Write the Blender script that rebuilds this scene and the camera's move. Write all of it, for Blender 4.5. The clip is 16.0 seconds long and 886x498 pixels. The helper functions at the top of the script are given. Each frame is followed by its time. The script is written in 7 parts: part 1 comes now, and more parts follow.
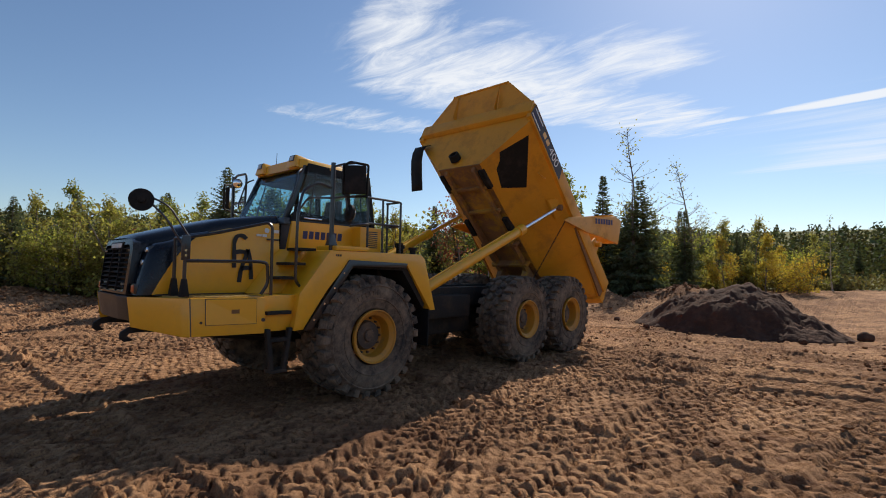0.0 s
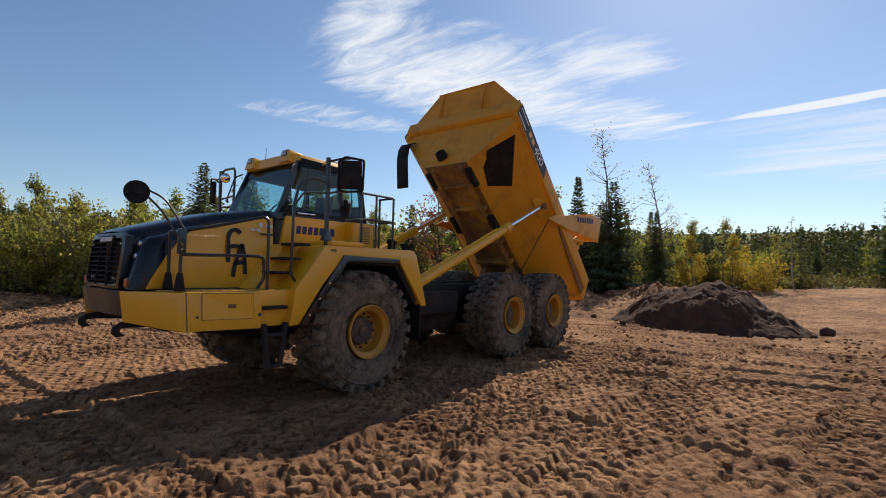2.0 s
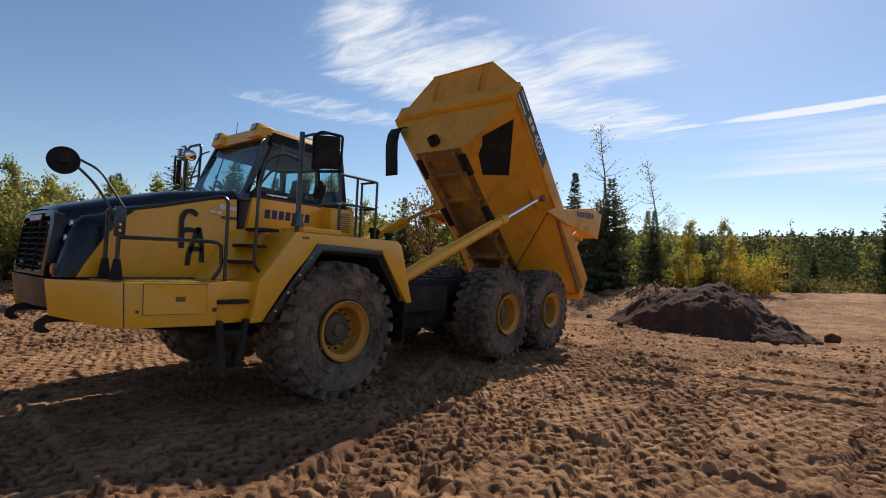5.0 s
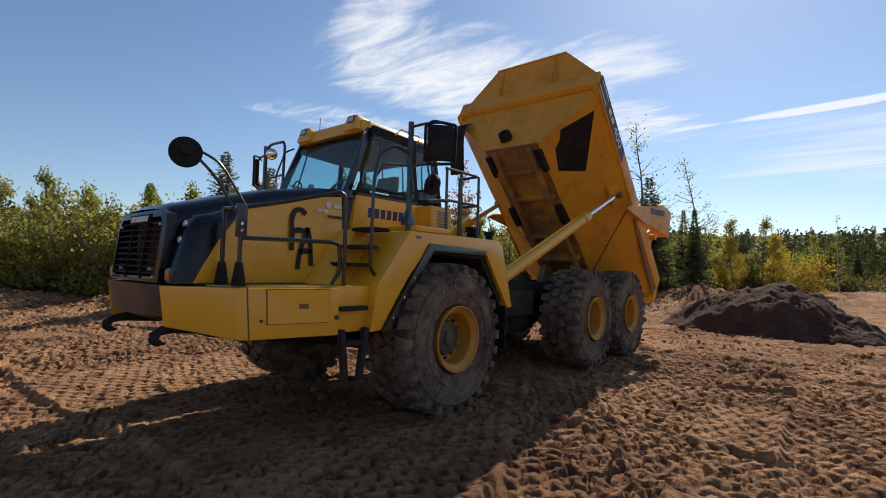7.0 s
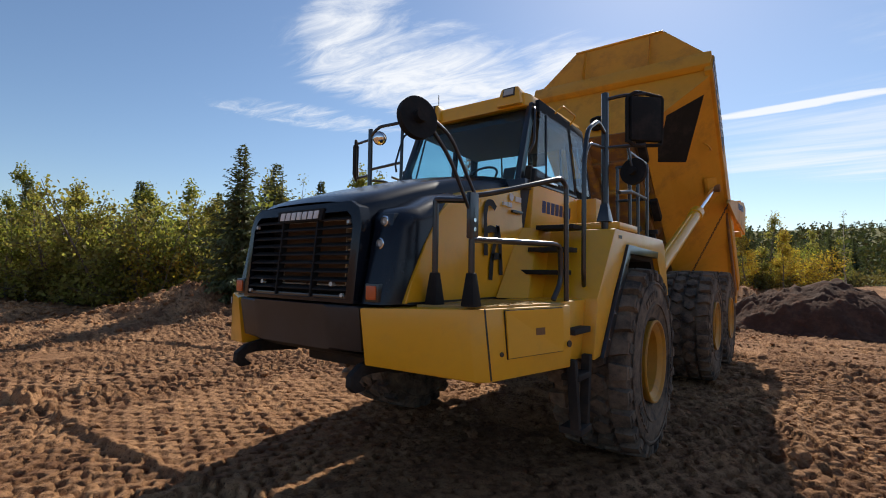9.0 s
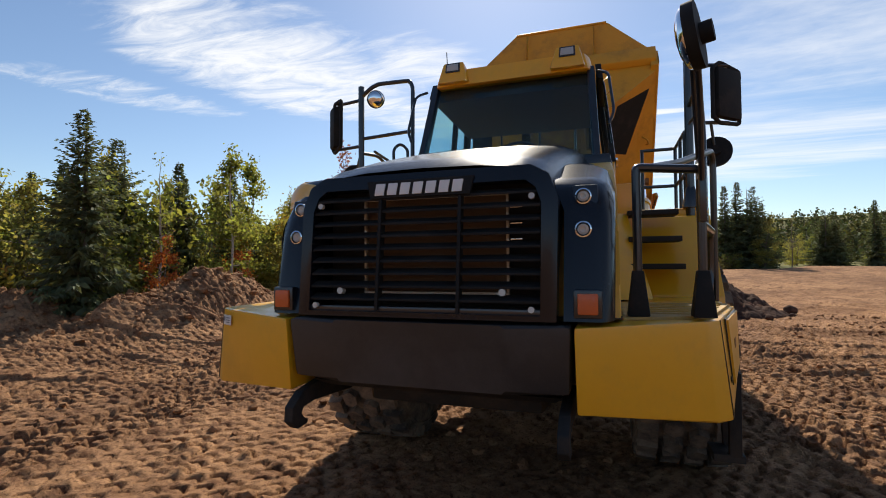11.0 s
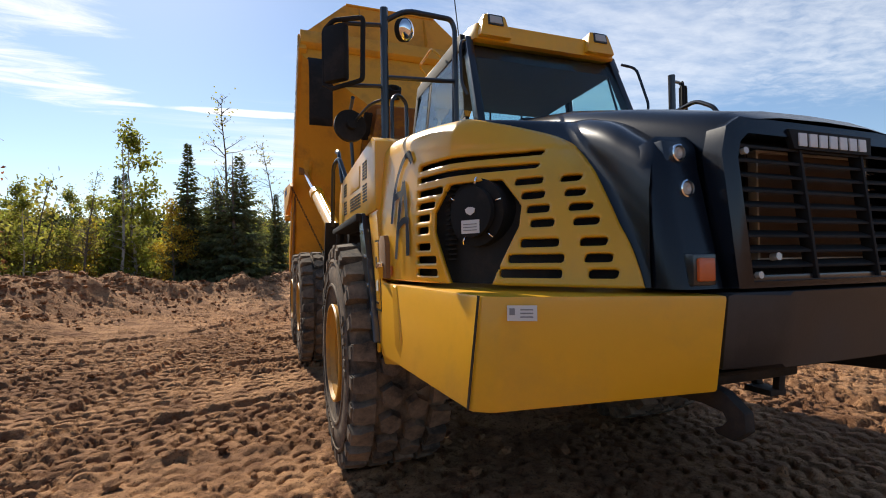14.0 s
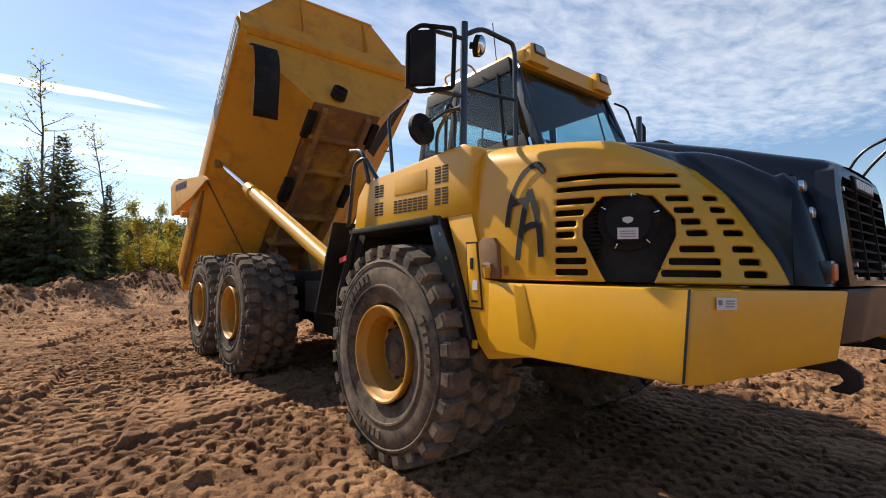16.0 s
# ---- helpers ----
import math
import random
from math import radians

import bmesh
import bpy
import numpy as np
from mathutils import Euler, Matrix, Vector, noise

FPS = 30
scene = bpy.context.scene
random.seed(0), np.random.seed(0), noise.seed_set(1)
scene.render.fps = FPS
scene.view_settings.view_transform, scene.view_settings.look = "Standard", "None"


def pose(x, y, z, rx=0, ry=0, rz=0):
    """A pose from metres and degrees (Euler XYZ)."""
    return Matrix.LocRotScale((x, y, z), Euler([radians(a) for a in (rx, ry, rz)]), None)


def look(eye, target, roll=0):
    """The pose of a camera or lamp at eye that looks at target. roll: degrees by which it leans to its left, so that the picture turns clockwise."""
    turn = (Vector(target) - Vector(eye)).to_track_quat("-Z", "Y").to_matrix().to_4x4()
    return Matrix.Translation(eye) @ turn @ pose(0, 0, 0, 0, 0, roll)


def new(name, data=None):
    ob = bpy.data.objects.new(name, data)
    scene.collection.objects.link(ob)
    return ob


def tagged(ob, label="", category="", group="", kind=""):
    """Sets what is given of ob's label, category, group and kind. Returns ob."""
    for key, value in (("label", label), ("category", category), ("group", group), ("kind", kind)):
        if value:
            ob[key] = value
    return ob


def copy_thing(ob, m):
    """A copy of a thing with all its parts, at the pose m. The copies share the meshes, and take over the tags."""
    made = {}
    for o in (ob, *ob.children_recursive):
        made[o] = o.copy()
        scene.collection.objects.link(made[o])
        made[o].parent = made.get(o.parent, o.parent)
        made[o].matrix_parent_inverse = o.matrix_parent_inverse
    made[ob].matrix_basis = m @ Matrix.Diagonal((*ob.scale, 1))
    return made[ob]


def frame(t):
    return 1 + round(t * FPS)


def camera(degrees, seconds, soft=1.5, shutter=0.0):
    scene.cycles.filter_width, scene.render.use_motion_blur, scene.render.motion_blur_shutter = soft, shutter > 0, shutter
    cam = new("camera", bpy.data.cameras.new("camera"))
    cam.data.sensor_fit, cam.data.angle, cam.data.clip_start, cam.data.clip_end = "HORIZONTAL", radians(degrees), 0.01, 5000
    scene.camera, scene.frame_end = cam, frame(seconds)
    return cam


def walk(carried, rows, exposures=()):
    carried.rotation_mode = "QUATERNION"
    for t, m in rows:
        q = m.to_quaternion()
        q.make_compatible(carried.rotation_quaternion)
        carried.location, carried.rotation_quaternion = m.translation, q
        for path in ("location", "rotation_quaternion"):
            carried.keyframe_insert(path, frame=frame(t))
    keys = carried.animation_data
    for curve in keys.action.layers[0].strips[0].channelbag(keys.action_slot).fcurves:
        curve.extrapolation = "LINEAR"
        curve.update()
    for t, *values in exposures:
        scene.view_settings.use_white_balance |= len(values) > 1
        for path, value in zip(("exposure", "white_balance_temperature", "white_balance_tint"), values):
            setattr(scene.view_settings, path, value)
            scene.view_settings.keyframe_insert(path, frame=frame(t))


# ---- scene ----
cam = camera(84.9, 16.0, soft=1.0)

PATH = [
    (0, (7.44, -4.58, 1.945), (6.088, -3.109, 2.026), 1.2),
    (0.5, (7.49, -4.60, 1.925), (6.155, -3.112, 1.998), 1.3),
    (1, (7.485, -4.80, 1.905), (6.174, -3.291, 1.975), 1.3),
    (1.5, (7.41, -4.90, 1.885), (6.113, -3.38, 1.958), 1.3),
    (2, (7.25, -4.85, 1.875), (5.982, -3.305, 1.957), 1.3),
    (2.5, (7.054, -4.91, 1.876), (5.835, -3.326, 1.956), 1.3),
    (3, (6.804, -4.90, 1.879), (5.636, -3.278, 1.956), 1.3),
    (5.3, (6.769, -4.117, 1.83), (5.511, -2.562, 1.900), 2.5),
    (5.5, (6.672, -4.206, 1.789), (5.41, -2.657, 1.865), 2.3),
    (6, (6.365, -4.36, 1.734), (5.084, -2.827, 1.813), 2.0),
    (6.5, (5.865, -4.438, 1.75), (4.582, -2.906, 1.83), 2.0),
    (7, (5.404, -4.539, 1.736), (4.12, -3.008, 1.823), 1.6),
    (7.5, (4.821, -4.672, 1.721), (3.559, -3.123, 1.815), 1.2),
    (8, (4.201, -4.796, 1.766), (2.957, -3.233, 1.857), 1.3),
    (8.5, (3.581, -4.996, 1.78), (2.357, -3.417, 1.872), 0.9),
    (8.7, (3.33, -5.01, 1.775), (2.105, -3.42, 1.866), 0.9),
    (10.8, (1.038, -4.898, 1.813), (0.325, -3.03, 1.876), -0.4),
    (11, (0.843, -4.903, 1.796), (0.194, -3.013, 1.859), -0.4),
    (11.5, (0.317, -4.868, 1.777), (-0.18, -2.931, 1.807), -0.4),
    (12, (-0.237, -4.867, 1.758), (-0.542, -2.89, 1.775), -0.5),
    (12.5, (-0.726, -4.743, 1.698), (-0.803, -2.744, 1.709), -0.5),
    (13, (-1.28, -4.604, 1.648), (-1.089, -2.613, 1.673), -0.6),
    (13.5, (-1.807, -4.395, 1.634), (-1.332, -2.452, 1.677), -0.9),
    (14, (-2.313, -4.169, 1.68), (-1.619, -2.293, 1.72), -0.8),
    (14.5, (-2.813, -4.067, 1.713), (-1.927, -2.274, 1.748), -0.4),
    (15, (-3.173, -3.868, 1.649), (-2.129, -2.162, 1.688), -0.2),
    (15.5, (-3.569, -3.636, 1.653), (-2.398, -2.017, 1.709), 0.3),
    (16, (-3.941, -3.47, 1.619), (-2.678, -1.921, 1.7), 0.7),
]
walk(cam, [(t, look(eye, target, roll)) for t, eye, target, roll in PATH],
     [(0.0, 0.08, 6530, 10), (8.7, 0.16, 6560, 10), (10.8, 0.24, 6720, 10), (12.5, 0.37, 6800, 10), (16.0, 0.50, 6700, 10)])

# ---- sky and sun: high sun behind the truck, thin cirrus ----
SUN_AZ, SUN_EL = -12.0, 40.0      # degrees right of +y, above the horizon
world = bpy.data.worlds.new("sky")
scene.world = world
world.use_nodes = True
wn, wl = world.node_tree.nodes, world.node_tree.links
wn.clear()


def wnode(kind, **values):
    n = wn.new(kind)
    for k, v in values.items():
        n.inputs[k].default_value = v
    return n


w_out = wn.new("ShaderNodeOutputWorld")
w_bg = wnode("ShaderNodeBackground", Strength=0.104)
w_sky = wn.new("ShaderNodeTexSky")
w_sky.sky_type = "NISHITA"
w_sky.sun_disc = False
w_sky.sun_elevation, w_sky.sun_rotation = radians(SUN_EL), radians(SUN_AZ)
w_sky.air_density, w_sky.dust_density, w_sky.ozone_density = 1.0, 0.25, 3.6
# cirrus: noise on a flat layer high above, thick only round a few places
w_tc = wn.new("ShaderNodeTexCoord")
w_sep = wn.new("ShaderNodeSeparateXYZ")
wl.new(w_tc.outputs["Generated"], w_sep.inputs[0])


def wmath(op, a, b=None):
    n = wn.new("ShaderNodeMath")
    n.operation = op
    for i, v in enumerate((a, b)):
        if v is None:
            continue
        if isinstance(v, (int, float)):
            n.inputs[i].default_value = v
        else:
            wl.new(v, n.inputs[i])
    return n.outputs[0]


up = wmath("MAXIMUM", w_sep.outputs["Z"], 0.03)
lx, ly = wmath("DIVIDE", w_sep.outputs["X"], up), wmath("DIVIDE", w_sep.outputs["Y"], up)
w_comb = wn.new("ShaderNodeCombineXYZ")
wl.new(lx, w_comb.inputs[0])
wl.new(ly, w_comb.inputs[1])


def wnoise(scale, detail, rough, distortion, stretch, turn):
    mp = wn.new("ShaderNodeMapping")
    mp.inputs["Scale"].default_value = stretch
    mp.inputs["Rotation"].default_value = (0, 0, radians(turn))
    wl.new(w_comb.outputs[0], mp.inputs["Vector"])
    n = wnode("ShaderNodeTexNoise", Scale=scale, Detail=detail, Roughness=rough, Distortion=distortion)
    wl.new(mp.outputs[0], n.inputs["Vector"])
    return n.outputs["Fac"]


def wramp(v, lo, hi):
    n = wn.new("ShaderNodeMapRange")
    n.interpolation_type = "SMOOTHSTEP"
    n.inputs["From Min"].default_value, n.inputs["From Max"].default_value = lo, hi
    wl.new(v, n.inputs["Value"])
    return n.outputs[0]


def wblob(x, y, rx, ry, turn):
    """A soft ellipse on the cloud layer."""
    c, s = math.cos(radians(turn)), math.sin(radians(turn))
    dx, dy = wmath("SUBTRACT", lx, x), wmath("SUBTRACT", ly, y)
    a = wmath("DIVIDE", wmath("ADD", wmath("MULTIPLY", dx, c), wmath("MULTIPLY", dy, s)), rx)
    b = wmath("DIVIDE", wmath("SUBTRACT", wmath("MULTIPLY", dy, c), wmath("MULTIPLY", dx, s)), ry)
    return wramp(wmath("ADD", wmath("MULTIPLY", a, a), wmath("MULTIPLY", b, b)), 1.0, 0.0)


def wmax(*values):
    out = values[0]
    for v in values[1:]:
        out = wmath("MAXIMUM", out, v)
    return out


def wcloud(shape, fibre, amount, lo, hi):
    """A cloud that frays where the fibres are thin."""
    body = wramp(wmath("ADD", shape, wmath("MULTIPLY", wmath("SUBTRACT", fibre, 0.5), amount)), lo, hi)
    return wmath("MULTIPLY", body, wramp(shape, 0.0, 0.3))


fine_fibre = wnoise(2.2, 10, 0.66, 0.7, (1.0, 2.6, 1), 28)
soft_fibre = wnoise(0.9, 8, 0.62, 0.4, (0.5, 2.4, 1), -6)
puffs = wnoise(5.5, 7, 0.62, 0.3, (1.0, 1.5, 1), 40)
main_shape = wmax(wblob(-1.55, 2.15, 1.15, 0.75, 78), wmath("MULTIPLY", wblob(-1.62, 1.45, 0.75, 0.30, 150), 0.9), wmath("MULTIPLY", wblob(-2.62, 2.0, 0.85, 0.32, 62), 0.62),
                  wmath("MULTIPLY", wblob(-1.15, 3.10, 0.95, 0.5, 70), 0.85), wmath("MULTIPLY", wblob(-0.86, 2.25, 0.5, 0.4, 70), 0.85))
main_cloud = wcloud(main_shape, fine_fibre, 2.5, 0.15, 1.45)
streak = wmath("MULTIPLY", wcloud(wmax(wblob(0.0, 3.50, 0.85, 0.13, -3), wmath("MULTIPLY", wblob(-0.85, 3.52, 0.35, 0.09, 0), 0.8)), fine_fibre, 1.2, 0.30, 1.0), 0.9)
low_veil = wmath("MULTIPLY", wcloud(wblob(1.0, 5.0, 2.6, 2.6, 0), soft_fibre, 2.4, 0.35, 1.5), 0.75)
right_veil = wmath("MULTIPLY", wcloud(wblob(1.55, 2.3, 1.7, 1.6, 20), wmath("ADD", wmath("MULTIPLY", soft_fibre, 0.6), wmath("MULTIPLY", puffs, 0.4)), 2.4, 0.15, 1.6), 0.62)
high_veil = wmath("MULTIPLY", wcloud(wblob(2.5, 1.0, 2.4, 1.6, 0), puffs, 2.0, 0.10, 1.6), 0.52)
cover = wmath("MINIMUM", wmax(main_cloud, streak, low_veil, right_veil, high_veil), 0.92)
w_mix = wn.new("ShaderNodeMixRGB")
w_mix.inputs["Color2"].default_value = (8.2, 8.45, 8.8, 1)
wl.new(cover, w_mix.inputs["Fac"])
wl.new(w_sky.outputs[0], w_mix.inputs["Color1"])
wl.new(w_mix.outputs[0], w_bg.inputs["Color"])
wl.new(w_bg.outputs[0], w_out.inputs["Surface"])

sun = bpy.data.lights.new("sun", "SUN")
sun.energy, sun.angle, sun.color = 5.0, radians(0.53), (1.0, 0.93, 0.82)
sun_ob = new("sun", sun)
sun_way = Vector((math.sin(radians(SUN_AZ)) * math.cos(radians(SUN_EL)), math.cos(radians(SUN_AZ)) * math.cos(radians(SUN_EL)), math.sin(radians(SUN_EL))))
sun_ob.matrix_world = look(sun_way * 60, (0, 0, 0))

# ---- materials ----
def material(name, colour, rough=0.6, metal=0.0, vary=0.15, scale=3.0, second=None, second_at=(0.5, 0.65), second_scale=1.2,
             bump=0.1, bump_scale=60.0, coat=0.0, translucent=0.0, spec=0.5, island=0.0):
    """Base colour with two scales of noise, an optional second colour in patches (dust, rust, stains), and a fine bump."""
    m = bpy.data.materials.new(name)
    m.use_nodes = True
    n, l = m.node_tree.nodes, m.node_tree.links
    b = n["Principled BSDF"]
    b.inputs["Roughness"].default_value, b.inputs["Metallic"].default_value = rough, metal
    b.inputs["Coat Weight"].default_value = coat
    b.inputs["Coat Roughness"].default_value = 0.15
    b.inputs["Specular IOR Level"].default_value = spec
    tc = n.new("ShaderNodeTexCoord")

    def tex(s, detail=6, rgh=0.6):
        t = n.new("ShaderNodeTexNoise")
        t.inputs["Scale"].default_value, t.inputs["Detail"].default_value, t.inputs["Roughness"].default_value = s, detail, rgh
        l.new(tc.outputs["Object"], t.inputs["Vector"])
        return t.outputs["Fac"]

    def mix(fac, a, c, mode="MIX"):
        x = n.new("ShaderNodeMixRGB")
        x.blend_type = mode
        for i, v in enumerate((fac, a, c)):
            if isinstance(v, (int, float)):
                x.inputs[i].default_value = v
            elif isinstance(v, tuple):
                x.inputs[i].default_value = (*v[:3], 1)
            else:
                l.new(v, x.inputs[i])
        return x.outputs[0]

    def ramp(v, lo, hi, to_lo=0.0, to_hi=1.0):
        r = n.new("ShaderNodeMapRange")
        for k, x in (("From Min", lo), ("From Max", hi), ("To Min", to_lo), ("To Max", to_hi)):
            r.inputs[k].default_value = x
        l.new(v, r.inputs["Value"])
        return r.outputs[0]

    dark, light = tuple(c * (1 - vary) for c in colour), tuple(min(1, c * (1 + vary)) for c in colour)
    col = mix(tex(scale), dark, light)
    col = mix(ramp(tex(scale * 9, 4), 0.3, 0.7, 0, 0.35), col, tuple(c * (1 - vary * 1.3) for c in colour))
    if second:
        fac = ramp(tex(second_scale, 8, 0.7), *second_at)
        col = mix(fac, col, second)
        rr = ramp(fac, 0, 1, rough, min(1, rough + 0.3))
        l.new(rr, b.inputs["Roughness"])
    if island:
        g = n.new("ShaderNodeNewGeometry")
        hsv = n.new("ShaderNodeHueSaturation")
        l.new(ramp(g.outputs["Random Per Island"], 0, 1, 1 - island, 1 + island), hsv.inputs["Value"])
        l.new(ramp(g.outputs["Random Per Island"], 0, 1, 0.5 - island * 0.09, 0.5 + island * 0.06), hsv.inputs["Hue"])
        l.new(col, hsv.inputs["Color"])
        col = hsv.outputs[0]
    l.new(col, b.inputs["Base Color"])
    if bump:
        bp = n.new("ShaderNodeBump")
        bp.inputs["Strength"].default_value, bp.inputs["Distance"].default_value = bump, 0.02
        l.new(tex(bump_scale, 5), bp.inputs["Height"])
        l.new(bp.outputs[0], b.inputs["Normal"])
    if translucent:
        tr = n.new("ShaderNodeBsdfTranslucent")
        l.new(mix(1.0, col, (1.25, 1.2, 0.75), "MULTIPLY"), tr.inputs["Color"])
        ms = n.new("ShaderNodeMixShader")
        ms.inputs[0].default_value = translucent
        l.new(b.outputs[0], ms.inputs[1])
        l.new(tr.outputs[0], ms.inputs[2])
        l.new(ms.outputs[0], n["Material Output"].inputs["Surface"])
    return m


def glass_material(name, tint, rough=0.02):
    m = bpy.data.materials.new(name)
    m.use_nodes = True
    b = m.node_tree.nodes["Principled BSDF"]
    b.inputs["Base Color"].default_value = (*tint, 1)
    b.inputs["Roughness"].default_value = rough
    b.inputs["Transmission Weight"].default_value = 1.0
    b.inputs["IOR"].default_value = 1.05
    b.inputs["Coat Weight"].default_value = 0.6
    return m


DUST = (0.36, 0.25, 0.16)
YELLOW = material("yellow_paint", (0.81, 0.40, 0.014), 0.36, vary=0.07, scale=1.5, second=(0.55, 0.30, 0.05), second_at=(0.52, 1.0), second_scale=2.2, bump=0.015, coat=0.35)
BODY_YELLOW = material("worn_yellow_paint", (0.69, 0.315, 0.016), 0.5, vary=0.12, scale=1.2, second=(0.33, 0.15, 0.03), second_at=(0.50, 0.80), second_scale=1.6, bump=0.05, bump_scale=25)
RUST = material("rusty_worn_steel", (0.24, 0.12, 0.045), 0.75, vary=0.3, scale=2.5, second=(0.45, 0.24, 0.03), second_at=(0.5, 0.62), second_scale=1.4, bump=0.15, bump_scale=30)
BLACK = material("black_paint", (0.012, 0.014, 0.018), 0.28, vary=0.25, scale=3, second=(0.05, 0.045, 0.04), second_at=(0.55, 0.95), second_scale=3, bump=0.01, coat=0.5)
NAVY = material("dark_hood_paint", (0.007, 0.009, 0.014), 0.24, vary=0.15, scale=2, second=(0.04, 0.038, 0.04), second_at=(0.55, 1.1), second_scale=2, bump=0.008, coat=0.0, spec=0.4)
BUMPER = material("dusty_dark_plastic", (0.026, 0.024, 0.024), 0.42, vary=0.2, scale=3, second=(0.075, 0.062, 0.054), second_at=(0.45, 0.9), second_scale=2.5, bump=0.06, bump_scale=90)
CHASSIS = material("dusty_dark_steel", (0.022, 0.021, 0.02), 0.7, vary=0.3, scale=4, second=(0.085, 0.06, 0.042), second_at=(0.5, 0.8), second_scale=3, bump=0.1, spec=0.25)
RUBBER = material("tyre_rubber", (0.055, 0.048, 0.042), 0.85, vary=0.25, scale=5, second=(0.36, 0.265, 0.18), second_at=(0.38, 0.80), second_scale=4, bump=0.12, bump_scale=70, spec=0.2)
FLAP = material("black_rubber_flap", (0.013, 0.013, 0.013), 0.75, spec=0.25, vary=0.3, scale=4, second=(0.07, 0.055, 0.045), second_at=(0.5, 0.9), second_scale=3, bump=0.05)
RIM = material("yellow_rim_paint", (0.54, 0.255, 0.025), 0.5, vary=0.15, scale=4, second=(0.30, 0.18, 0.07), second_at=(0.48, 0.7), second_scale=5, bump=0.05)
HUB = material("dusty_hub_steel", (0.07, 0.055, 0.045), 0.65, vary=0.3, scale=6, second=(0.2, 0.13, 0.08), second_at=(0.5, 0.7), second_scale=6, bump=0.1)
CHROME = material("chromed_steel", (0.75, 0.76, 0.78), 0.12, metal=1.0, vary=0.05, bump=0.0)
MIRROR = material("mirror_glass", (0.85, 0.86, 0.88), 0.03, metal=1.0, vary=0.01, bump=0.0)
RADIATOR = material("dusty_radiator_core", (0.115, 0.078, 0.052), 0.8, vary=0.25, scale=4, second=(0.09, 0.065, 0.046), second_at=(0.4, 0.7), bump=0.2, bump_scale=120)
GLASS = glass_material("tinted_cab_glass", (0.55, 0.76, 0.78))
LENS = material("clear_lamp_lens", (0.50, 0.47, 0.41), 0.12, vary=0.1, scale=30, bump=0.2, bump_scale=200, coat=1.0)
AMBER = material("amber_lamp_lens", (0.60, 0.11, 0.018), 0.3, vary=0.12, scale=30, bump=0.2, bump_scale=200, coat=0.3)
WHITE = material("white_sticker", (0.72, 0.72, 0.70), 0.5, vary=0.04, bump=0.0)
GREY_MARK = material("grey_print", (0.25, 0.25, 0.26), 0.6, vary=0.1, bump=0.0)
BLUE_MARK = material("dark_blue_print", (0.02, 0.02, 0.10), 0.5, vary=0.1, bump=0.0)
RED_TAG = material("fluorescent_red_tag", (0.85, 0.06, 0.07), 0.6, vary=0.05, bump=0.0)
SPRAY = material("black_spray_paint", (0.022, 0.022, 0.022), 0.7, vary=0.3, scale=15, bump=0.05)
DECAL = material("dark_grey_decal", (0.06, 0.06, 0.065), 0.62, vary=0.15, scale=3, second=(0.16, 0.13, 0.10), second_at=(0.5, 0.9), bump=0.0)
SEAT = material("dark_seat_fabric", (0.03, 0.03, 0.035), 0.9, vary=0.2, bump=0.2)
TREADPLATE = material("yellow_tread_plate", (0.52, 0.31, 0.06), 0.55, vary=0.15, second=DUST, second_at=(0.45, 0.75), second_scale=4, bump=0.6, bump_scale=45)


def soil_material(name, dry, moist, deep):
    """Sandy soil: dry and moist patches at two scales, and a crumbly relief at three."""
    m = bpy.data.materials.new(name)
    m.use_nodes = True
    n, l = m.node_tree.nodes, m.node_tree.links
    b = n["Principled BSDF"]
    b.inputs["Roughness"].default_value, b.inputs["Specular IOR Level"].default_value = 0.95, 0.12
    tc = n.new("ShaderNodeTexCoord")

    def tex(scale, detail=6.0, rough=0.6):
        t = n.new("ShaderNodeTexNoise")
        t.inputs["Scale"].default_value, t.inputs["Detail"].default_value, t.inputs["Roughness"].default_value = scale, detail, rough
        l.new(tc.outputs["Object"], t.inputs["Vector"])
        return t.outputs["Fac"]

    def span(v, lo, hi):
        r = n.new("ShaderNodeMapRange")
        r.inputs["From Min"].default_value, r.inputs["From Max"].default_value = lo, hi
        l.new(v, r.inputs["Value"])
        return r.outputs[0]

    def mix(fac, a, c):
        x = n.new("ShaderNodeMixRGB")
        l.new(fac, x.inputs[0])
        for i, v in ((1, a), (2, c)):
            if isinstance(v, tuple):
                x.inputs[i].default_value = (*v, 1)
            else:
                l.new(v, x.inputs[i])
        return x.outputs[0]
    col = mix(span(tex(0.45, 8, 0.7), 0.40, 0.66), dry, moist)
    col = mix(span(tex(2.6, 8, 0.72), 0.50, 0.61), col, moist)
    col = mix(span(tex(9.0, 7, 0.75), 0.52, 0.66), col, moist)
    col = mix(span(tex(38.0, 4, 0.65), 0.55, 0.72), col, deep)
    l.new(col, b.inputs["Base Color"])
    last = None
    for scale, dist, strength in ((5.0, 0.03, 0.4), (22.0, 0.032, 0.9), (80.0, 0.013, 1.0)):
        bp = n.new("ShaderNodeBump")
        bp.inputs["Strength"].default_value, bp.inputs["Distance"].default_value = strength, dist
        l.new(tex(scale, 5, 0.65), bp.inputs["Height"])
        if last:
            l.new(last, bp.inputs["Normal"])
        last = bp.outputs[0]
    l.new(last, b.inputs["Normal"])
    return m


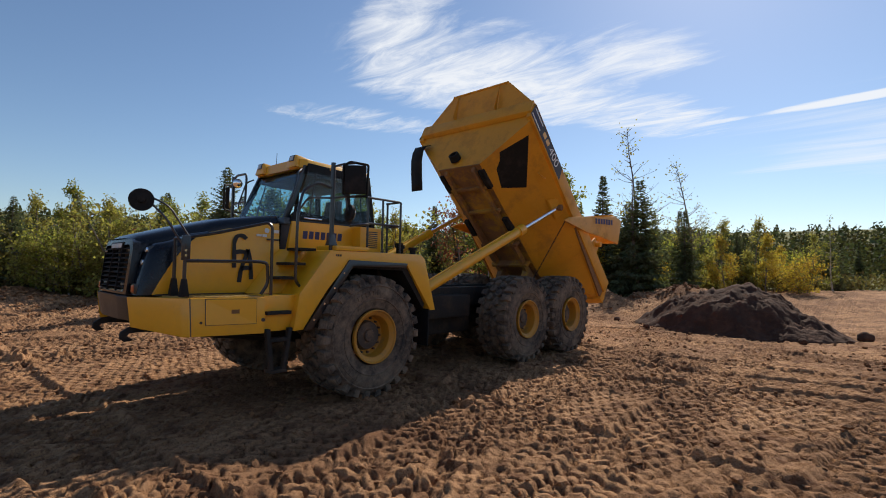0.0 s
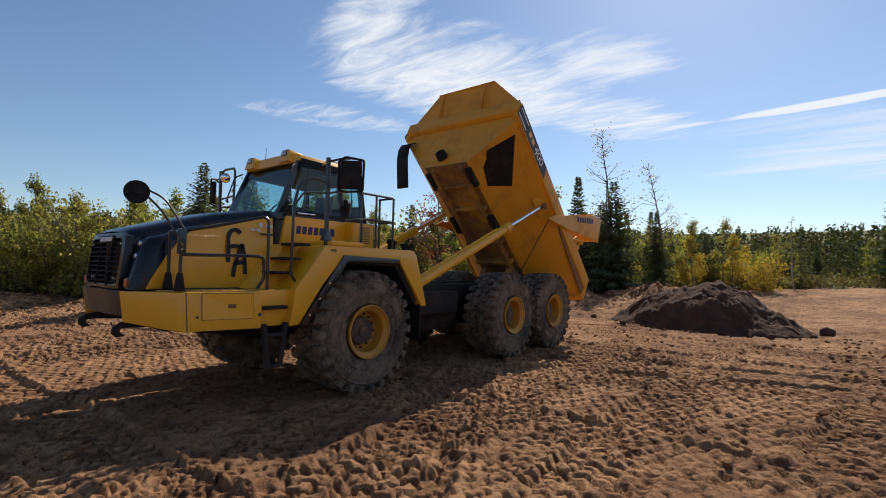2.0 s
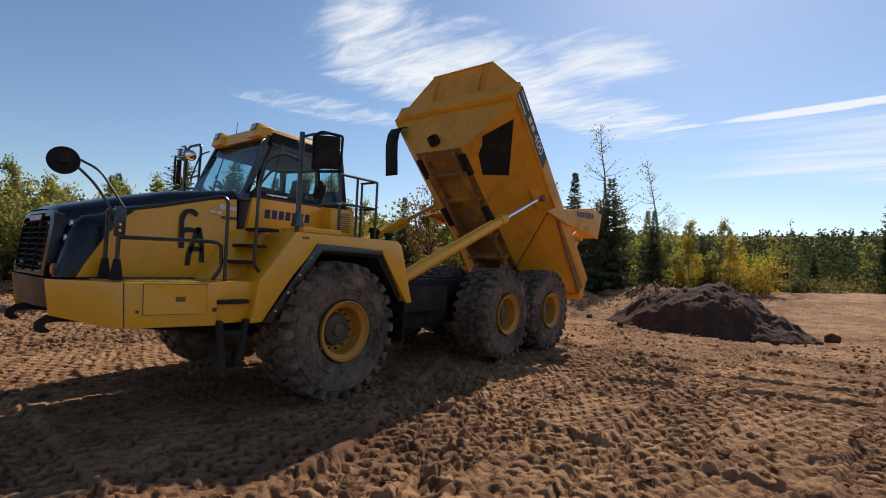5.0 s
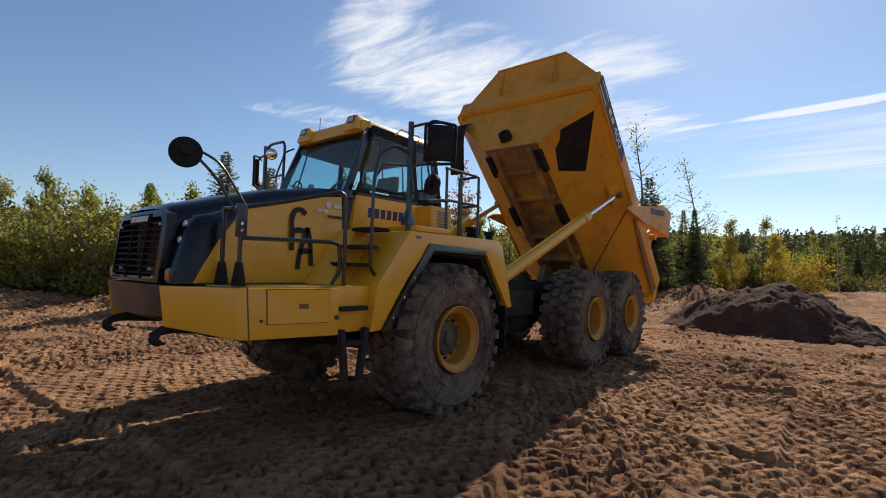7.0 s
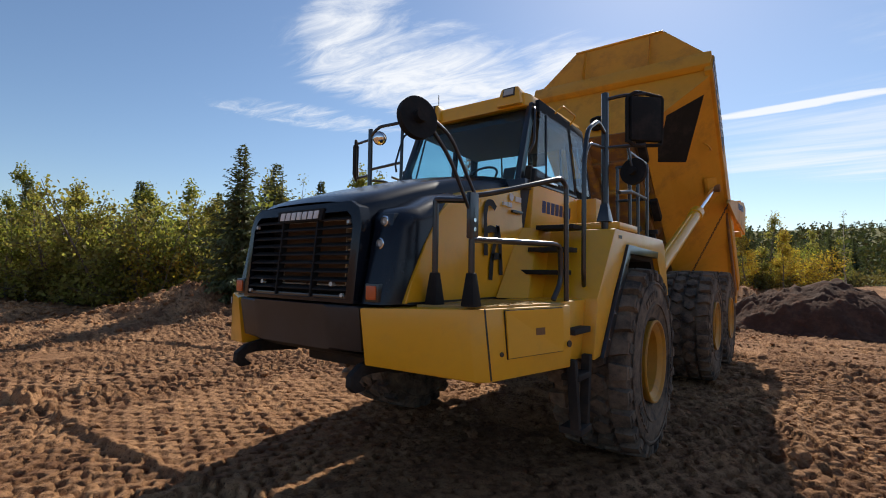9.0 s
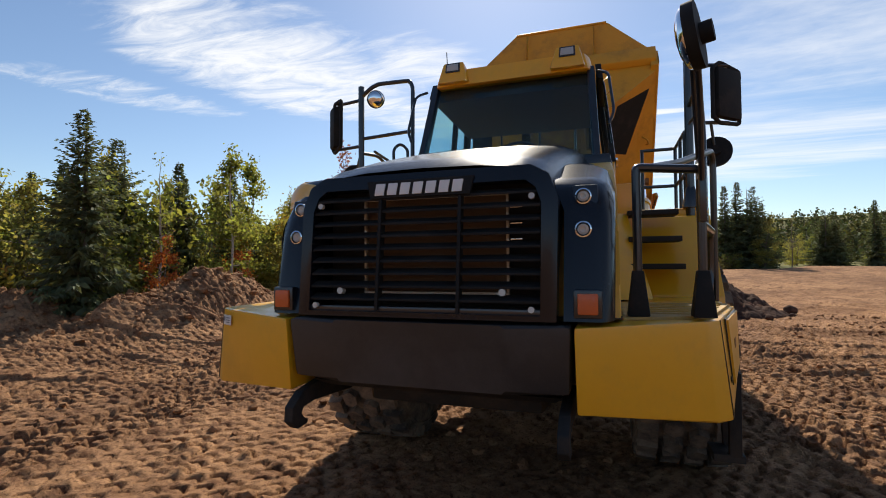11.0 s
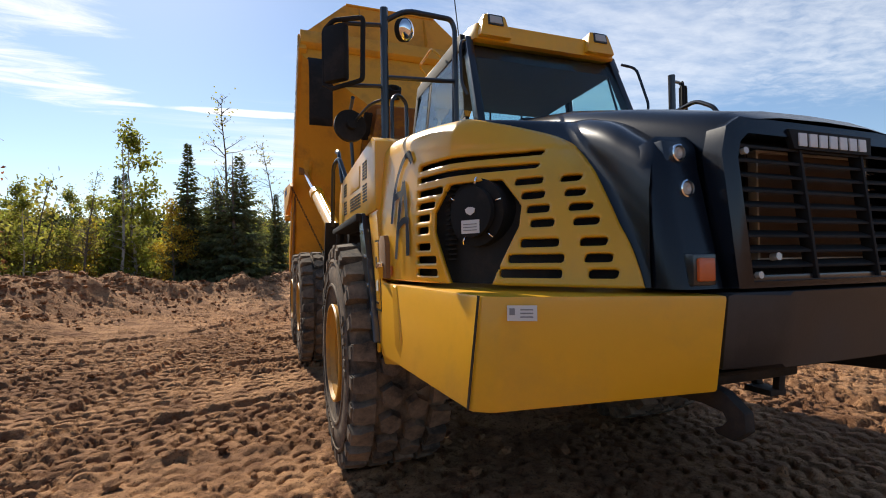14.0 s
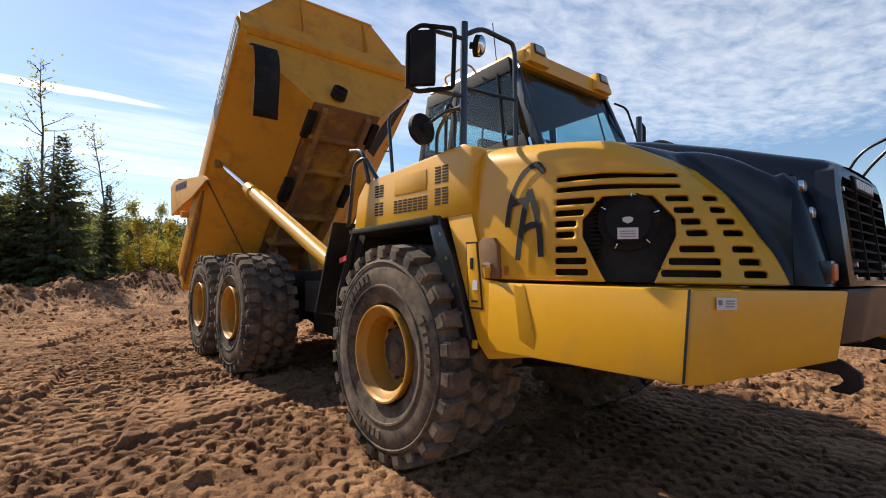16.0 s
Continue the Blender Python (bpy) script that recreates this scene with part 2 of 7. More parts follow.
SOIL = soil_material("reddish_sandy_soil", (0.475, 0.260, 0.130), (0.18, 0.088, 0.046), (0.06, 0.030, 0.018))
TURF = material("weedy_turf", (0.12, 0.12, 0.04), 0.95, vary=0.35, scale=0.08, second=(0.21, 0.18, 0.07), second_at=(0.48, 0.62), second_scale=0.06, bump=0.8, bump_scale=3, spec=0.1)
DARK_SOIL = material("dark_moist_topsoil", (0.075, 0.040, 0.027), 0.95, vary=0.4, scale=2.5, second=(0.13, 0.066, 0.042), second_at=(0.5, 0.7), second_scale=2, bump=0.8, bump_scale=14, spec=0.15)
BARK = material("grey_brown_bark", (0.16, 0.125, 0.10), 0.9, vary=0.3, scale=6, bump=0.5, bump_scale=40)
BIRCH = material("pale_birch_bark", (0.42, 0.38, 0.33), 0.85, vary=0.25, scale=8, second=(0.10, 0.08, 0.07), second_at=(0.55, 0.6), second_scale=7, bump=0.3)
LEAF_GREEN = material("green_leaves", (0.23, 0.245, 0.06), 0.65, vary=0.3, scale=1.0, translucent=0.6, bump=0.0, island=0.35, spec=0.25)
LEAF_OLIVE = material("olive_leaves", (0.29, 0.275, 0.085), 0.65, vary=0.3, scale=1.0, translucent=0.6, bump=0.0, island=0.35, spec=0.25)
LEAF_YELLOW = material("yellowing_leaves", (0.44, 0.33, 0.055), 0.65, vary=0.3, scale=1.0, translucent=0.5, bump=0.0, island=0.35, spec=0.25)
LEAF_RED = material("red_autumn_leaves", (0.30, 0.115, 0.07), 0.65, vary=0.3, scale=1.0, translucent=0.4, bump=0.0, island=0.3, spec=0.25)
LEAF_ORANGE = material("orange_autumn_leaves", (0.50, 0.17, 0.05), 0.65, vary=0.3, scale=1.0, translucent=0.4, bump=0.0, island=0.3, spec=0.25)
NEEDLE = material("spruce_needles", (0.125, 0.145, 0.075), 0.75, vary=0.35, scale=1.5, translucent=0.35, bump=0.0, island=0.35, spec=0.2)
WOODS = material("far_woods_foliage", (0.075, 0.088, 0.036), 0.8, vary=0.5, scale=0.03, second=(0.15, 0.115, 0.035), second_at=(0.52, 0.7), second_scale=0.05, translucent=0.2, bump=0.0, island=0.45, spec=0.2)
GRASS = material("dry_weedy_grass", (0.16, 0.14, 0.055), 0.85, vary=0.35, scale=0.6, translucent=0.35, bump=0.0, island=0.4, spec=0.2)


# ---- mesh helpers ----
def finish(bm, name, mat, parent=None, label="", sharp=32.0):
    bmesh.ops.recalc_face_normals(bm, faces=bm.faces)
    me = bpy.data.meshes.new(name)
    bm.to_mesh(me)
    bm.free()
    for p in me.polygons:
        p.use_smooth = True
    me.set_sharp_from_angle(angle=radians(sharp))
    me.materials.append(mat)
    ob = new(name, me)
    if parent:
        ob.parent = parent
    if label:
        ob["label"] = label
    return ob


def part(name, bm, mat, parent, label="", sharp=32.0):
    return finish(bm, name, mat, parent, label, sharp)


def raw(name, verts, faces, mat, parent=None, smooth=True):
    me = bpy.data.meshes.new(name)
    me.from_pydata(verts, [], faces)
    me.materials.append(mat)
    if smooth:
        me.polygons.foreach_set("use_smooth", [True] * len(me.polygons))
    ob = new(name, me)
    if parent:
        ob.parent = parent
    return ob


def soften(bm, geom_faces, width, segments=2):
    if width <= 0:
        return
    edges = list({e for f in geom_faces for e in f.edges})
    bmesh.ops.bevel(bm, geom=edges, offset=width, segments=segments, affect="EDGES", profile=0.6, clamp_overlap=True)


def box(x0, x1, y0, y1, z0, z1, bevel=0.012, bm=None):
    bm = bm or bmesh.new()
    v = [bm.verts.new(p) for p in ((x0, y0, z0), (x1, y0, z0), (x1, y1, z0), (x0, y1, z0), (x0, y0, z1), (x1, y0, z1), (x1, y1, z1), (x0, y1, z1))]
    f = [bm.faces.new([v[i] for i in q]) for q in ((0, 3, 2, 1), (4, 5, 6, 7), (0, 1, 5, 4), (1, 2, 6, 5), (2, 3, 7, 6), (3, 0, 4, 7))]
    soften(bm, f, bevel)
    return bm


def hexa(bottom, top, bevel=0.012, bm=None):
    """A solid between two rings of as many corners."""
    bm = bm or bmesh.new()
    a, b = [bm.verts.new(p) for p in bottom], [bm.verts.new(p) for p in top]
    n = len(a)
    f = [bm.faces.new(a[::-1]), bm.faces.new(b)] + [bm.faces.new((a[i], a[(i + 1) % n], b[(i + 1) % n], b[i])) for i in range(n)]
    soften(bm, f, bevel)
    return bm


def prism_x(yz, x0, x1, bevel=0.01, bm=None):
    return hexa([(x0, y, z) for y, z in yz], [(x1, y, z) for y, z in yz], bevel, bm)


def prism_z(xy, z0, z1, bevel=0.01, bm=None):
    return hexa([(x, y, z0) for x, y in xy], [(x, y, z1) for x, y in xy], bevel, bm)


def prism_y(xz, y0, y1, bevel=0.01, bm=None):
    return hexa([(x, y0, z) for x, z in xz], [(x, y1, z) for x, z in xz], bevel, bm)


def slab(points, thick, bevel=0.0, bm=None):
    """A flat polygon in space given thickness behind its face."""
    p = [Vector(q) for q in points]
    nrm = (p[1] - p[0]).cross(p[2] - p[0]).normalized() * thick
    return hexa([q + nrm for q in p], p, bevel, bm)


def fillet(points, r, n=5):
    out = [Vector(points[0])]
    for a, b, c in zip(points, points[1:], points[2:]):
        a, b, c = Vector(a), Vector(b), Vector(c)
        d0, d1 = (a - b), (c - b)
        k = min(r, d0.length * 0.45, d1.length * 0.45)
        p0, p1 = b + d0.normalized() * k, b + d1.normalized() * k
        for i in range(n + 1):
            t = i / n
            out.append(p0 * (1 - t) ** 2 + b * 2 * t * (1 - t) + p1 * t * t)
    return out + [Vector(points[-1])]


def tube(points, r, corner=0.08, seg=10, bm=None):
    bm = bm or bmesh.new()
    path = fillet(points, corner) if len(points) > 2 and corner > 0 else [Vector(p) for p in points]
    t0 = (path[1] - path[0]).normalized()
    side = t0.orthogonal().normalized()
    rings = []
    for i, p in enumerate(path):
        t = (path[min(i + 1, len(path) - 1)] - path[max(i - 1, 0)]).normalized()
        side = (side - t * side.dot(t)).normalized()
        other = t.cross(side)
        rings.append([bm.verts.new(p + (side * math.cos(a) + other * math.sin(a)) * r) for a in (2 * math.pi * k / seg for k in range(seg))])
    for a, b in zip(rings, rings[1:]):
        for k in range(seg):
            bm.faces.new((a[k], a[(k + 1) % seg], b[(k + 1) % seg], b[k]))
    bm.faces.new(rings[0][::-1])
    bm.faces.new(rings[-1])
    return bm


def lathe(profile, seg=40, axis="X", centre=(0, 0, 0), bm=None):
    """Turns (along, radius) pairs round an axis; ends of radius 0 close."""
    bm = bm or bmesh.new()
    c = Vector(centre)

    def place(a, r, w):
        p, q = r * math.cos(w), r * math.sin(w)
        return c + Vector({"X": (a, p, q), "Y": (q, a, p), "Z": (p, q, a)}[axis])
    rings = []
    for a, r in profile:
        rings.append([bm.verts.new(place(a, 0, 0))] if r < 1e-6 else [bm.verts.new(place(a, r, 2 * math.pi * k / seg)) for k in range(seg)])
    for a, b in zip(rings, rings[1:]):
        for k in range(seg):
            q = [a[k % len(a)], a[(k + 1) % len(a)], b[(k + 1) % len(b)], b[k % len(b)]]
            q = [v for i, v in enumerate(q) if v not in q[:i]]
            if len(q) > 2:
                bm.faces.new(q)
    return bm


def disc_on(centre, normal, r, thick, seg=24, bm=None):
    """A short cylinder whose axis is any direction."""
    bm = bm or bmesh.new()
    n = Vector(normal).normalized()
    return tube([Vector(centre) - n * thick / 2, Vector(centre) + n * thick / 2], r, seg=seg, bm=bm)


def loft(sections, closed=False, cap=False, bm=None):
    bm = bm or bmesh.new()
    rows = [[bm.verts.new(p) for p in s] for s in sections]
    m = len(rows[0])
    for a, b in zip(rows, rows[1:]):
        for k in range(m if closed else m - 1):
            bm.faces.new((a[k], a[(k + 1) % m], b[(k + 1) % m], b[k]))
    if cap:
        bm.faces.new(rows[0])
        bm.faces.new(rows[-1][::-1])
    return bm


def ribbon(points, width, normal, lift=0.004, bm=None):
    """A flat painted stroke through points that lie on a surface with that normal."""
    bm = bm or bmesh.new()
    n = Vector(normal).normalized()
    path = fillet(points, 0.06) if len(points) > 2 else [Vector(p) for p in points]
    rows = []
    for i, p in enumerate(path):
        t = (path[min(i + 1, len(path) - 1)] - path[max(i - 1, 0)]).normalized()
        s = t.cross(n).normalized() * width * (0.45 + 0.04 * math.sin(i * 0.6))
        rows.append([p + n * lift - s, p + n * lift + s])
    return loft(rows, bm=bm)


def empty(name, m=None):
    ob = new(name)
    if m is not None:
        ob.matrix_world = m
    return ob


# ---- ground: one sheet from the wheels to the horizon ----
def hash2(ix, iy, seed):
    h = (ix.astype(np.int64) * 374761393 + iy.astype(np.int64) * 668265263 + seed * 974634599) & 0xFFFFFFFF
    h = ((h ^ (h >> 13)) * 1274126177) & 0xFFFFFFFF
    return ((h ^ (h >> 16)) & 0xFFFFFF) / float(0xFFFFFF)


def vnoise(x, y, seed=0):
    ix, iy = np.floor(x), np.floor(y)
    fx, fy = x - ix, y - iy
    fx, fy = fx * fx * (3 - 2 * fx), fy * fy * (3 - 2 * fy)
    a, b = hash2(ix, iy, seed), hash2(ix + 1, iy, seed)
    c, d = hash2(ix, iy + 1, seed), hash2(ix + 1, iy + 1, seed)
    return (a + (b - a) * fx) * (1 - fy) + (c + (d - c) * fx) * fy - 0.5


def fbm(x, y, octaves, seed=0, gain=0.5):
    s, a = 0.0, 1.0
    for o in range(octaves):
        s = s + a * vnoise(x * 2 ** o + 17.3 * o, y * 2 ** o - 9.1 * o, seed + o)
        a *= gain
    return s


def step01(v, lo, hi):
    t = np.clip((v - lo) / (hi - lo), 0, 1)
    return t * t * (3 - 2 * t)


def path_distance(x, y, pts):
    best = np.full(np.shape(x), 1e9)
    for (x0, y0), (x1, y1) in zip(pts, pts[1:]):
        dx, dy = x1 - x0, y1 - y0
        t = np.clip(((x - x0) * dx + (y - y0) * dy) / (dx * dx + dy * dy), 0, 1)
        best = np.minimum(best, np.hypot(x - x0 - t * dx, y - y0 - t * dy))
    return best


BERM = [(-40, -6), (-22, -1.5), (-14, 1.0), (-10.7, 3.7), (-9.4, 7.2), (-8.8, 10.8), (-7.7, 14.2), (-5.4, 17.5), (-1.9, 21.0), (2.0, 24.2)]
# wheel and track lines: way in degrees from +x, offset across, half width
TRACKS = [(96, -3.6, 0.45), (93, -5.4, 0.4), (84, -7.2, 0.45), (20, 2.2, 0.5), (14, 4.4, 0.5), (8, 6.6, 0.45), (-24, -6.2, 0.5), (-30, -8.4, 0.5),
          (78, 4.2, 0.45), (70, 6.0, 0.5), (118, -2.8, 0.4), (35, 9.0, 0.5), (-8, 11.0, 0.5), (3, -3.4, 0.5), (-3, 1.0, 0.45), (60, -9.5, 0.45)]


def lug_pockets(along, across, pitch, wide, seed):
    """Depth of the pockets that a tyre's lugs leave, about 1 in them, and the uneven lift of the crust plates between."""
    lane = np.floor(across / wide)
    w = across / wide - lane - 0.5
    run = along / pitch + 0.5 * lane + 0.8 * np.abs(w) + 0.45 * vnoise(along / 0.7, across / 0.5, seed)
    cell = np.floor(run)
    u = run - cell - 0.5
    depth = 0.35 + 0.9 * hash2(cell, lane, seed + 5)
    ragged = 0.13 * vnoise(along / 0.07, across / 0.07, seed + 9) + 0.10 * (hash2(cell, lane, seed + 11) - 0.5)
    pocket = depth * step01(0.155 + ragged - np.abs(u), -0.015, 0.04) * step01(0.45 + ragged - np.abs(w), 0.0, 0.06)
    plate = np.floor(run + 0.5)
    tilt = (hash2(plate, lane, seed + 13) - 0.5) * (run + 0.5 - plate - 0.5) * 0.5
    return pocket - 0.30 * (hash2(plate, lane, seed + 15) - 0.5) - tilt


def ground_height(x, y):
    near = np.exp(-((x - 0.5) ** 2 + (y - 1.0) ** 2) / 900.0)
    z = 0.10 * fbm(x / 5.0, y / 5.0, 3, 3) * step01(np.hypot(x / 2.6, (y - 2.5) / 5.2), 0.8, 2.2)
    # lug prints: staggered pockets pressed into the sand, in lanes along each wheel line
    wx, wy = x + 0.30 * vnoise(x / 2.2, y / 2.2, 40), y + 0.30 * vnoise(x / 2.2, y / 2.2, 41)
    prints = np.zeros_like(x)
    for k, (way, off, half) in enumerate(TRACKS):
        c, s = math.cos(radians(way)), math.sin(radians(way))
        along, across = wx * c + wy * s, -wx * s + wy * c - off
        inside = step01(half + 0.10 - np.abs(across), 0.0, 0.06)
        pressed = -0.035 - 0.072 * lug_pockets(along, across, 0.205, half * 0.46, 60 + k)
        rim = 0.045 * np.exp(-((np.abs(across) - half - 0.12) / 0.07) ** 2) * (0.6 + vnoise(along / 0.3, across / 0.3, 160 + k))
        prints = prints * (1 - inside) + inside * pressed + rim * (1 - inside)
    # older prints all over, in three ways, each in its own patches
    older = np.zeros_like(x)
    for k, (way, pitch, wide) in enumerate(((-27, 0.19, 0.20), (6, 0.18, 0.18), (97, 0.18, 0.19))):
        c, s = math.cos(radians(way)), math.sin(radians(way))
        along, across = wx * c + wy * s, -wx * s + wy * c
        favour = (0.0, 0.25, 0.45 * step01(-x, 1.2, 2.2) - 0.30)[k]
        mask = step01(vnoise(x / 2.7 + 7 * k, y / 2.7, 90 + k) + favour, -0.18, -0.08)
        older = older * (1 - mask) + mask * lug_pockets(along, across, pitch, wide, 80 + k)
    patchy = 0.60 + 0.40 * step01(fbm(x / 3.2, y / 3.2, 2, 21), -0.42, -0.12)
    patchy = patchy * (0.45 + 0.55 * step01(np.hypot(x / 2.1, (y - 1.5) / 4.4), 0.75, 1.0))
    z = z + (prints - 0.076 * older * patchy) * near
    # crumbled ridges
    cl = fbm(x / 0.34, y / 0.34, 4, 12, 0.62)
    heaped = step01(vnoise(x / 1.3, y / 1.3, 14), 0.12, 0.30)
    z = z + (0.20 * np.maximum(cl - 0.12, 0) * (0.12 + 1.0 * heaped) + 0.012 * fbm(x / 0.10, y / 0.10, 2, 15)) * near * (0.30 + 0.70 * patchy)
    # the pushed-up bank along the wood's edge
    d = path_distance(x, y, BERM)
    hump = np.exp(-(d / 1.8) ** 2) * (0.42 + 0.75 * vnoise(x / 2.6, y / 2.6, 31) + 0.45 * vnoise(x / 1.1, y / 1.1, 33)) + 0.12 * np.exp(-(d / 3.4) ** 2)
    edge_part = 0.35 + 0.65 * step01(x, -15.0, -11.5)
    z = z + edge_part * (hump * 1.5 + 0.70 * np.exp(-((x + 9.9) / 1.6) ** 2 - ((y - 5.5) / 2.0) ** 2)) + edge_part * np.exp(-(d / 2.4) ** 2) * 0.26 * fbm(x / 0.8, y / 0.8, 3, 36, 0.55)
    # far ground climbs a little, rough spoil on the right
    z = z + 1.35 * step01(y + 0.12 * x, 17.0, 42.0) + 0.5 * step01(-x, 12, 30) * step01(-y, -30, 5)
    z = z + 0.35 * fbm(x / 4.5, y / 4.5, 3, 50) * step01(y, 14.0, 22.0)
    z = z + 64.0 * step01(np.hypot(x, y), 150, 900)
    return z


def axis_lines(lo, hi, fine, grow_lo, grow_hi, far):
    """Close lines from lo to hi, then wider and wider ones out to the horizon."""
    lines = list(np.arange(lo, hi + 1e-6, fine))
    for start, sign, grow in ((hi, 1, grow_hi), (lo, -1, grow_lo)):
        p, w = start, fine
        while abs(p) < far:
            w *= grow if w < 0.11 else 1.22
            p += sign * w
            lines.append(p)
    return np.array(sorted(lines))


gx = axis_lines(-5.2, 5.0, 0.023, 1.009, 1.011, 2200)
gy = axis_lines(-3.4, 5.2, 0.023, 1.02, 1.0065, 2200)
GX, GY = np.meshgrid(gx, gy)
GZ = ground_height(GX, GY)
nx, ny = len(gx), len(gy)
idx = np.arange(nx * ny).reshape(ny, nx)
gfaces = np.stack([idx[:-1, :-1], idx[:-1, 1:], idx[1:, 1:], idx[1:, :-1]], -1).reshape(-1, 4)
gme = bpy.data.meshes.new("ground")
gme.vertices.add(nx * ny)
gme.vertices.foreach_set("co", np.stack([GX, GY, GZ], -1).reshape(-1).astype(np.float32))
gme.loops.add(gfaces.size)
gme.loops.foreach_set("vertex_index", gfaces.reshape(-1).astype(np.int32))
gme.polygons.add(len(gfaces))
gme.polygons.foreach_set("loop_start", (np.arange(len(gfaces)) * 4).astype(np.int32))
gme.polygons.foreach_set("loop_total", np.full(len(gfaces), 4, np.int32))
gme.update()
gme.validate()
gme.polygons.foreach_set("use_smooth", [True] * len(gme.polygons))
gme.materials.append(SOIL)
gme.materials.append(TURF)
EDGE = [(-46, -14), (-34, -7), (-25, -1.5), (-18.5, 2.6), (-15.0, 6.0), (-14.0, 10.0), (-14.2, 15.0), (-13.2, 20.0), (-9.5, 24.6), (-4.5, 27.5), (0.5, 31.0), (6.0, 36.0), (14.0, 45.0), (26.0, 52.0), (44.0, 56.0), (70, 58)]
fcx, fcy = (GX[:-1, :-1] + GX[1:, 1:]) / 2, (GY[:-1, :-1] + GY[1:, 1:]) / 2
nearest, side_of = np.full(fcx.shape, 1e18), np.zeros(fcx.shape)
for (x0, y0), (x1, y1) in zip(EDGE, EDGE[1:]):
    dx, dy = x1 - x0, y1 - y0
    t = np.clip(((fcx - x0) * dx + (fcy - y0) * dy) / (dx * dx + dy * dy), 0, 1)
    d2 = (fcx - x0 - t * dx) ** 2 + (fcy - y0 - t * dy) ** 2
    sd = dx * (fcy - y0) - dy * (fcx - x0)
    side_of = np.where(d2 < nearest, sd, side_of)
    nearest = np.minimum(nearest, d2)
grown = (side_of > 0) & (np.sqrt(nearest) > 0.3 + 1.2 * vnoise(fcx / 1.5, fcy / 1.5, 77))
gme.polygons.foreach_set("material_index", grown.reshape(-1).astype(np.int32))
ground = tagged(new("ground", gme), "reddish sandy ground churned by lugged tyre tracks", "ground", kind="structure")


def ground_z(x, y):
    return float(ground_height(np.array([[float(x)]]), np.array([[float(y)]]))[0, 0])


# a dumped heap of dark soil behind the truck
def soil_heap(cx, cy, rx, ry, h, name, label, mat, seed, n=110):
    u = np.linspace(-1.25, 1.25, n)
    U, V = np.meshgrid(u, u)
    X, Y = cx + U * rx, cy + V * ry
    r = np.hypot(U, V) * (1 + 0.16 * fbm(U * 2.2 + seed, V * 2.2, 2, seed))
    z = h * (1 - step01(r, 0.0, 1.12)) ** 0.62
    rough = fbm(X / 0.9, Y / 0.9, 2, seed + 3) * 0.28 + np.maximum(fbm(X / 0.38, Y / 0.38, 3, seed + 5, 0.62), 0) * 0.26
    base = ground_height(X, Y)
    Z = np.where(r < 1.1, base + z + rough * step01(1.12 - r, 0, 0.25) - 0.02, base - 0.25)
    verts = np.stack([X, Y, Z], -1).reshape(-1, 3).tolist()
    ids = np.arange(n * n).reshape(n, n)
    keep = (r[:-1, :-1] < 1.2)
    faces = np.stack([ids[:-1, :-1], ids[:-1, 1:], ids[1:, 1:], ids[1:, :-1]], -1)[keep].tolist()
    ob = raw(name, verts, faces, mat)
    return tagged(ob, label, "soil mound")


soil_heap(3.35, 15.2, 3.05, 2.3, 1.58, "soil_mound", "mound of dark moist soil dumped on the sandy ground", DARK_SOIL, 5)


def boulder(x, y, r, seed):
    bm = bmesh.new()
    bmesh.ops.create_icosphere(bm, subdivisions=3, radius=r)
    for v in bm.verts:
        v.co *= 1 + 0.25 * noise.noise(v.co / r * 1.3 + Vector((seed, 0, 0)))
        v.co.z *= 0.8
    ob = finish(bm, "soil_clod", DARK_SOIL, label="large dark clod of soil on the sandy ground")
    ob.location = (x, y, ground_z(x, y) + r * 0.55)
    return tagged(ob, category="clod", group="clods round the heap")


for x, y, r, s in ((6.9, 15.5, 0.22, 1), (6.6, 14.3, 0.11, 2), (-0.6, 14.6, 0.13, 3), (5.6, 13.0, 0.12, 4), (1.2, 12.8, 0.10, 5)):
    boulder(x, y, r, s)


# crumbs of soil lying about, too many to count
crumb = np.random.default_rng(5)
bm = bmesh.new()
bmesh.ops.create_icosphere(bm, subdivisions=1, radius=1.0)
ico_v = np.array([v.co[:] for v in bm.verts])
bm.verts.index_update()
ico_f = np.array([[v.index for v in f.verts] for f in bm.faces])
bm.free()
N = 9000
cx, cy = crumb.uniform(-11, 9, N), crumb.uniform(-4.6, 15, N)
clump = vnoise(cx / 1.6, cy / 1.6, 61) + 0.35 * vnoise(cx / 0.5, cy / 0.5, 62)
okc = clump > -0.02
cx, cy = cx[okc], cy[okc]
cr = 0.013 + 0.05 * crumb.random(len(cx)) ** 3.5
# lumps on the pushed-up bank
bx, by = crumb.uniform(-26, 3, 60000), crumb.uniform(-4, 28, 60000)
on_bank = path_distance(bx, by, BERM) < np.abs(crumb.normal(0, 1.3, 60000))
bx, by = bx[on_bank][:9000], by[on_bank][:9000]
cx, cy = np.concatenate([cx, bx]), np.concatenate([cy, by])
cr = np.concatenate([cr, 0.02 + 0.09 * crumb.random(len(bx)) ** 3.2])
cz = ground_height(cx[None], cy[None])[0] + cr * 0.35
shape = ico_v[None] * (1 + 0.28 * crumb.normal(size=(len(cx), len(ico_v), 1))) * np.stack([np.ones(len(cx)), 0.7 + 0.5 * crumb.random(len(cx)), 0.55 + 0.3 * crumb.random(len(cx))], 1)[:, None]
cv = shape * cr[:, None, None] + np.stack([cx, cy, cz], 1)[:, None]
cf = ico_f[None] + (np.arange(len(cx)) * len(ico_v))[:, None, None]
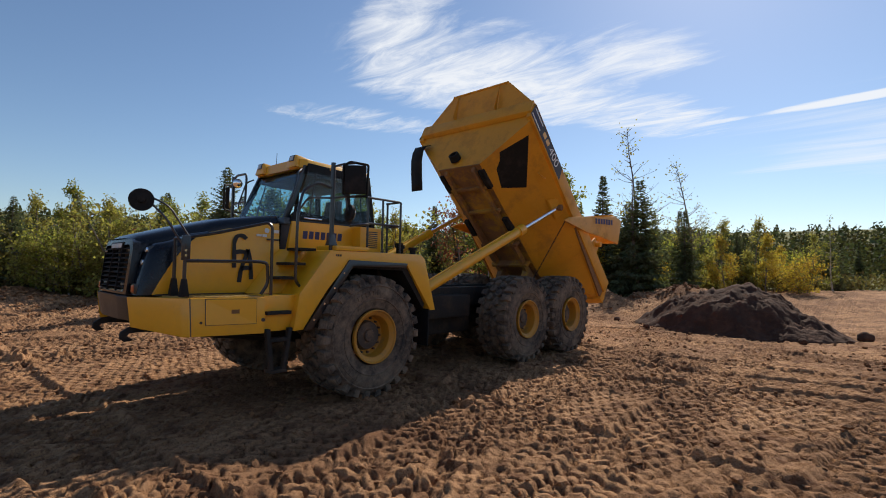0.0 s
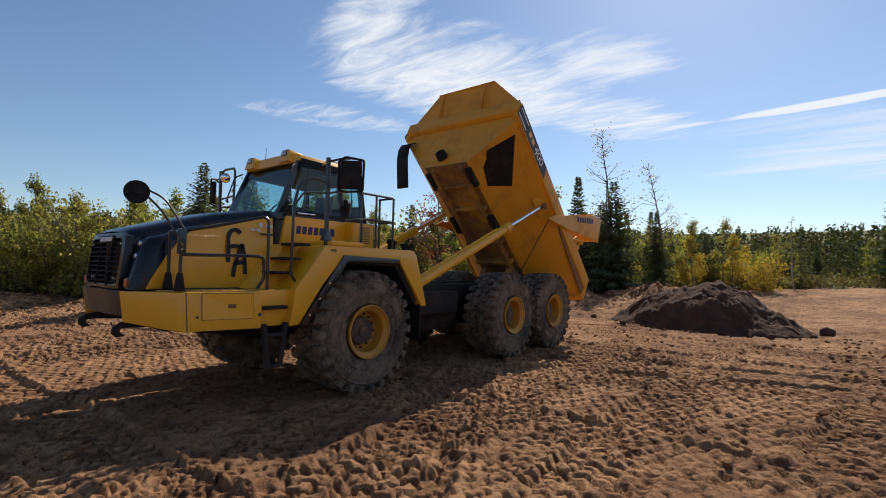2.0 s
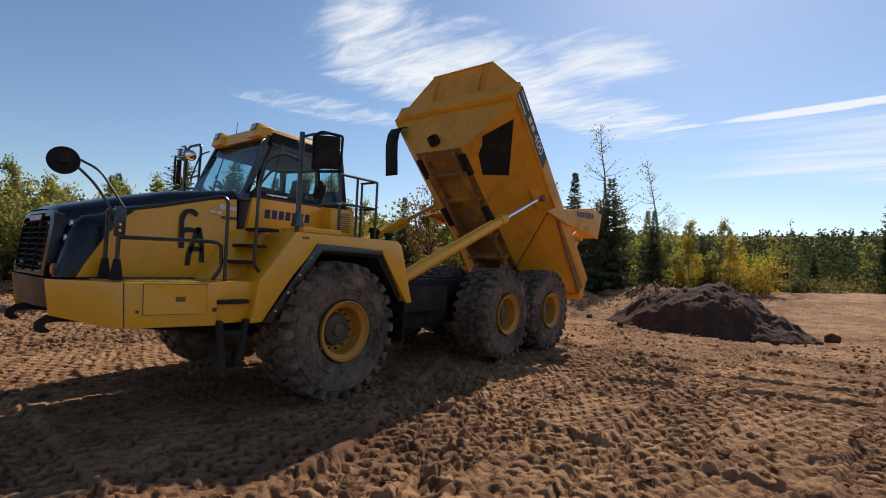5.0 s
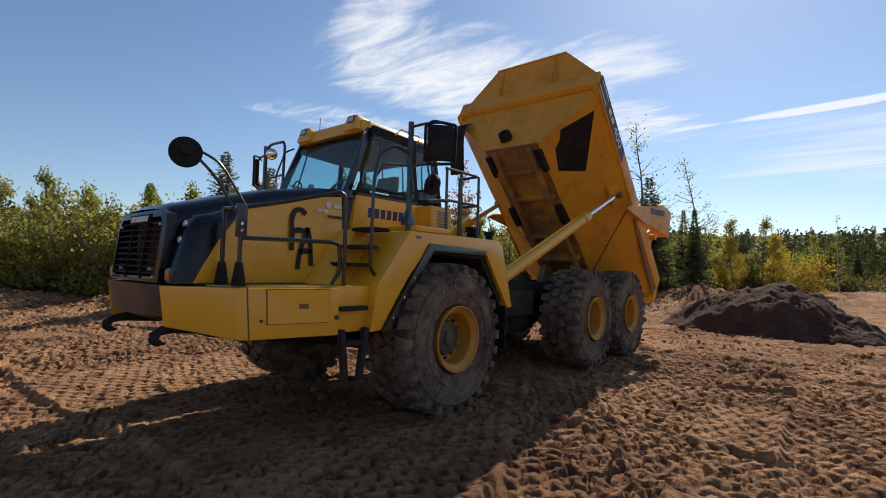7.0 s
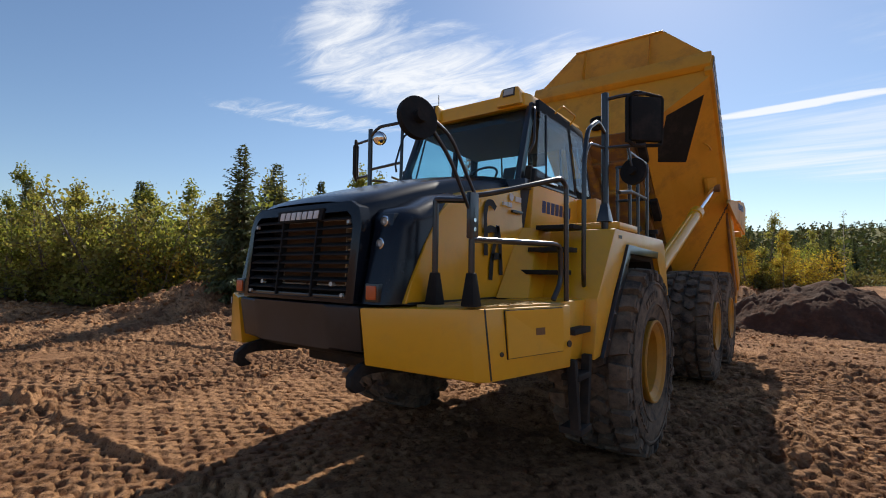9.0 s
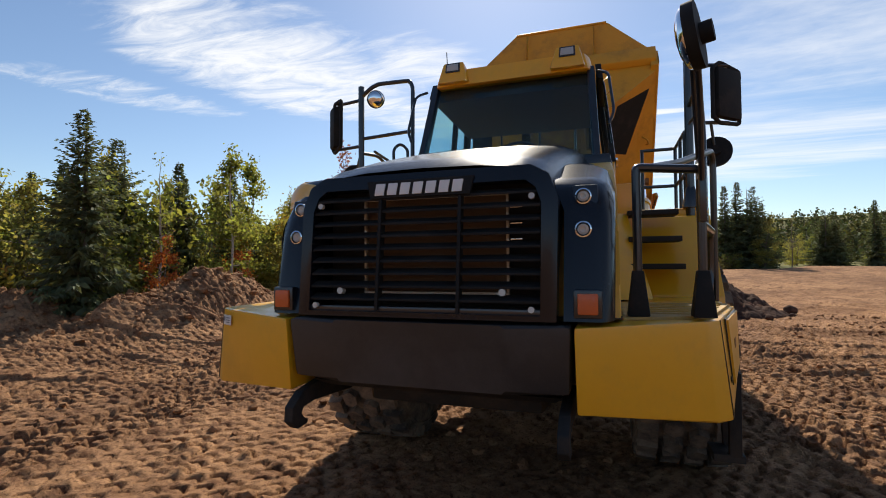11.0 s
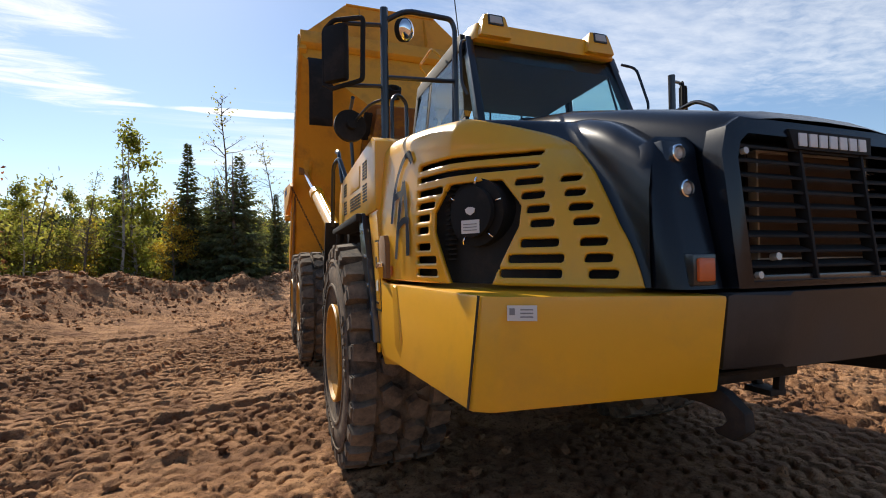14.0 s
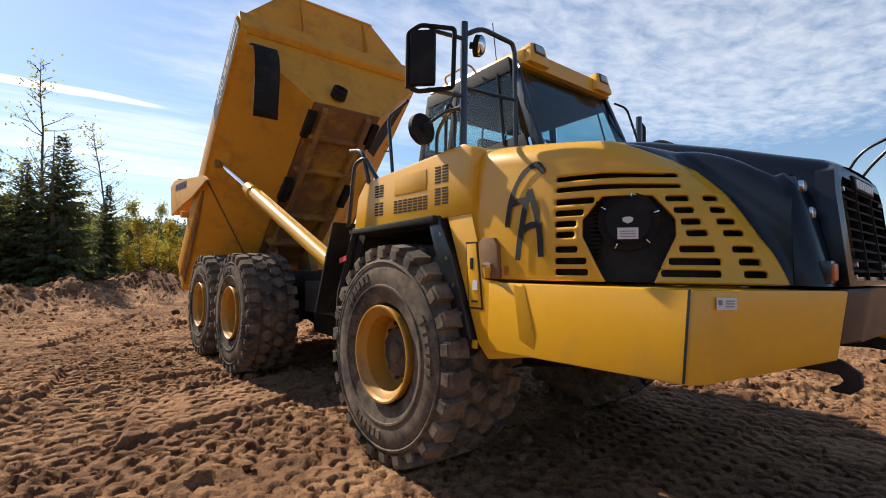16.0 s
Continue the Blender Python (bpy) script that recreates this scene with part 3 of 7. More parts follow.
tagged(raw("soil_crumb", cv.reshape(-1, 3).tolist(), cf.reshape(-1, 3).tolist(), SOIL, smooth=False), "crumbs and small stones scattered on the sandy ground", "soil crumbs", kind="stuff")


# ---- the articulated dump truck: stands along y, its front towards -y ----
truck = tagged(empty("dump_truck"), "yellow six-wheel articulated dump truck with its body half raised", "dump truck")

# wheels
TYRE_R, TYRE_W = 0.925, 0.74


def tyre_mesh():
    bm = bmesh.new()
    h = TYRE_W / 2
    prof = [(-h + 0.09, 0.385), (-h + 0.03, 0.43), (-h - 0.005, 0.56), (-h - 0.012, 0.66), (-h + 0.005, 0.77), (-h + 0.045, 0.835), (-h + 0.09, 0.852), (-0.12, 0.858), (0.12, 0.858),
            (h - 0.09, 0.852), (h - 0.045, 0.835), (h - 0.005, 0.77), (h + 0.012, 0.66), (h + 0.005, 0.56), (h - 0.03, 0.43), (h - 0.09, 0.385)]
    lathe(prof, 96, "X", bm=bm)
    # raised rings on the sidewall
    for s in (-1, 1):
        lathe([(s * (h + 0.004), 0.555), (s * (h + 0.016), 0.56), (s * (h + 0.016), 0.575), (s * (h + 0.006), 0.58)], 72, "X", bm=bm)
        lathe([(s * (h + 0.004), 0.755), (s * (h + 0.012), 0.765), (s * (h + 0.004), 0.785)], 72, "X", bm=bm)

    # raised letters, worn past reading
    for s in (-1, 1):
        for start in (0.3, 2.5, 4.6):
            for k in range(6):
                a = start + k * 0.115
                c, d = math.cos(a), math.sin(a)
                pts = []
                for r, w in ((0.625, -0.024), (0.625, 0.024), (0.695, 0.024), (0.695, -0.024)):
                    for x in (s * (h + 0.004), s * (h + 0.020)):
                        pts.append(bm.verts.new((x, r * c - w * d, r * d + w * c)))
                bm.faces.new((pts[1], pts[3], pts[5], pts[7]))
                for i in range(4):
                    j = (i + 1) % 4
                    bm.faces.new((pts[2 * i], pts[2 * j], pts[2 * j + 1], pts[2 * i + 1]))

    def block(poly, a0, r0=0.845, r1=TYRE_R):
        # poly: (across, round in metres); tapered towards the tread's surface
        cx = sum(p[0] for p in poly) / len(poly)
        cy = sum(p[1] for p in poly) / len(poly)
        lo, hi = [], []
        for p, q in poly:
            for ring, r, k in ((lo, r0, 1.0), (hi, r1 - 0.02 * (abs(p) / h) ** 3, 0.9)):
                a = a0 + (cy + (q - cy) * k) / TYRE_R
                ring.append(bm.verts.new((cx + (p - cx) * k, r * math.cos(a), r * math.sin(a))))
        n = len(lo)
        bm.faces.new(hi)
        for i in range(n):
            bm.faces.new((lo[i], lo[(i + 1) % n], hi[(i + 1) % n], hi[i]))
    count = 26
    pitch = 2 * math.pi * TYRE_R / count
    for i in range(count):
        a = 2 * math.pi * i / count
        for s in (-1, 1):
            # hexagonal inner block and a shoulder lug, staggered
            q = 0.0 if s < 0 else pitch / 2
            w = pitch * 0.43
            block([(s * 0.015, q - w * 0.4), (s * 0.085, q - w), (s * 0.165, q - w * 0.62), (s * 0.175, q + w * 0.5), (s * 0.09, q + w), (s * 0.015, q + w * 0.5)], a)
            block([(s * 0.195, q + pitch * 0.5 - w * 0.95), (s * 0.30, q + pitch * 0.5 - w * 0.8), (s * (h - 0.004), q + pitch * 0.5 - w * 0.75), (s * (h - 0.004), q + pitch * 0.5 + w * 0.55),
                   (s * 0.30, q + pitch * 0.5 + w * 0.6), (s * 0.20, q + pitch * 0.5 + w * 0.9)], a, 0.84)
            # lug ends down the shoulder
            block([(s * (h + 0.004), q + pitch * 0.5 - w * 0.6), (s * (h - 0.03), q + pitch * 0.5 - w * 0.72), (s * (h - 0.03), q + pitch * 0.5 + w * 0.5), (s * (h + 0.004), q + pitch * 0.5 + w * 0.4)], a, 0.80, 0.895)
    return bm


tyre_bm = tyre_mesh()
bmesh.ops.recalc_face_normals(tyre_bm, faces=tyre_bm.faces)
tyre_data = bpy.data.meshes.new("tyre")
tyre_bm.to_mesh(tyre_data)
tyre_bm.free()
for p in tyre_data.polygons:
    p.use_smooth = True
tyre_data.set_sharp_from_angle(angle=radians(30))
tyre_data.materials.append(RUBBER)


def data_of(bm, name, mat, sharp=32):
    bmesh.ops.recalc_face_normals(bm, faces=bm.faces)
    me = bpy.data.meshes.new(name)
    bm.to_mesh(me)
    bm.free()
    for p in me.polygons:
        p.use_smooth = True
    me.set_sharp_from_angle(angle=radians(sharp))
    me.materials.append(mat)
    return me


H = TYRE_W / 2
rim_data = data_of(lathe([(H - 0.06, 0.39), (H + 0.005, 0.405), (H + 0.018, 0.40), (H + 0.018, 0.385), (H - 0.01, 0.37), (H - 0.03, 0.335), (H - 0.05, 0.315), (H - 0.22, 0.30), (H - 0.25, 0.27), (H - 0.25, 0.22)], 64), "rim", RIM)
hub_bm = lathe([(H - 0.26, 0.30), (H - 0.255, 0.23), (H - 0.20, 0.215), (H - 0.17, 0.20), (H - 0.16, 0.10), (H - 0.13, 0.085), (H - 0.125, 0.0)], 40)
for k in range(14):
    a = 2 * math.pi * k / 14
    disc_on((H - 0.235, 0.262 * math.cos(a), 0.262 * math.sin(a)), (1, 0, 0), 0.018, 0.05, 6, hub_bm)
hub_data = data_of(hub_bm, "hub", HUB)

for side in (1, -1):
    for y in (0.14 if side > 0 else 0.0, 4.35, 6.27):
        turn = random.uniform(0, 360)
        w = new("wheel", tyre_data)
        w.name = "wheel"
        w.parent = truck
        w["label"] = "big lugged tyre, dusty, on a yellow rim"
        w.matrix_local = pose(side * 1.395, y, 0.905, turn, 0, 0) if side > 0 else pose(side * 1.395, y, 0.905, 0, 0, 180) @ pose(0, 0, 0, turn, 0, 0)
        for nm, d in (("rim", rim_data), ("hub", hub_data)):
            o = new(nm, d)
            o.parent = w

# frame, axles, bogie
part("front_frame", prism_x([(-2.3, 1.0), (-2.3, 1.35), (1.3, 1.45), (1.3, 0.85), (0.4, 0.75), (-0.6, 0.75)], -0.5, 0.5, 0.03), CHASSIS, truck)
part("engine_pan", prism_x([(-2.4, 1.14), (-2.2, 1.05), (-0.9, 0.86), (-0.7, 1.2), (-2.4, 1.3)], -0.62, 0.62, 0.04), CHASSIS, truck)
part("rear_frame", prism_x([(1.0, 1.0), (1.0, 1.42), (1.9, 1.52), (6.9, 1.50), (7.1, 1.35), (6.9, 1.05), (2.2, 0.98)], -0.48, 0.48, 0.03), CHASSIS, truck)
for s in (-1, 1):
    part("frame_rail", box(s * 0.62 - 0.1, s * 0.62 + 0.1, 1.9, 6.7, 1.16, 1.56, 0.02), CHASSIS, truck)
    part("bogie_beam", prism_x([(4.0, 0.75), (4.5, 0.62), (6.1, 0.62), (6.6, 0.75), (6.5, 1.0), (5.6, 1.18), (5.0, 1.18), (4.1, 1.0)], s * 0.80 - 0.09, s * 0.80 + 0.09, 0.03), CHASSIS, truck)
    part("frame_box", box(s * 0.82 - 0.22, s * 0.82 + 0.22, 1.75, 3.25, 0.98, 1.42, 0.03), CHASSIS, truck)
for y in (0.0, 4.35, 6.24):
    part("axle", lathe([(-1.2, 0.0), (-1.2, 0.16), (-0.5, 0.17), (-0.3, 0.30), (0.3, 0.30), (0.5, 0.17), (1.2, 0.16), (1.2, 0.0)], 28, "X", (0, y, 0.905)), CHASSIS, truck)
part("articulation_joint", lathe([(0.75, 0.0), (0.75, 0.2), (0.95, 0.26), (1.45, 0.26), (1.6, 0.2), (1.6, 0.0)], 28, "Z", (0, 1.55, 0)), CHASSIS, truck)
part("cross_member", box(-0.95, 0.95, 6.55, 6.85, 1.2, 1.5, 0.03), CHASSIS, truck)
part("belly_tank", box(-0.75, 0.75, 2.3, 3.6, 0.62, 1.0, 0.06), CHASSIS, truck)

# bumper: dark middle, yellow corners
mid = [(-0.69, -2.845), (-0.4, -2.885), (0.4, -2.885), (0.69, -2.845)]
part("bumper_middle", hexa([(x * 0.985, y + 0.045, 1.235) for x, y in mid] + [(0.68, -2.3, 1.235), (-0.68, -2.3, 1.235)],
                           [(x, y, 1.535) for x, y in mid] + [(0.69, -2.3, 1.535), (-0.69, -2.3, 1.535)], 0.03), BUMPER, truck, "dusty dark bumper middle")
part("bumper_lip", hexa([(-0.6, -2.60, 1.15), (0.6, -2.60, 1.15), (0.6, -2.2, 1.09), (-0.6, -2.2, 1.09)], [(-0.64, -2.72, 1.205), (0.64, -2.72, 1.205), (0.66, -2.2, 1.2), (-0.66, -2.2, 1.2)], 0.02), CHASSIS, truck)
for s in (-1, 1):
    corner = 1.32 if s > 0 else 1.50
    cy = -2.415 if s > 0 else -2.455
    back = -1.52 if s > 0 else -1.10
    bx = 1.56 if s > 0 else 1.605
    top = [(s * 0.70, -2.85), (s * (corner - 0.06), cy - 0.015), (s * corner, cy + 0.05), (s * bx, back), (s * 1.0, back), (s * 0.70, -2.3)]
    low = [(s * 0.705, -2.80), (s * (corner - 0.02), cy + 0.005), (s * (corner + 0.05), cy + 0.06), (s * (bx + 0.005), back), (s * 1.0, back), (s * 0.705, -2.2)]
    bz = 1.07
    ring_lo, ring_hi = [(x, y, bz + (0.09 if i in (0, 5) else 0)) for i, (x, y) in enumerate(low)], [(x, y, 1.53) for x, y in top]
    if s < 0:
        ring_lo, ring_hi = ring_lo[::-1], ring_hi[::-1]
    b = part("bumper_corner", hexa(ring_lo, ring_hi, 0.014), YELLOW, truck, "yellow bumper corner")
    # seam near the corner
    part("seam", slab([(s * (corner + 0.004), cy + 0.055, 1.53), (s * (corner + 0.007), cy + 0.067, 1.53), (s * (corner + 0.057), cy + 0.077, 1.08), (s * (corner + 0.054), cy + 0.065, 1.08)], 0.004), BLACK, b)
# left: door in the bumper's side with catch and plate, tread deck on top
deck = part("deck_plate", prism_z([(0.90, -2.52), (1.24, -2.36), (1.30, -2.32), (1.53, -1.54), (0.90, -1.54)], 1.531, 1.545, 0.0), TREADPLATE, truck, "ribbed yellow step deck")
for k in range(7):
    y = -2.3 + k * 0.11
    part("tread_rib", box(0.95, 1.30 + k * 0.028, y, y + 0.012, 1.545, 1.551, 0.0), TREADPLATE, deck)


def side_point(y, z, out=0.0):
    """On the left bumper side."""
    t = (y + 2.36) / (-1.52 + 2.36)
    xt, xl = 1.32 + t * 0.24, 1.37 + t * 0.195
    return (xl + (xt - xl) * (z - 1.07) / 0.46 + out, y, z)


def side_panel(y0, y1, z0, z1, out, thick):
    return slab([side_point(y0, z0, out), side_point(y1, z0, out), side_point(y1, z1, out), side_point(y0, z1, out)], thick)


door = part("bumper_door", side_panel(-2.19, -1.63, 1.205, 1.512, 0.008, 0.012), YELLOW, truck)
part("door_gap", side_panel(-2.196, -1.624, 1.199, 1.518, 0.004, 0.006), BLACK, door)
part("door_crease", side_panel(-2.19, -1.70, 1.296, 1.301, 0.0095, 0.003), RUST, door)
part("door_crease", side_panel(-1.703, -1.698, 1.205, 1.512, 0.0095, 0.003), RUST, door)
part("plate", slab([side_point(-1.915, 1.335, 0.014), side_point(-1.825, 1.335, 0.014), side_point(-1.825, 1.385, 0.014), side_point(-1.915, 1.385, 0.014)], 0.004), RUST, door, "small worn label plate")
for y, z in ((-1.545, 1.245), (-2.24, 1.235)):
    part("catch", disc_on(side_point(y, z, 0.004), (1, -0.27, 0.05), 0.024 if y > -2 else 0.016, 0.012), BLACK, door)

# tow hooks
for s in (-1, 1):
    hook = [(-2.30, 1.17), (-2.62, 1.19), (-2.80, 1.16), (-2.885, 1.10), (-2.89, 1.03), (-2.84, 0.985), (-2.765, 0.99), (-2.75, 1.01), (-2.80, 1.025), (-2.825, 1.055), (-2.80, 1.09), (-2.70, 1.10), (-2.30, 1.06)]
    part("tow_hook", prism_x(hook, s * 0.655 - 0.025, s * 0.655 + 0.025, 0.008), CHASSIS, truck)

# hood: dark shell with rounded shoulders
hood_line = [(-2.80, 1.60, 0.57), (-2.80, 2.10, 0.585), (-2.775, 2.235, 0.575), (-2.70, 2.285, 0.575), (-2.5, 2.345, 0.59), (-2.2, 2.44, 0.61), (-1.7, 2.575, 0.64), (-1.2, 2.665, 0.67), (-0.86, 2.70, 0.69)]


def hood_section(y, z, w):
    pts = [(-w - 0.03, y, min(z, 1.55)), (-w - 0.02, y, z - 0.16), (-w, y, z - 0.085), (-w + 0.035, y, z - 0.035), (-w + 0.10, y, z - 0.008), (-w * 0.5, y, z + 0.012), (0, y, z + 0.018)]
    return pts + [(-x, yy, zz) for x, yy, zz in reversed(pts[:-1])]


part("hood", loft([hood_section(y, z, w) for y, z, w in hood_line[2:]]), NAVY, truck, "dark glossy engine hood", 50)
# front mask round the grille
mask = bmesh.new()
outer = [(-0.63, 1.55), (-0.64, 2.08), (-0.60, 2.19), (-0.52, 2.235), (0.52, 2.235), (0.60, 2.19), (0.64, 2.08), (0.63, 1.55)]
inner = [(-0.565, 1.575), (-0.57, 2.06), (-0.545, 2.13), (-0.50, 2.165), (0.50, 2.165), (0.545, 2.13), (0.57, 2.06), (0.565, 1.575)]


def lean(z):
    return -2.84 + (z - 1.55) * 0.10


rings = [[mask.verts.new((x, lean(z) + dy, z)) for x, z in ring] for ring, dy in ((outer, 0.09), (outer, 0.0), (inner, -0.012), (inner, 0.10))]
for a, b in zip(rings, rings[1:]):
    for i in range(8):
        mask.faces.new((a[i], a[(i + 1) % 8], b[(i + 1) % 8], b[i]))
part("grille_frame", mask, NAVY, truck)
part("radiator", box(-0.33, 0.40, -2.68, -2.64, 1.66, 2.12, 0.004), RADIATOR, truck, "dusty brown radiator core behind the grille")
for x0, x1, z0, z1 in ((-0.337, 0.407, 1.652, 1.664), (-0.337, 0.407, 2.116, 2.128), (-0.337, -0.325, 1.664, 2.116), (0.395, 0.407, 1.664, 2.116)):
    part("radiator_frame", box(x0, x1, -2.70, -2.66, z0, z1, 0.002), LENS, truck)
part("grille_back", box(-0.57, 0.57, -2.62, -2.58, 1.56, 2.2, 0.0), CHASSIS, truck)
grille = part("grille_rim", prism_y([(-0.57, 1.572), (0.57, 1.572), (0.57, 1.60), (-0.57, 1.60)], -2.835, -2.78, 0.006), BLACK, truck)
for k in range(9):
    z = 1.625 + k * 0.06
    y = lean(z)
    part("grille_slat", prism_x([(y - 0.004, z), (y + 0.05, z + 0.022), (y + 0.05, z + 0.034), (y - 0.004, z + 0.012)], -0.565, 0.565, 0.003), FLAP, grille)
for x in (-0.20, 0.20):
    part("grille_bar", hexa([(x - 0.008, -2.852, 1.58), (x + 0.008, -2.852, 1.58), (x + 0.008, -2.80, 1.58), (x - 0.008, -2.80, 1.58)], [(x - 0.008, -2.79, 2.16), (x + 0.008, -2.79, 2.16), (x + 0.008, -2.74, 2.16), (x - 0.008, -2.74, 2.16)], 0.002), FLAP, grille)
for s in (-1, 1):
    for z in (1.60, 2.09):
        part("grille_bolt", disc_on((s * 0.528, lean(z) - 0.008, z), (0, -1, 0.1), 0.014, 0.02, 12), LENS, grille)
    part("grille_bolt", disc_on((s * 0.40, lean(1.67) + 0.01, 1.67), (0, -1, 0.1), 0.016, 0.03, 12), LENS, grille)
for k in range(6):
    part("cooler_fitting", box(0.415, 0.47, -2.70, -2.67, 1.68 + k * 0.075, 1.69 + k * 0.075, 0.002), CHROME, grille)
badge = part("badge_plate", hexa([(-0.25, -2.805, 2.115), (0.25, -2.805, 2.115), (0.25, -2.78, 2.115), (-0.25, -2.78, 2.115)], [(-0.27, -2.795, 2.20), (0.27, -2.795, 2.20), (0.27, -2.765, 2.20), (-0.27, -2.765, 2.20)], 0.003), FLAP, truck)
for k in range(7):
    x = -0.225 + k * 0.065
    part("badge_mark", hexa([(x, -2.809, 2.128), (x + 0.048, -2.809, 2.128), (x + 0.048, -2.80, 2.128), (x, -2.80, 2.128)], [(x + 0.008, -2.803, 2.185), (x + 0.056, -2.803, 2.185), (x + 0.056, -2.79, 2.185), (x + 0.008, -2.79, 2.185)], 0.002), WHITE, badge)

# lamp pods beside the grille
for s in (-1, 1):
    def pod(y, x0, x1, z1):
        k = 0.22 * max(0.0, (-2.2 - y) / 0.6)
        pts = [(x0, 1.55), (x1, 1.55), (x1 + 0.005, z1 - 0.12), (x1 - 0.03, z1 - 0.03), (x1 - 0.09, z1), (x0, z1 + 0.01)]
        return [(s * x, y + k * (z - 1.55), z) for x, z in pts]
    secs = [pod(-2.79, 0.655, 0.80, 2.02), pod(-2.765, 0.62, 0.835, 2.12), pod(-2.70, 0.6, 0.86, 2.18), pod(-2.5, 0.6, 0.87 if s > 0 else 0.855, 2.22 if s > 0 else 2.15)]
    if s > 0:
        secs += [pod(-2.2, 0.6, 0.87, 2.32), pod(-1.95, 0.6, 0.84, 2.38)]
    else:
        secs += [pod(-2.35, 0.6, 0.80, 2.06)]
    pd = part("lamp_pod", loft(secs, cap=True), NAVY, truck, "glossy dark lamp pod", 50)
    part("lamp_recess", hexa([(s * 0.675, -2.712, 1.86), (s * 0.805, -2.712, 1.86), (s * 0.805, -2.6, 1.86), (s * 0.675, -2.6, 1.86)][::s], [(s * 0.69, -2.645, 2.15), (s * 0.80, -2.645, 2.15), (s * 0.80, -2.55, 2.15), (s * 0.69, -2.55, 2.15)][::s], 0.01), BLACK, pd)
    for z, y in ((1.945, -2.707), (2.095, -2.668)):
        part("headlamp", lathe([(y, 0.0), (y - 0.008, 0.014), (y - 0.003, 0.024), (y + 0.02, 0.029), (y + 0.05, 0.029)], 28, "Y", (s * 0.737, 0, z)), LENS, pd, "round clear headlamp")
        part("lamp_ring", lathe([(y + 0.02, 0.0285), (y - 0.010, 0.030), (y - 0.008, 0.036), (y + 0.02, 0.037)], 28, "Y", (s * 0.737, 0, z)), CHROME, pd)
    part("indicator_frame", box(s * 0.755 - 0.058, s * 0.755 + 0.058, -2.80, -2.74, 1.565, 1.685, 0.008), BLACK, pd)
    part("indicator", box(s * 0.755 - 0.042, s * 0.755 + 0.042, -2.812, -2.78, 1.58, 1.67, 0.01), AMBER, pd, "amber indicator lamp")

# left hood side: flat yellow cover with stickers and a spray mark
yz = [(-2.63, 1.552), (-2.56, 1.70), (-2.42, 1.95), (-2.26, 2.18), (-2.10, 2.31), (-1.7, 2.43), (-1.2, 2.53), (-0.98, 2.56), (-0.98, 2.1), (-1.22, 1.552)]
cover_l = part("hood_side", hexa([(0.60, y, z) for y, z in yz], [(0.886 + (0.10 * (2.2 - z) if z > 2.2 else 0.004 * (2.2 - z)), y, z) for y, z in yz], 0.012), YELLOW, truck, "yellow hood side cover")
part("trim_line", prism_x([(-2.60, 1.545), (-1.15, 1.545), (-1.15, 1.56), (-2.60, 1.56)], 0.6, 0.895, 0.0), BLACK, truck)
SX = 0.882
part("sticker", box(SX - 0.03, SX - 0.008, -1.33, -1.26, 2.35, 2.38, 0.0), WHITE, cover_l)
part("sticker", box(SX - 0.03, SX - 0.008, -1.245, -1.18, 2.345, 2.385, 0.0), WHITE, cover_l)
part("sticker", disc_on((SX - 0.018, -1.175, 2.44), (1, 0, 0), 0.035, 0.006, 24), WHITE, cover_l)
part("sticker", box(SX - 0.05, SX - 0.016, -1.10, -0.99, 2.41, 2.455, 0.0), WHITE, cover_l)
part("hood_latch_slot", box(SX - 0.02, SX + 0.004, -1.18, -0.99, 2.30, 2.325, 0.004), BLACK, cover_l)


def spray(parent, pts_list, place, normal, width):
    bm = bmesh.new()
    for pts in pts_list:
        ribbon([place(y, z) for y, z in pts], width, normal, bm=bm)
    part("spray_mark", bm, SPRAY, parent, "letters sprayed in black")


MARK_L = [[(-1.48, 2.30), (-1.53, 2.345), (-1.61, 2.34), (-1.655, 2.25), (-1.65, 2.1), (-1.645, 1.90)], [(-1.66, 2.10), (-1.57, 2.125), (-1.49, 2.115)],
          [(-1.46, 2.155), (-1.49, 2.05), (-1.55, 1.88), (-1.57, 1.70)], [(-1.46, 2.155), (-1.42, 2.0), (-1.405, 1.86), (-1.40, 1.74)], [(-1.56, 1.88), (-1.48, 1.905), (-1.40, 1.89)]]
spray(cover_l, MARK_L, lambda y, z: (0.8885 if z < 2.2 else 0.888 - 0.1 * (z - 2.2), y, z), (1, 0, 0), 0.062)

# right engine cover: a curved yellow panel with slots and an eight-sided opening
CURVE = [(-0.885, -2.66), (-0.98, -2.56), (-1.10, -2.42), (-1.24, -2.22), (-1.36, -2.04), (-1.45, -1.84), (-1.515, -1.60), (-1.555, -1.32), (-1.575, -1.02), (-1.58, -0.90)]
_cx, _cy = np.array([p[0] for p in CURVE]), np.array([p[1] for p in CURVE])
_cs = np.concatenate([[0], np.cumsum(np.hypot(np.diff(_cx), np.diff(_cy)))])
S_END = float(_cs[-1])


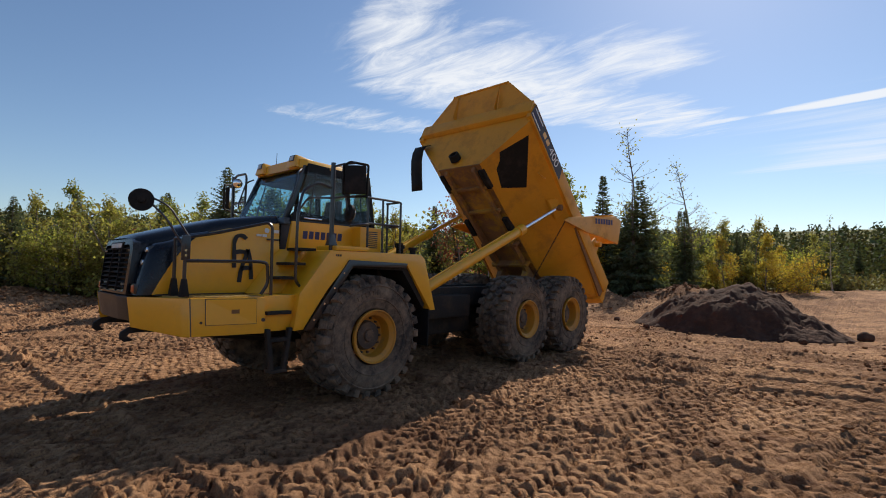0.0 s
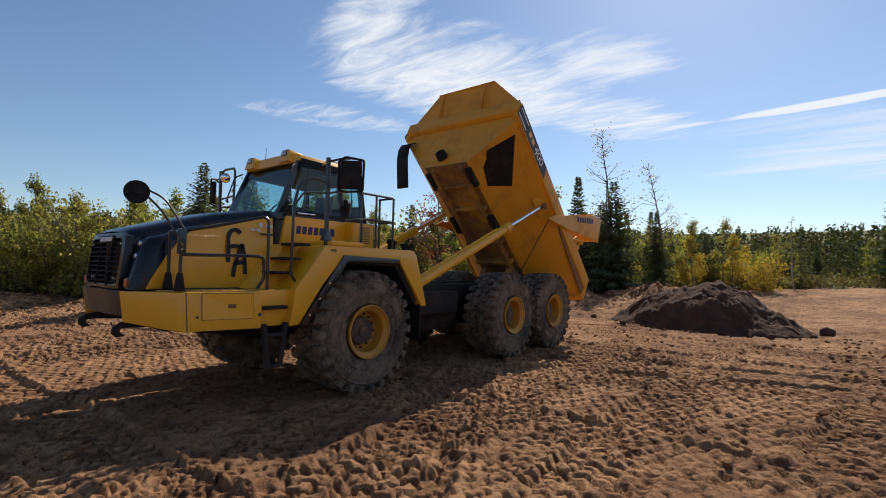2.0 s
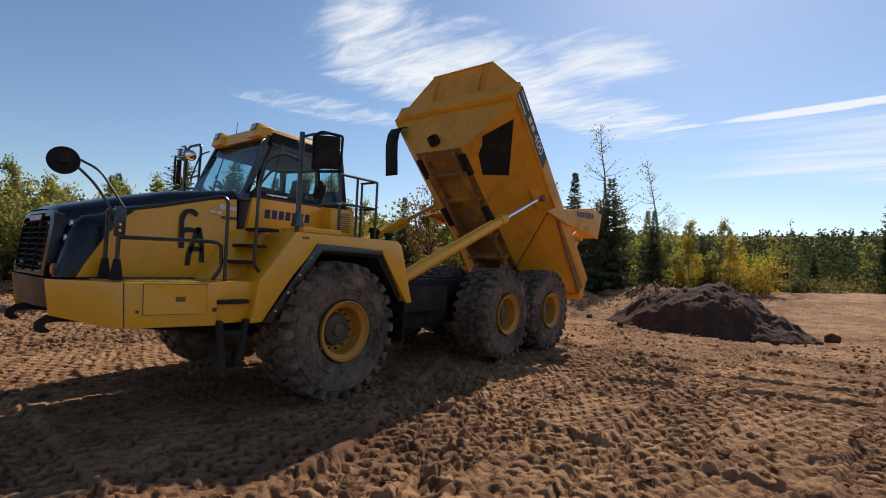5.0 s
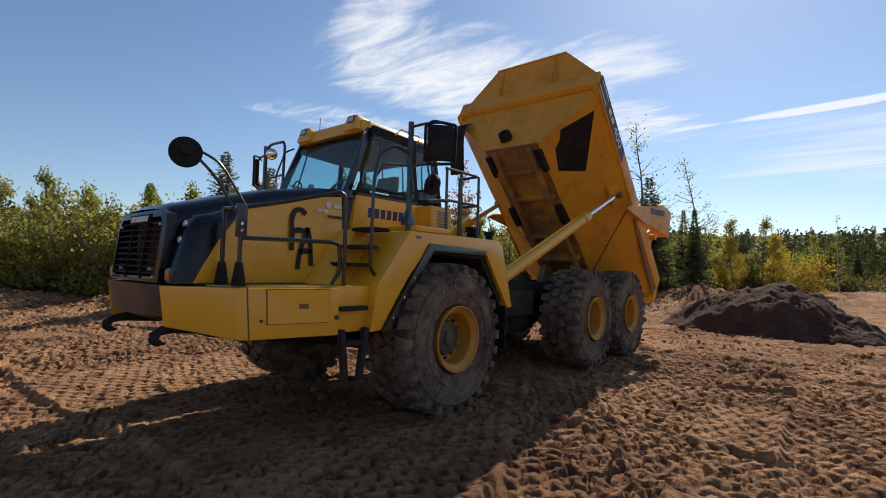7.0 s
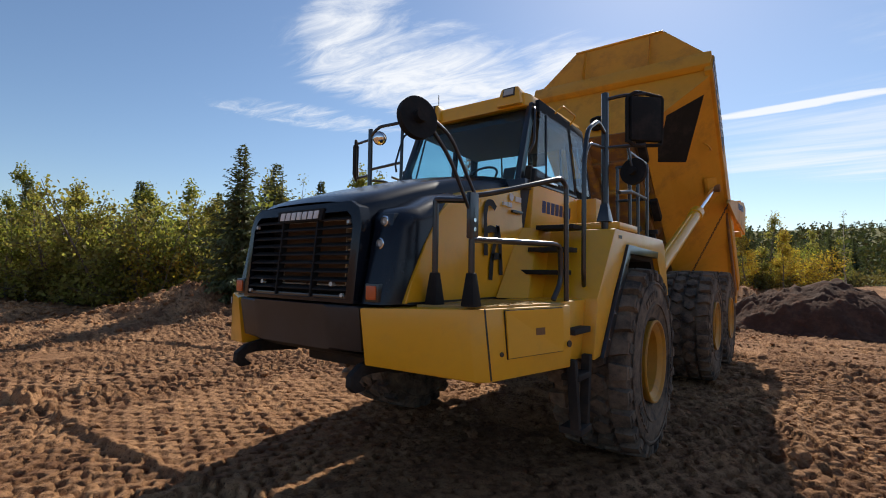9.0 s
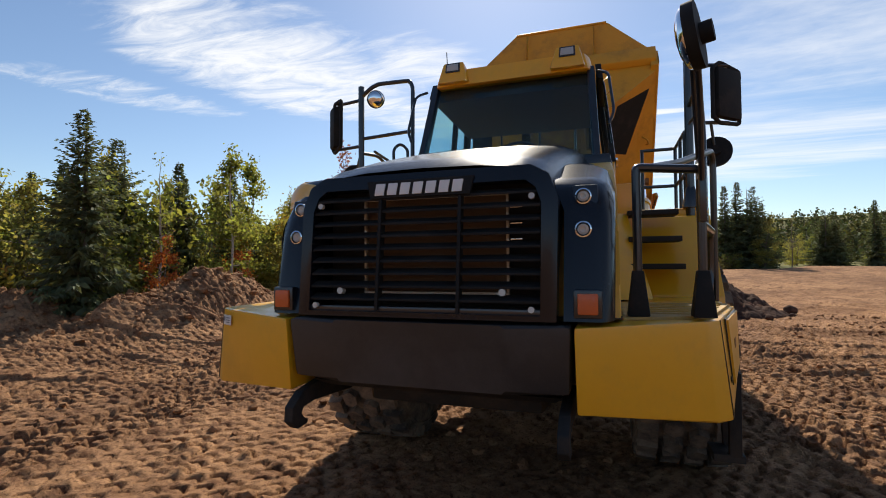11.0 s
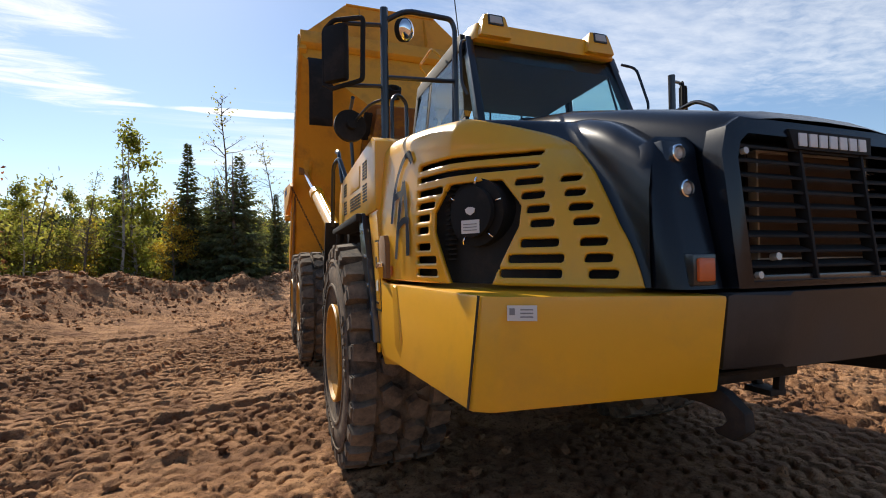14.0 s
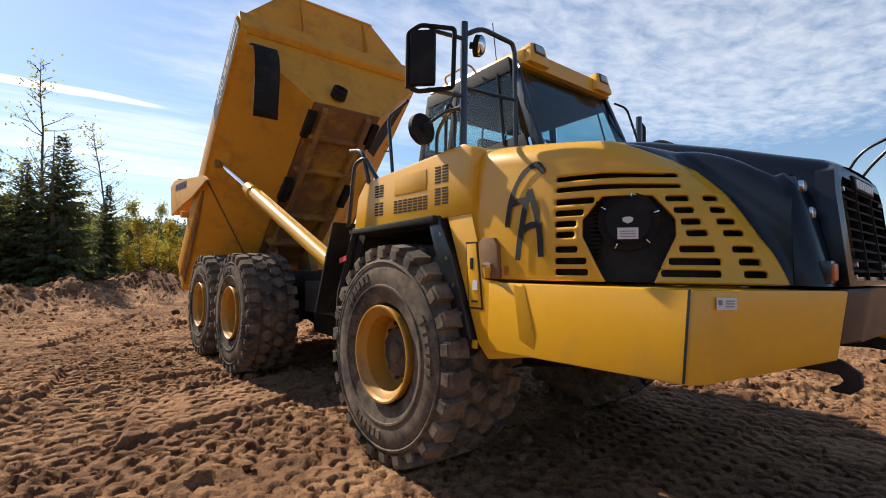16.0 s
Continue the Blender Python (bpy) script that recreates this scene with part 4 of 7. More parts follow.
def spline1(s, ys):
    """Catmull-Rom through the curve's knots."""
    s = np.clip(s, 0, S_END - 1e-6)
    i = np.clip(np.searchsorted(_cs, s, side="right") - 1, 0, len(_cs) - 2)
    t = (s - _cs[i]) / (_cs[i + 1] - _cs[i])
    p0, p1, p2, p3 = ys[np.maximum(i - 1, 0)], ys[i], ys[i + 1], ys[np.minimum(i + 2, len(ys) - 1)]
    return p1 + 0.5 * t * (p2 - p0 + t * (2 * p0 - 5 * p1 + 4 * p2 - p3 + t * (3 * (p1 - p2) + p3 - p0)))
CUT_V = [0.0, 0.19, 0.38, 0.55, 0.66, 0.72, 0.79, 0.89, 1.0, 1.42]
CUT_S = [0.03, 0.10, 0.21, 0.31, 0.43, 0.52, 0.72, 0.95, 1.10, 1.25]


_fv = np.linspace(-0.4, 1.9, 461)


def eased(values, wide=37):
    """Rounds the kinks of a line drawn through a few corners."""
    k = np.ones(wide) / wide
    for _ in range(2):
        values = np.convolve(np.pad(values, wide // 2, mode="edge"), k, "valid")
    return values


EDGE_LINE = eased(np.interp(_fv, [-0.4] + CUT_V + [1.9], [-0.10] + CUT_S + [1.42]), 21)
LEAN_LINE = eased(np.minimum(EDGE_LINE, 0.55))


def cover_point(s, v, depth=0.0):
    """Place on the panel: s metres along it from the front, v metres up from its foot, depth metres inwards."""
    x, y = spline1(s, _cx), spline1(s, _cy)
    e = 0.01
    tx, ty = spline1(s + e, _cx) - spline1(s - e, _cx), spline1(s + e, _cy) - spline1(s - e, _cy)
    ln = np.maximum(np.hypot(tx, ty), 1e-9)
    nxn, nyn = -ty / ln, tx / ln                # towards the inside
    flip = np.where(nxn < 0, -1.0, 1.0)
    nxn, nyn = nxn * flip, nyn * flip
    rise = 0.60 + 0.20 * s / S_END - 0.20 * np.clip(1 - s / 0.5, 0, 1) ** 2     # the panel grows towards the cab
    r = 0.17
    va = np.clip(v, 0, rise)
    arc = np.clip((v - rise) / r, 0, math.pi / 2 * 0.93)
    over = np.clip(v - rise - r * math.pi / 2 * 0.93, 0, None)
    inward = 0.035 * (va / 0.7) ** 2 + r * (1 - np.cos(arc)) + over + depth * np.cos(arc)
    z = 1.553 + va + r * np.sin(arc) + over * 0.11 - depth * np.sin(arc)
    # the front edge keeps its place across and leans back towards the cab as it rises
    edge_s = np.interp(v, _fv, LEAN_LINE)
    lean = (edge_s - CUT_S[0]) * np.clip(1 - np.maximum(s - edge_s, 0) / (0.98 - edge_s), 0, 1)
    dx = spline1(np.maximum(s - lean, 0), _cx) - x
    return np.stack([x + nxn * inward + dx, y + nyn * inward * np.where(arc > 0.0, 0.55, 1.0) + 0.62 * dx, z + 0.16 * dx * np.clip(v, 0, 0.8)], -1)


def rounded_box(s, v, s0, s1, v0, v1, r=0.012, skew=0.0):
    cs, cv = (s0 + s1) / 2, (v0 + v1) / 2
    s = s - skew * (v - cv)
    qx, qy = np.abs(s - cs) - (s1 - s0) / 2 + r, np.abs(v - cv) - (v1 - v0) / 2 + r
    return np.hypot(np.maximum(qx, 0), np.maximum(qy, 0)) + np.minimum(np.maximum(qx, qy), 0) - r


S_O, V_O = 0.83, 0.335     # middle of the opening
OPENING = [(1.095, 0.37), (0.975, 0.505), (0.685, 0.505), (0.57, 0.37), (0.57, 0.27), (0.70, -0.02), (0.945, -0.02), (1.095, 0.27)]


def octagon(s, v):
    d = np.full(np.shape(s), -1e9)
    for (s0, v0), (s1, v1) in zip(OPENING, OPENING[1:] + OPENING[:1]):
        ln = math.hypot(s1 - s0, v1 - v0)
        ns, nv = -(v1 - v0) / ln, (s1 - s0) / ln
        cs, cv = S_O - s0, 0.25 - v0
        k = -1.0 if ns * cs + nv * cv > 0 else 1.0
        d = np.maximum(d, k * (ns * (s - s0) + nv * (v - v0)))
    return d


# rows of slots: foot height, then front, middle and rear spans along the panel
ROWS = [(0.035, 0.125, 0.25, 0.355, 0.655, 1.055, 1.265), (0.102, 0.15, 0.27, 0.35, 0.615, 1.065, 1.265), (0.172, 0.18, 0.295, 0.38, 0.56, 1.12, 1.265), (0.262, 0.225, 0.33, 0.41, 0.52, 1.14, 1.265),
        (0.328, 0.26, 0.36, 0.44, 0.545, 1.13, 1.27), (0.395, 0.30, 0.39, 0.47, 0.58, 1.085, 1.27), (0.465, 0.33, 0.42, 0.49, 0.62, 1.02, 1.27)]
SLOTS = []
for v0, *spans in ROWS:
    for s0, s1 in zip(spans[::2], spans[1::2]):
        SLOTS.append((s0, s1, v0, v0 + 0.04, -0.1 if s1 < 0.45 else 0.0))
SLOTS += [(0.525, 1.27, 0.545, 0.578, 0.0), (0.53, 1.27, 0.612, 0.645, 0.0)]



def cut(s, v):
    """Negative in front of the slanted edge where the dark hood begins."""
    return (s - np.interp(v, _fv, EDGE_LINE)) * 0.8


def holes(s, v):
    d = np.minimum(octagon(s, v), cut(s, v))
    for s0, s1, v0, v1, sk in SLOTS:
        d = np.minimum(d, rounded_box(s, v, s0, s1, v0, v1, 0.014, sk))
    return d


ss, vv = np.arange(0, S_END + 0.001, 0.0125), np.arange(0, 1.42, 0.0125)
SS, VV = np.meshgrid(ss, vv)
D = holes(SS, VV)
e = 0.002
gs, gv = (holes(SS + e, VV) - holes(SS - e, VV)) / (2 * e), (holes(SS, VV + e) - holes(SS, VV - e)) / (2 * e)
gl = np.maximum(np.hypot(gs, gv), 1e-6)
mid_d = holes((SS[:-1, :-1] + SS[1:, 1:]) / 2, (VV[:-1, :-1] + VV[1:, 1:]) / 2)
keep = mid_d > 0
touch = np.zeros_like(D, bool)
for a, b in ((slice(0, -1), slice(0, -1)), (slice(0, -1), slice(1, None)), (slice(1, None), slice(0, -1)), (slice(1, None), slice(1, None))):
    touch[a, b] |= ~keep
usedk = np.zeros_like(D, bool)
for a, b in ((slice(0, -1), slice(0, -1)), (slice(0, -1), slice(1, None)), (slice(1, None), slice(0, -1)), (slice(1, None), slice(1, None))):
    usedk[a, b] |= keep
edge = touch & usedk & (np.abs(D / gl) < 0.016)
SS2, VV2 = np.where(edge, SS - gs / gl ** 2 * D, SS), np.where(edge, VV - gv / gl ** 2 * D, VV)
ids = np.arange(SS.size).reshape(SS.shape)
faces = np.stack([ids[:-1, :-1], ids[1:, :-1], ids[1:, 1:], ids[:-1, 1:]], -1)[keep]
cover_r = raw("engine_cover", cover_point(SS2, VV2).reshape(-1, 3).tolist(), faces.tolist(), YELLOW, truck)
cover_r["label"] = "yellow slotted engine side cover"
sol = cover_r.modifiers.new("thickness", "SOLIDIFY")
sol.thickness, sol.offset = 0.022, -1.0
bm = bmesh.new()
bm.from_mesh(cover_r.data)
bmesh.ops.delete(bm, geom=[v for v in bm.verts if not v.link_faces], context="VERTS")
bm.normal_update()
pick = max(bm.faces, key=lambda f: f.calc_center_median().z * 0 - f.calc_center_median().x)
if pick.normal.x > 0:
    bmesh.ops.reverse_faces(bm, faces=bm.faces)
bm.to_mesh(cover_r.data)
bm.free()
cover_r.data.polygons.foreach_set("use_smooth", [True] * len(cover_r.data.polygons))
# dark sheet added behind the slots, standing for the shade inside the cover
s2, v2 = np.arange(0.02, S_END, 0.05), np.arange(0, 0.76, 0.05)
A, Bv = np.meshgrid(s2, v2)
idb = np.arange(A.size).reshape(A.shape)
raw("shade_backing", cover_point(A, Bv, 0.10).reshape(-1, 3).tolist(), np.stack([idb[:-1, :-1], idb[1:, :-1], idb[1:, 1:], idb[:-1, 1:]], -1).reshape(-1, 4).tolist(), CHASSIS, truck)

# the dark hood flows on in front of the slanted edge
A, Bv = np.meshgrid(np.arange(0, 1.40, 0.03), np.arange(0, 1.36, 0.03))
idb = np.arange(A.size).reshape(A.shape)
kf = (cut(A[:-1, :-1] + 0.015, Bv[:-1, :-1] + 0.015) < 0.035)
fairing = raw("hood_fairing", cover_point(A, Bv, 0.010).reshape(-1, 3).tolist(), np.stack([idb[:-1, :-1], idb[1:, :-1], idb[1:, 1:], idb[:-1, 1:]], -1)[kf].tolist(), NAVY, truck)
bm = bmesh.new()
bm.from_mesh(fairing.data)
bmesh.ops.delete(bm, geom=[v for v in bm.verts if not v.link_faces], context="VERTS")
bm.to_mesh(fairing.data)
bm.free()
fairing.data.polygons.foreach_set("use_smooth", [True] * len(fairing.data.polygons))

# air cleaner in the opening
p0 = Vector(cover_point(np.array(S_O), np.array(V_O + 0.02), 0.10).tolist())
p1 = Vector(cover_point(np.array(S_O), np.array(V_O + 0.02), 0.0).tolist())
axis = (p1 - p0).normalized()
side_ax = axis.cross(Vector((0, 0, 1))).normalized()
cleaner = part("air_cleaner", tube([p0 - axis * 0.05, p0 + axis * 0.06], 0.17, seg=48), FLAP, truck, "round black air cleaner")
part("cleaner_lid", tube([p0 + axis * 0.07, p0 + axis * 0.085, p0 + axis * 0.10], 0.125, 0.0, 48), FLAP, cleaner)
up = Vector((0, 0, 1))


def on_lid(a, b, lift=0.104):
    return p0 + axis * lift + side_ax * a + up * b


def on_label(a, b, lift=0.104):
    return on_lid(a * 1.18, b * 1.05 - 0.028, lift)


part("lid_label", slab([on_label(-0.048, -0.075), on_label(0.048, -0.075), on_label(0.048, -0.012), on_label(-0.048, -0.012)], 0.003), WHITE, cleaner)
part("lid_badge", slab([on_label(-0.026, 0.04), on_label(-0.022, 0.022), on_label(0.0, 0.01), on_label(0.022, 0.022), on_label(0.026, 0.04), on_label(0.012, 0.048), on_label(-0.012, 0.048)], 0.003), WHITE, cleaner)
for k in range(3):
    part("label_line", slab([on_label(-0.036, -0.034 - k * 0.014, 0.1065), on_label(0.036, -0.034 - k * 0.014, 0.1065), on_label(0.036, -0.030 - k * 0.014, 0.1065), on_label(-0.036, -0.030 - k * 0.014, 0.1065)], 0.002), GREY_MARK, cleaner)
for k in range(5):
    a = radians(30 + k * 66)
    q = on_lid(0.152 * math.cos(a), 0.152 * math.sin(a), 0.072)
    part("clip", tube([q - side_ax * 0.02 * math.cos(a) - up * 0.02 * math.sin(a), q + axis * 0.012, q + side_ax * 0.02 * math.cos(a) + up * 0.02 * math.sin(a)], 0.005, 0.01, 6), CHROME, cleaner)
for k in range(16):
    q = cover_point(np.array(S_O + 0.20), np.array(0.12 + k * 0.026), 0.07)
    part("cooler_tube", box(float(q[0]) - 0.02, float(q[0]) + 0.02, float(q[1]) - 0.03, float(q[1]) + 0.03, float(q[2]), float(q[2]) + 0.008, 0.0), CHASSIS, cleaner)

MARK_R = [[(-1.50, 2.24), (-1.44, 2.31), (-1.36, 2.27), (-1.29, 2.18), (-1.25, 2.05), (-1.235, 1.90)], [(-1.24, 2.05), (-1.33, 2.07), (-1.43, 2.08)],
          [(-1.40, 2.14), (-1.36, 1.98), (-1.34, 1.83), (-1.325, 1.68)], [(-1.40, 2.14), (-1.45, 2.0), (-1.485, 1.85), (-1.495, 1.70)], [(-1.33, 1.86), (-1.42, 1.91), (-1.50, 1.90)]]
bm = bmesh.new()
for pts in MARK_R:
    dense = fillet([(0, y, z) for y, z in pts], 0.08) if len(pts) > 2 else [Vector((0, y, z)) for y, z in pts]
    dense = [a.lerp(b, k / 6) for a, b in zip(dense, dense[1:]) if (b - a).length > 1e-5 for k in range(6)] + [dense[-1]]
    rows = []
    for i, p in enumerate(dense):
        t = (dense[min(i + 1, len(dense) - 1)] - dense[max(i - 1, 0)]).normalized()
        w = 0.021 * (0.95 + 0.07 * math.sin(i * 0.12))
        row = []
        for sgn in (-1, 1):
            yy, zz = p.y - sgn * t.z * w, p.z + sgn * t.y * w
            s = float(np.interp(yy, _cy, _cs))
            v = zz - 1.553
            row.append(Vector(cover_point(np.array(s), np.array(v), -0.011).tolist()))
        rows.append(row)
    loft(rows, bm=bm)
part("spray_mark", bm, SPRAY, cover_r, "letters sprayed in black")


def right_sticker(y0, y1, z0, z1, x, mat, name="sticker"):
    return part(name, slab([(x, y0, z0), (x, y1, z0), (x, y1, z1), (x, y0, z1)], 0.003), mat, truck)




def facet_sticker(a0, a1, z0, z1, lift, mat, name="sticker"):
    """On the front face of the right bumper corner, a metres out from its inner edge."""
    def at(a, z):
        return (-0.70 - 0.889 * a - 0.457 * lift, -2.85 + 0.457 * a - 0.889 * lift, z)
    return part(name, slab([at(a0, z0), at(a0, z1), at(a1, z1), at(a1, z0)], 0.002), mat, truck)


facet_sticker(0.70, 0.815, 1.435, 1.495, 0.010, WHITE)
facet_sticker(0.785, 0.806, 1.458, 1.484, 0.013, GREY_MARK, "sticker_mark")
for k in range(3):
    facet_sticker(0.715, 0.765, 1.448 + 0.014 * k, 1.453 + 0.014 * k, 0.013, GREY_MARK, "sticker_mark")
right_sticker(-1.16, -1.12, 1.47, 1.51, -1.585, WHITE)
right_sticker(-1.245, -1.215, 1.58, 1.64, -1.572, AMBER)

# right wing: louvred box over the wheel, lip, and the block with the lock in front of the wheel
wing_r = part("wing", prism_x([(-0.92, 2.02), (-0.92, 2.50), (-0.82, 2.545), (0.60, 2.44), (0.74, 2.30), (0.80, 1.98), (0.72, 1.95)], -1.60, -1.05, 0.025), YELLOW, truck, "yellow louvred wing")


def louvre(y0, y1, z0, z1, rows, cols):
    bm = bmesh.new()
    for r in range(rows):
        for c in range(cols):
            ya, yb = y0 + (y1 - y0) * (c + 0.12) / cols, y0 + (y1 - y0) * (c + 0.88) / cols
            za, zb = z0 + (z1 - z0) * (r + 0.2) / rows, z0 + (z1 - z0) * (r + 0.8) / rows
            box(-1.603, -1.597, ya, yb, za, zb, 0.0, bm)
    part("louvre", bm, FLAP, wing_r)


louvre(-0.66, -0.48, 2.28, 2.42, 6, 2)
louvre(-0.66, -0.48, 2.11, 2.25, 6, 2)
louvre(-0.40, 0.10, 2.09, 2.21, 5, 7)
louvre(0.26, 0.42, 2.26, 2.38, 5, 2)
louvre(0.26, 0.42, 2.09, 2.22, 5, 2)
part("louvre_door", box(-1.606, -1.59, -0.38, 0.08, 2.25, 2.42, 0.006), YELLOW, wing_r)
part("arch_lip", prism_x([(-0.55, 1.97), (-0.55, 2.03), (0.78, 1.985), (0.78, 1.94)], -1.665, -1.05, 0.01), CHASSIS, truck)
part("arch_strip", prism_x([(-0.56, 2.03), (-0.42, 2.03), (-0.55, 1.7), (-0.84, 1.12), (-0.95, 1.12), (-0.74, 1.7)], -1.625, -1.10, 0.008), BLACK, truck)
for t in (0.12, 0.35, 0.6, 0.85):
    part("rivet", disc_on((-1.628, -0.56 - t * 0.33, 1.98 - t * 0.80), (1, 0, 0), 0.016, 0.008, 12), CHROME, truck)
blk = part("wing_foot", prism_x([(-0.62, 2.03), (-0.92, 2.03), (-1.04, 1.53), (-1.40, 1.53), (-1.52, 1.08), (-1.08, 1.0), (-0.98, 1.10)], -1.588, -1.0, 0.02), YELLOW, truck, "yellow wing foot with a small locked door")
part("door_gap", prism_x([(-0.888, 1.337), (-1.036, 1.337), (-0.974, 1.813), (-0.848, 1.813)], -1.5905, -1.585, 0.0), BLACK, blk)
part("door_label", slab([(-1.599, -0.985, 1.47), (-1.599, -0.985, 1.54), (-1.599, -0.935, 1.54), (-1.599, -0.935, 1.47)], 0.002), WHITE, blk)
part("door_pull", box(-1.602, -1.594, -0.985, -0.925, 1.385, 1.40, 0.003), BLACK, blk)
part("lock_door", prism_x([(-0.90, 1.35), (-1.02, 1.35), (-0.96, 1.80), (-0.86, 1.80)], -1.596, -1.585, 0.004), YELLOW, blk)
part("lock", box(-1.60, -1.59, -0.935, -0.905, 1.62, 1.70, 0.003), BLACK, blk)
part("hinge", box(-1.60, -1.58, -0.98, -0.93, 1.06, 1.12, 0.006), YELLOW, blk)
# solid block instead of a hollow; the recess's shade is in its brown colour
recess = part("filler_recess", prism_x([(-1.19, 1.56), (-1.02, 1.56), (-0.985, 1.80), (-1.02, 1.835), (-1.13, 1.835), (-1.17, 1.78)], -1.594, -1.48, 0.006), RUST, truck, "filler recess with its shade painted brown")
part("filler_cap", tube([(-1.58, -1.075, 1.565), (-1.60, -1.085, 1.64)], 0.03, seg=16), YELLOW, recess)
part("cap_top", tube([(-1.60, -1.085, 1.64), (-1.606, -1.088, 1.66)], 0.034, seg=16), CHROME, recess)
part("arch_lining", prism_x([(-0.85, 1.15), (-0.5, 1.95), (0.75, 1.93), (1.05, 1.3), (1.05, 1.5), (0.85, 2.05), (-0.6, 2.06), (-1.0, 1.2)], -1.5, -0.95, 0.0), CHASSIS, truck)
# mud flap behind, with a red tag, and the bracket that carries it
part("flap_arm", tube([(-1.58, 0.78, 2.0), (-1.62, 1.02, 1.35), (-1.60, 1.06, 1.0)], 0.04, 0.1), CHASSIS, truck)
part("mud_flap", prism_x([(1.05, 2.08), (1.09, 2.08), (1.46, 1.12), (1.42, 1.12)], -1.70, -1.02, 0.008), FLAP, truck, "black rubber mud flap")
part("red_tag", slab([(-1.648, 0.99, 1.66), (-1.648, 0.85, 1.69), (-1.648, 0.85, 1.74), (-1.648, 0.99, 1.71)], 0.006), RED_TAG, truck, "fluorescent red tag")

# left wing and steps
part("wing", prism_x([(-0.585, 2.175), (1.22, 2.175), (1.32, 2.10), (1.60, 1.22), (1.46, 1.22), (0.90, 2.02), (-0.26, 2.05), (-0.62, 1.62), (-0.99, 1.08), (-1.14, 1.07), (-1.06, 1.56)], 0.95, 1.605, 0.014), YELLOW, truck, "yellow front wheel wing")
part("arch_strip", prism_x([(-0.27, 2.045), (-0.99, 1.07), (-0.87, 1.07), (-0.20, 1.965), (0.86, 1.94), (0.90, 2.015)], 1.0, 1.632, 0.008), BLACK, truck)
for t in (0.15, 0.4, 0.65, 0.9):
    part("rivet", disc_on((1.634, -0.27 - t * 0.64, 1.98 - t * 0.86), (1, 0, 0), 0.014, 0.008, 12), CHROME, truck)
part("arch_lining", prism_x([(-0.85, 1.15), (-0.2, 1.93), (0.85, 1.90), (1.35, 1.25), (1.4, 1.4), (0.92, 2.0), (-0.25, 2.03), (-1.0, 1.2)], 0.95, 1.55, 0.0), CHASSIS, truck)
part("wing_block", box(1.10, 1.615, -0.50, 0.10, 2.176, 2.245, 0.015), YELLOW, truck)
part("wing_mark", box(1.6055, 1.6075, -0.50, -0.475, 2.09, 2.12, 0.0), BLACK, truck)
for y in (-0.465, -0.43):
    part("wing_mark", box(1.6055, 1.6075, y, y + 0.025, 2.09, 2.12, 0.0), BLACK, truck)
part("mud_flap", prism_x([(1.42, 0.62), (1.45, 0.62), (1.47, 1.25), (1.44, 1.25)], 1.0, 1.60, 0.006), FLAP, truck, "black rubber mud flap")
part("step_well", prism_x([(-1.52, 1.08), (-1.13, 1.08), (-1.05, 1.55), (-1.52, 1.55)], 1.0, 1.50, 0.012), YELLOW, truck)
part("step_tread", box(1.36, 1.585, -1.50, -1.16, 1.30, 1.345, 0.008), CHASSIS, truck)
part("step_back", hexa([(0.90, -1.5, 1.55), (1.12, -1.35, 1.55), (1.12, -0.75, 1.55), (0.90, -0.75, 1.55)], [(0.86, -1.0, 2.18), (0.98, -0.85, 2.18), (0.98, -0.55, 2.18), (0.86, -0.55, 2.18)], 0.01), YELLOW, truck)
for z, y0 in ((1.75, -1.22), (1.95, -1.08), (2.16, -0.92)):
    part("step_tread", box(0.98, 1.34, y0, y0 + 0.26, z, z + 0.04, 0.006), CHASSIS, truck)
for y, k in ((-1.42, -1.6), (-1.25, 2.0)):
    part("step_hanger", hexa([(1.53, y - 0.028, 0.57), (1.60, y - 0.028, 0.57), (1.60, y + 0.028, 0.57), (1.53, y + 0.028, 0.57)], [(1.52, y - 0.03 + 0.04 * k, 1.12), (1.59, y - 0.03 + 0.04 * k, 1.12), (1.59, y + 0.03 + 0.04 * k, 1.12), (1.52, y + 0.03 + 0.04 * k, 1.12)], 0.008), CHASSIS, truck)
part("hanging_step", box(1.44, 1.62, -1.45, -1.22, 0.55, 0.60, 0.01), CHASSIS, truck)
part("hanging_step", box(1.46, 1.60, -1.46, -1.20, 0.95, 1.0, 0.01), CHASSIS, truck)

# cab: pillars and panels, glass between
cab = part("cab", prism_x([(-0.86, 2.16), (-0.80, 2.62), (0.78, 2.62), (0.78, 2.16)], -0.86, 0.90, 0.02), YELLOW, truck, "dusty yellow lower cab")
part("cab_floor", box(-0.84, 0.88, -0.8, 0.76, 1.9, 2.2, 0.02), CHASSIS, cab)
part("door_seam", box(0.899, 0.905, -0.80, 0.27, 2.615, 2.635, 0.0), BLACK, cab)


def cab_x(z, s):
    """Side of the cab leans in with height."""
    return s * (0.90 - 0.10 * (z - 2.62) / 0.9) if s > 0 else s * (0.86 - 0.09 * (z - 2.62) / 0.9)


def post(name, a, b, w, d, mat=BLACK):
    """A pillar between two points, w wide along x and d deep along y."""
    return part(name, hexa([(a[0] - w, a[1] - d, a[2]), (a[0] + w, a[1] - d, a[2]), (a[0] + w, a[1] + d, a[2]), (a[0] - w, a[1] + d, a[2])],
                           [(b[0] - w, b[1] - d, b[2]), (b[0] + w, b[1] - d, b[2]), (b[0] + w, b[1] + d, b[2]), (b[0] - w, b[1] + d, b[2])], 0.012), mat, cab)


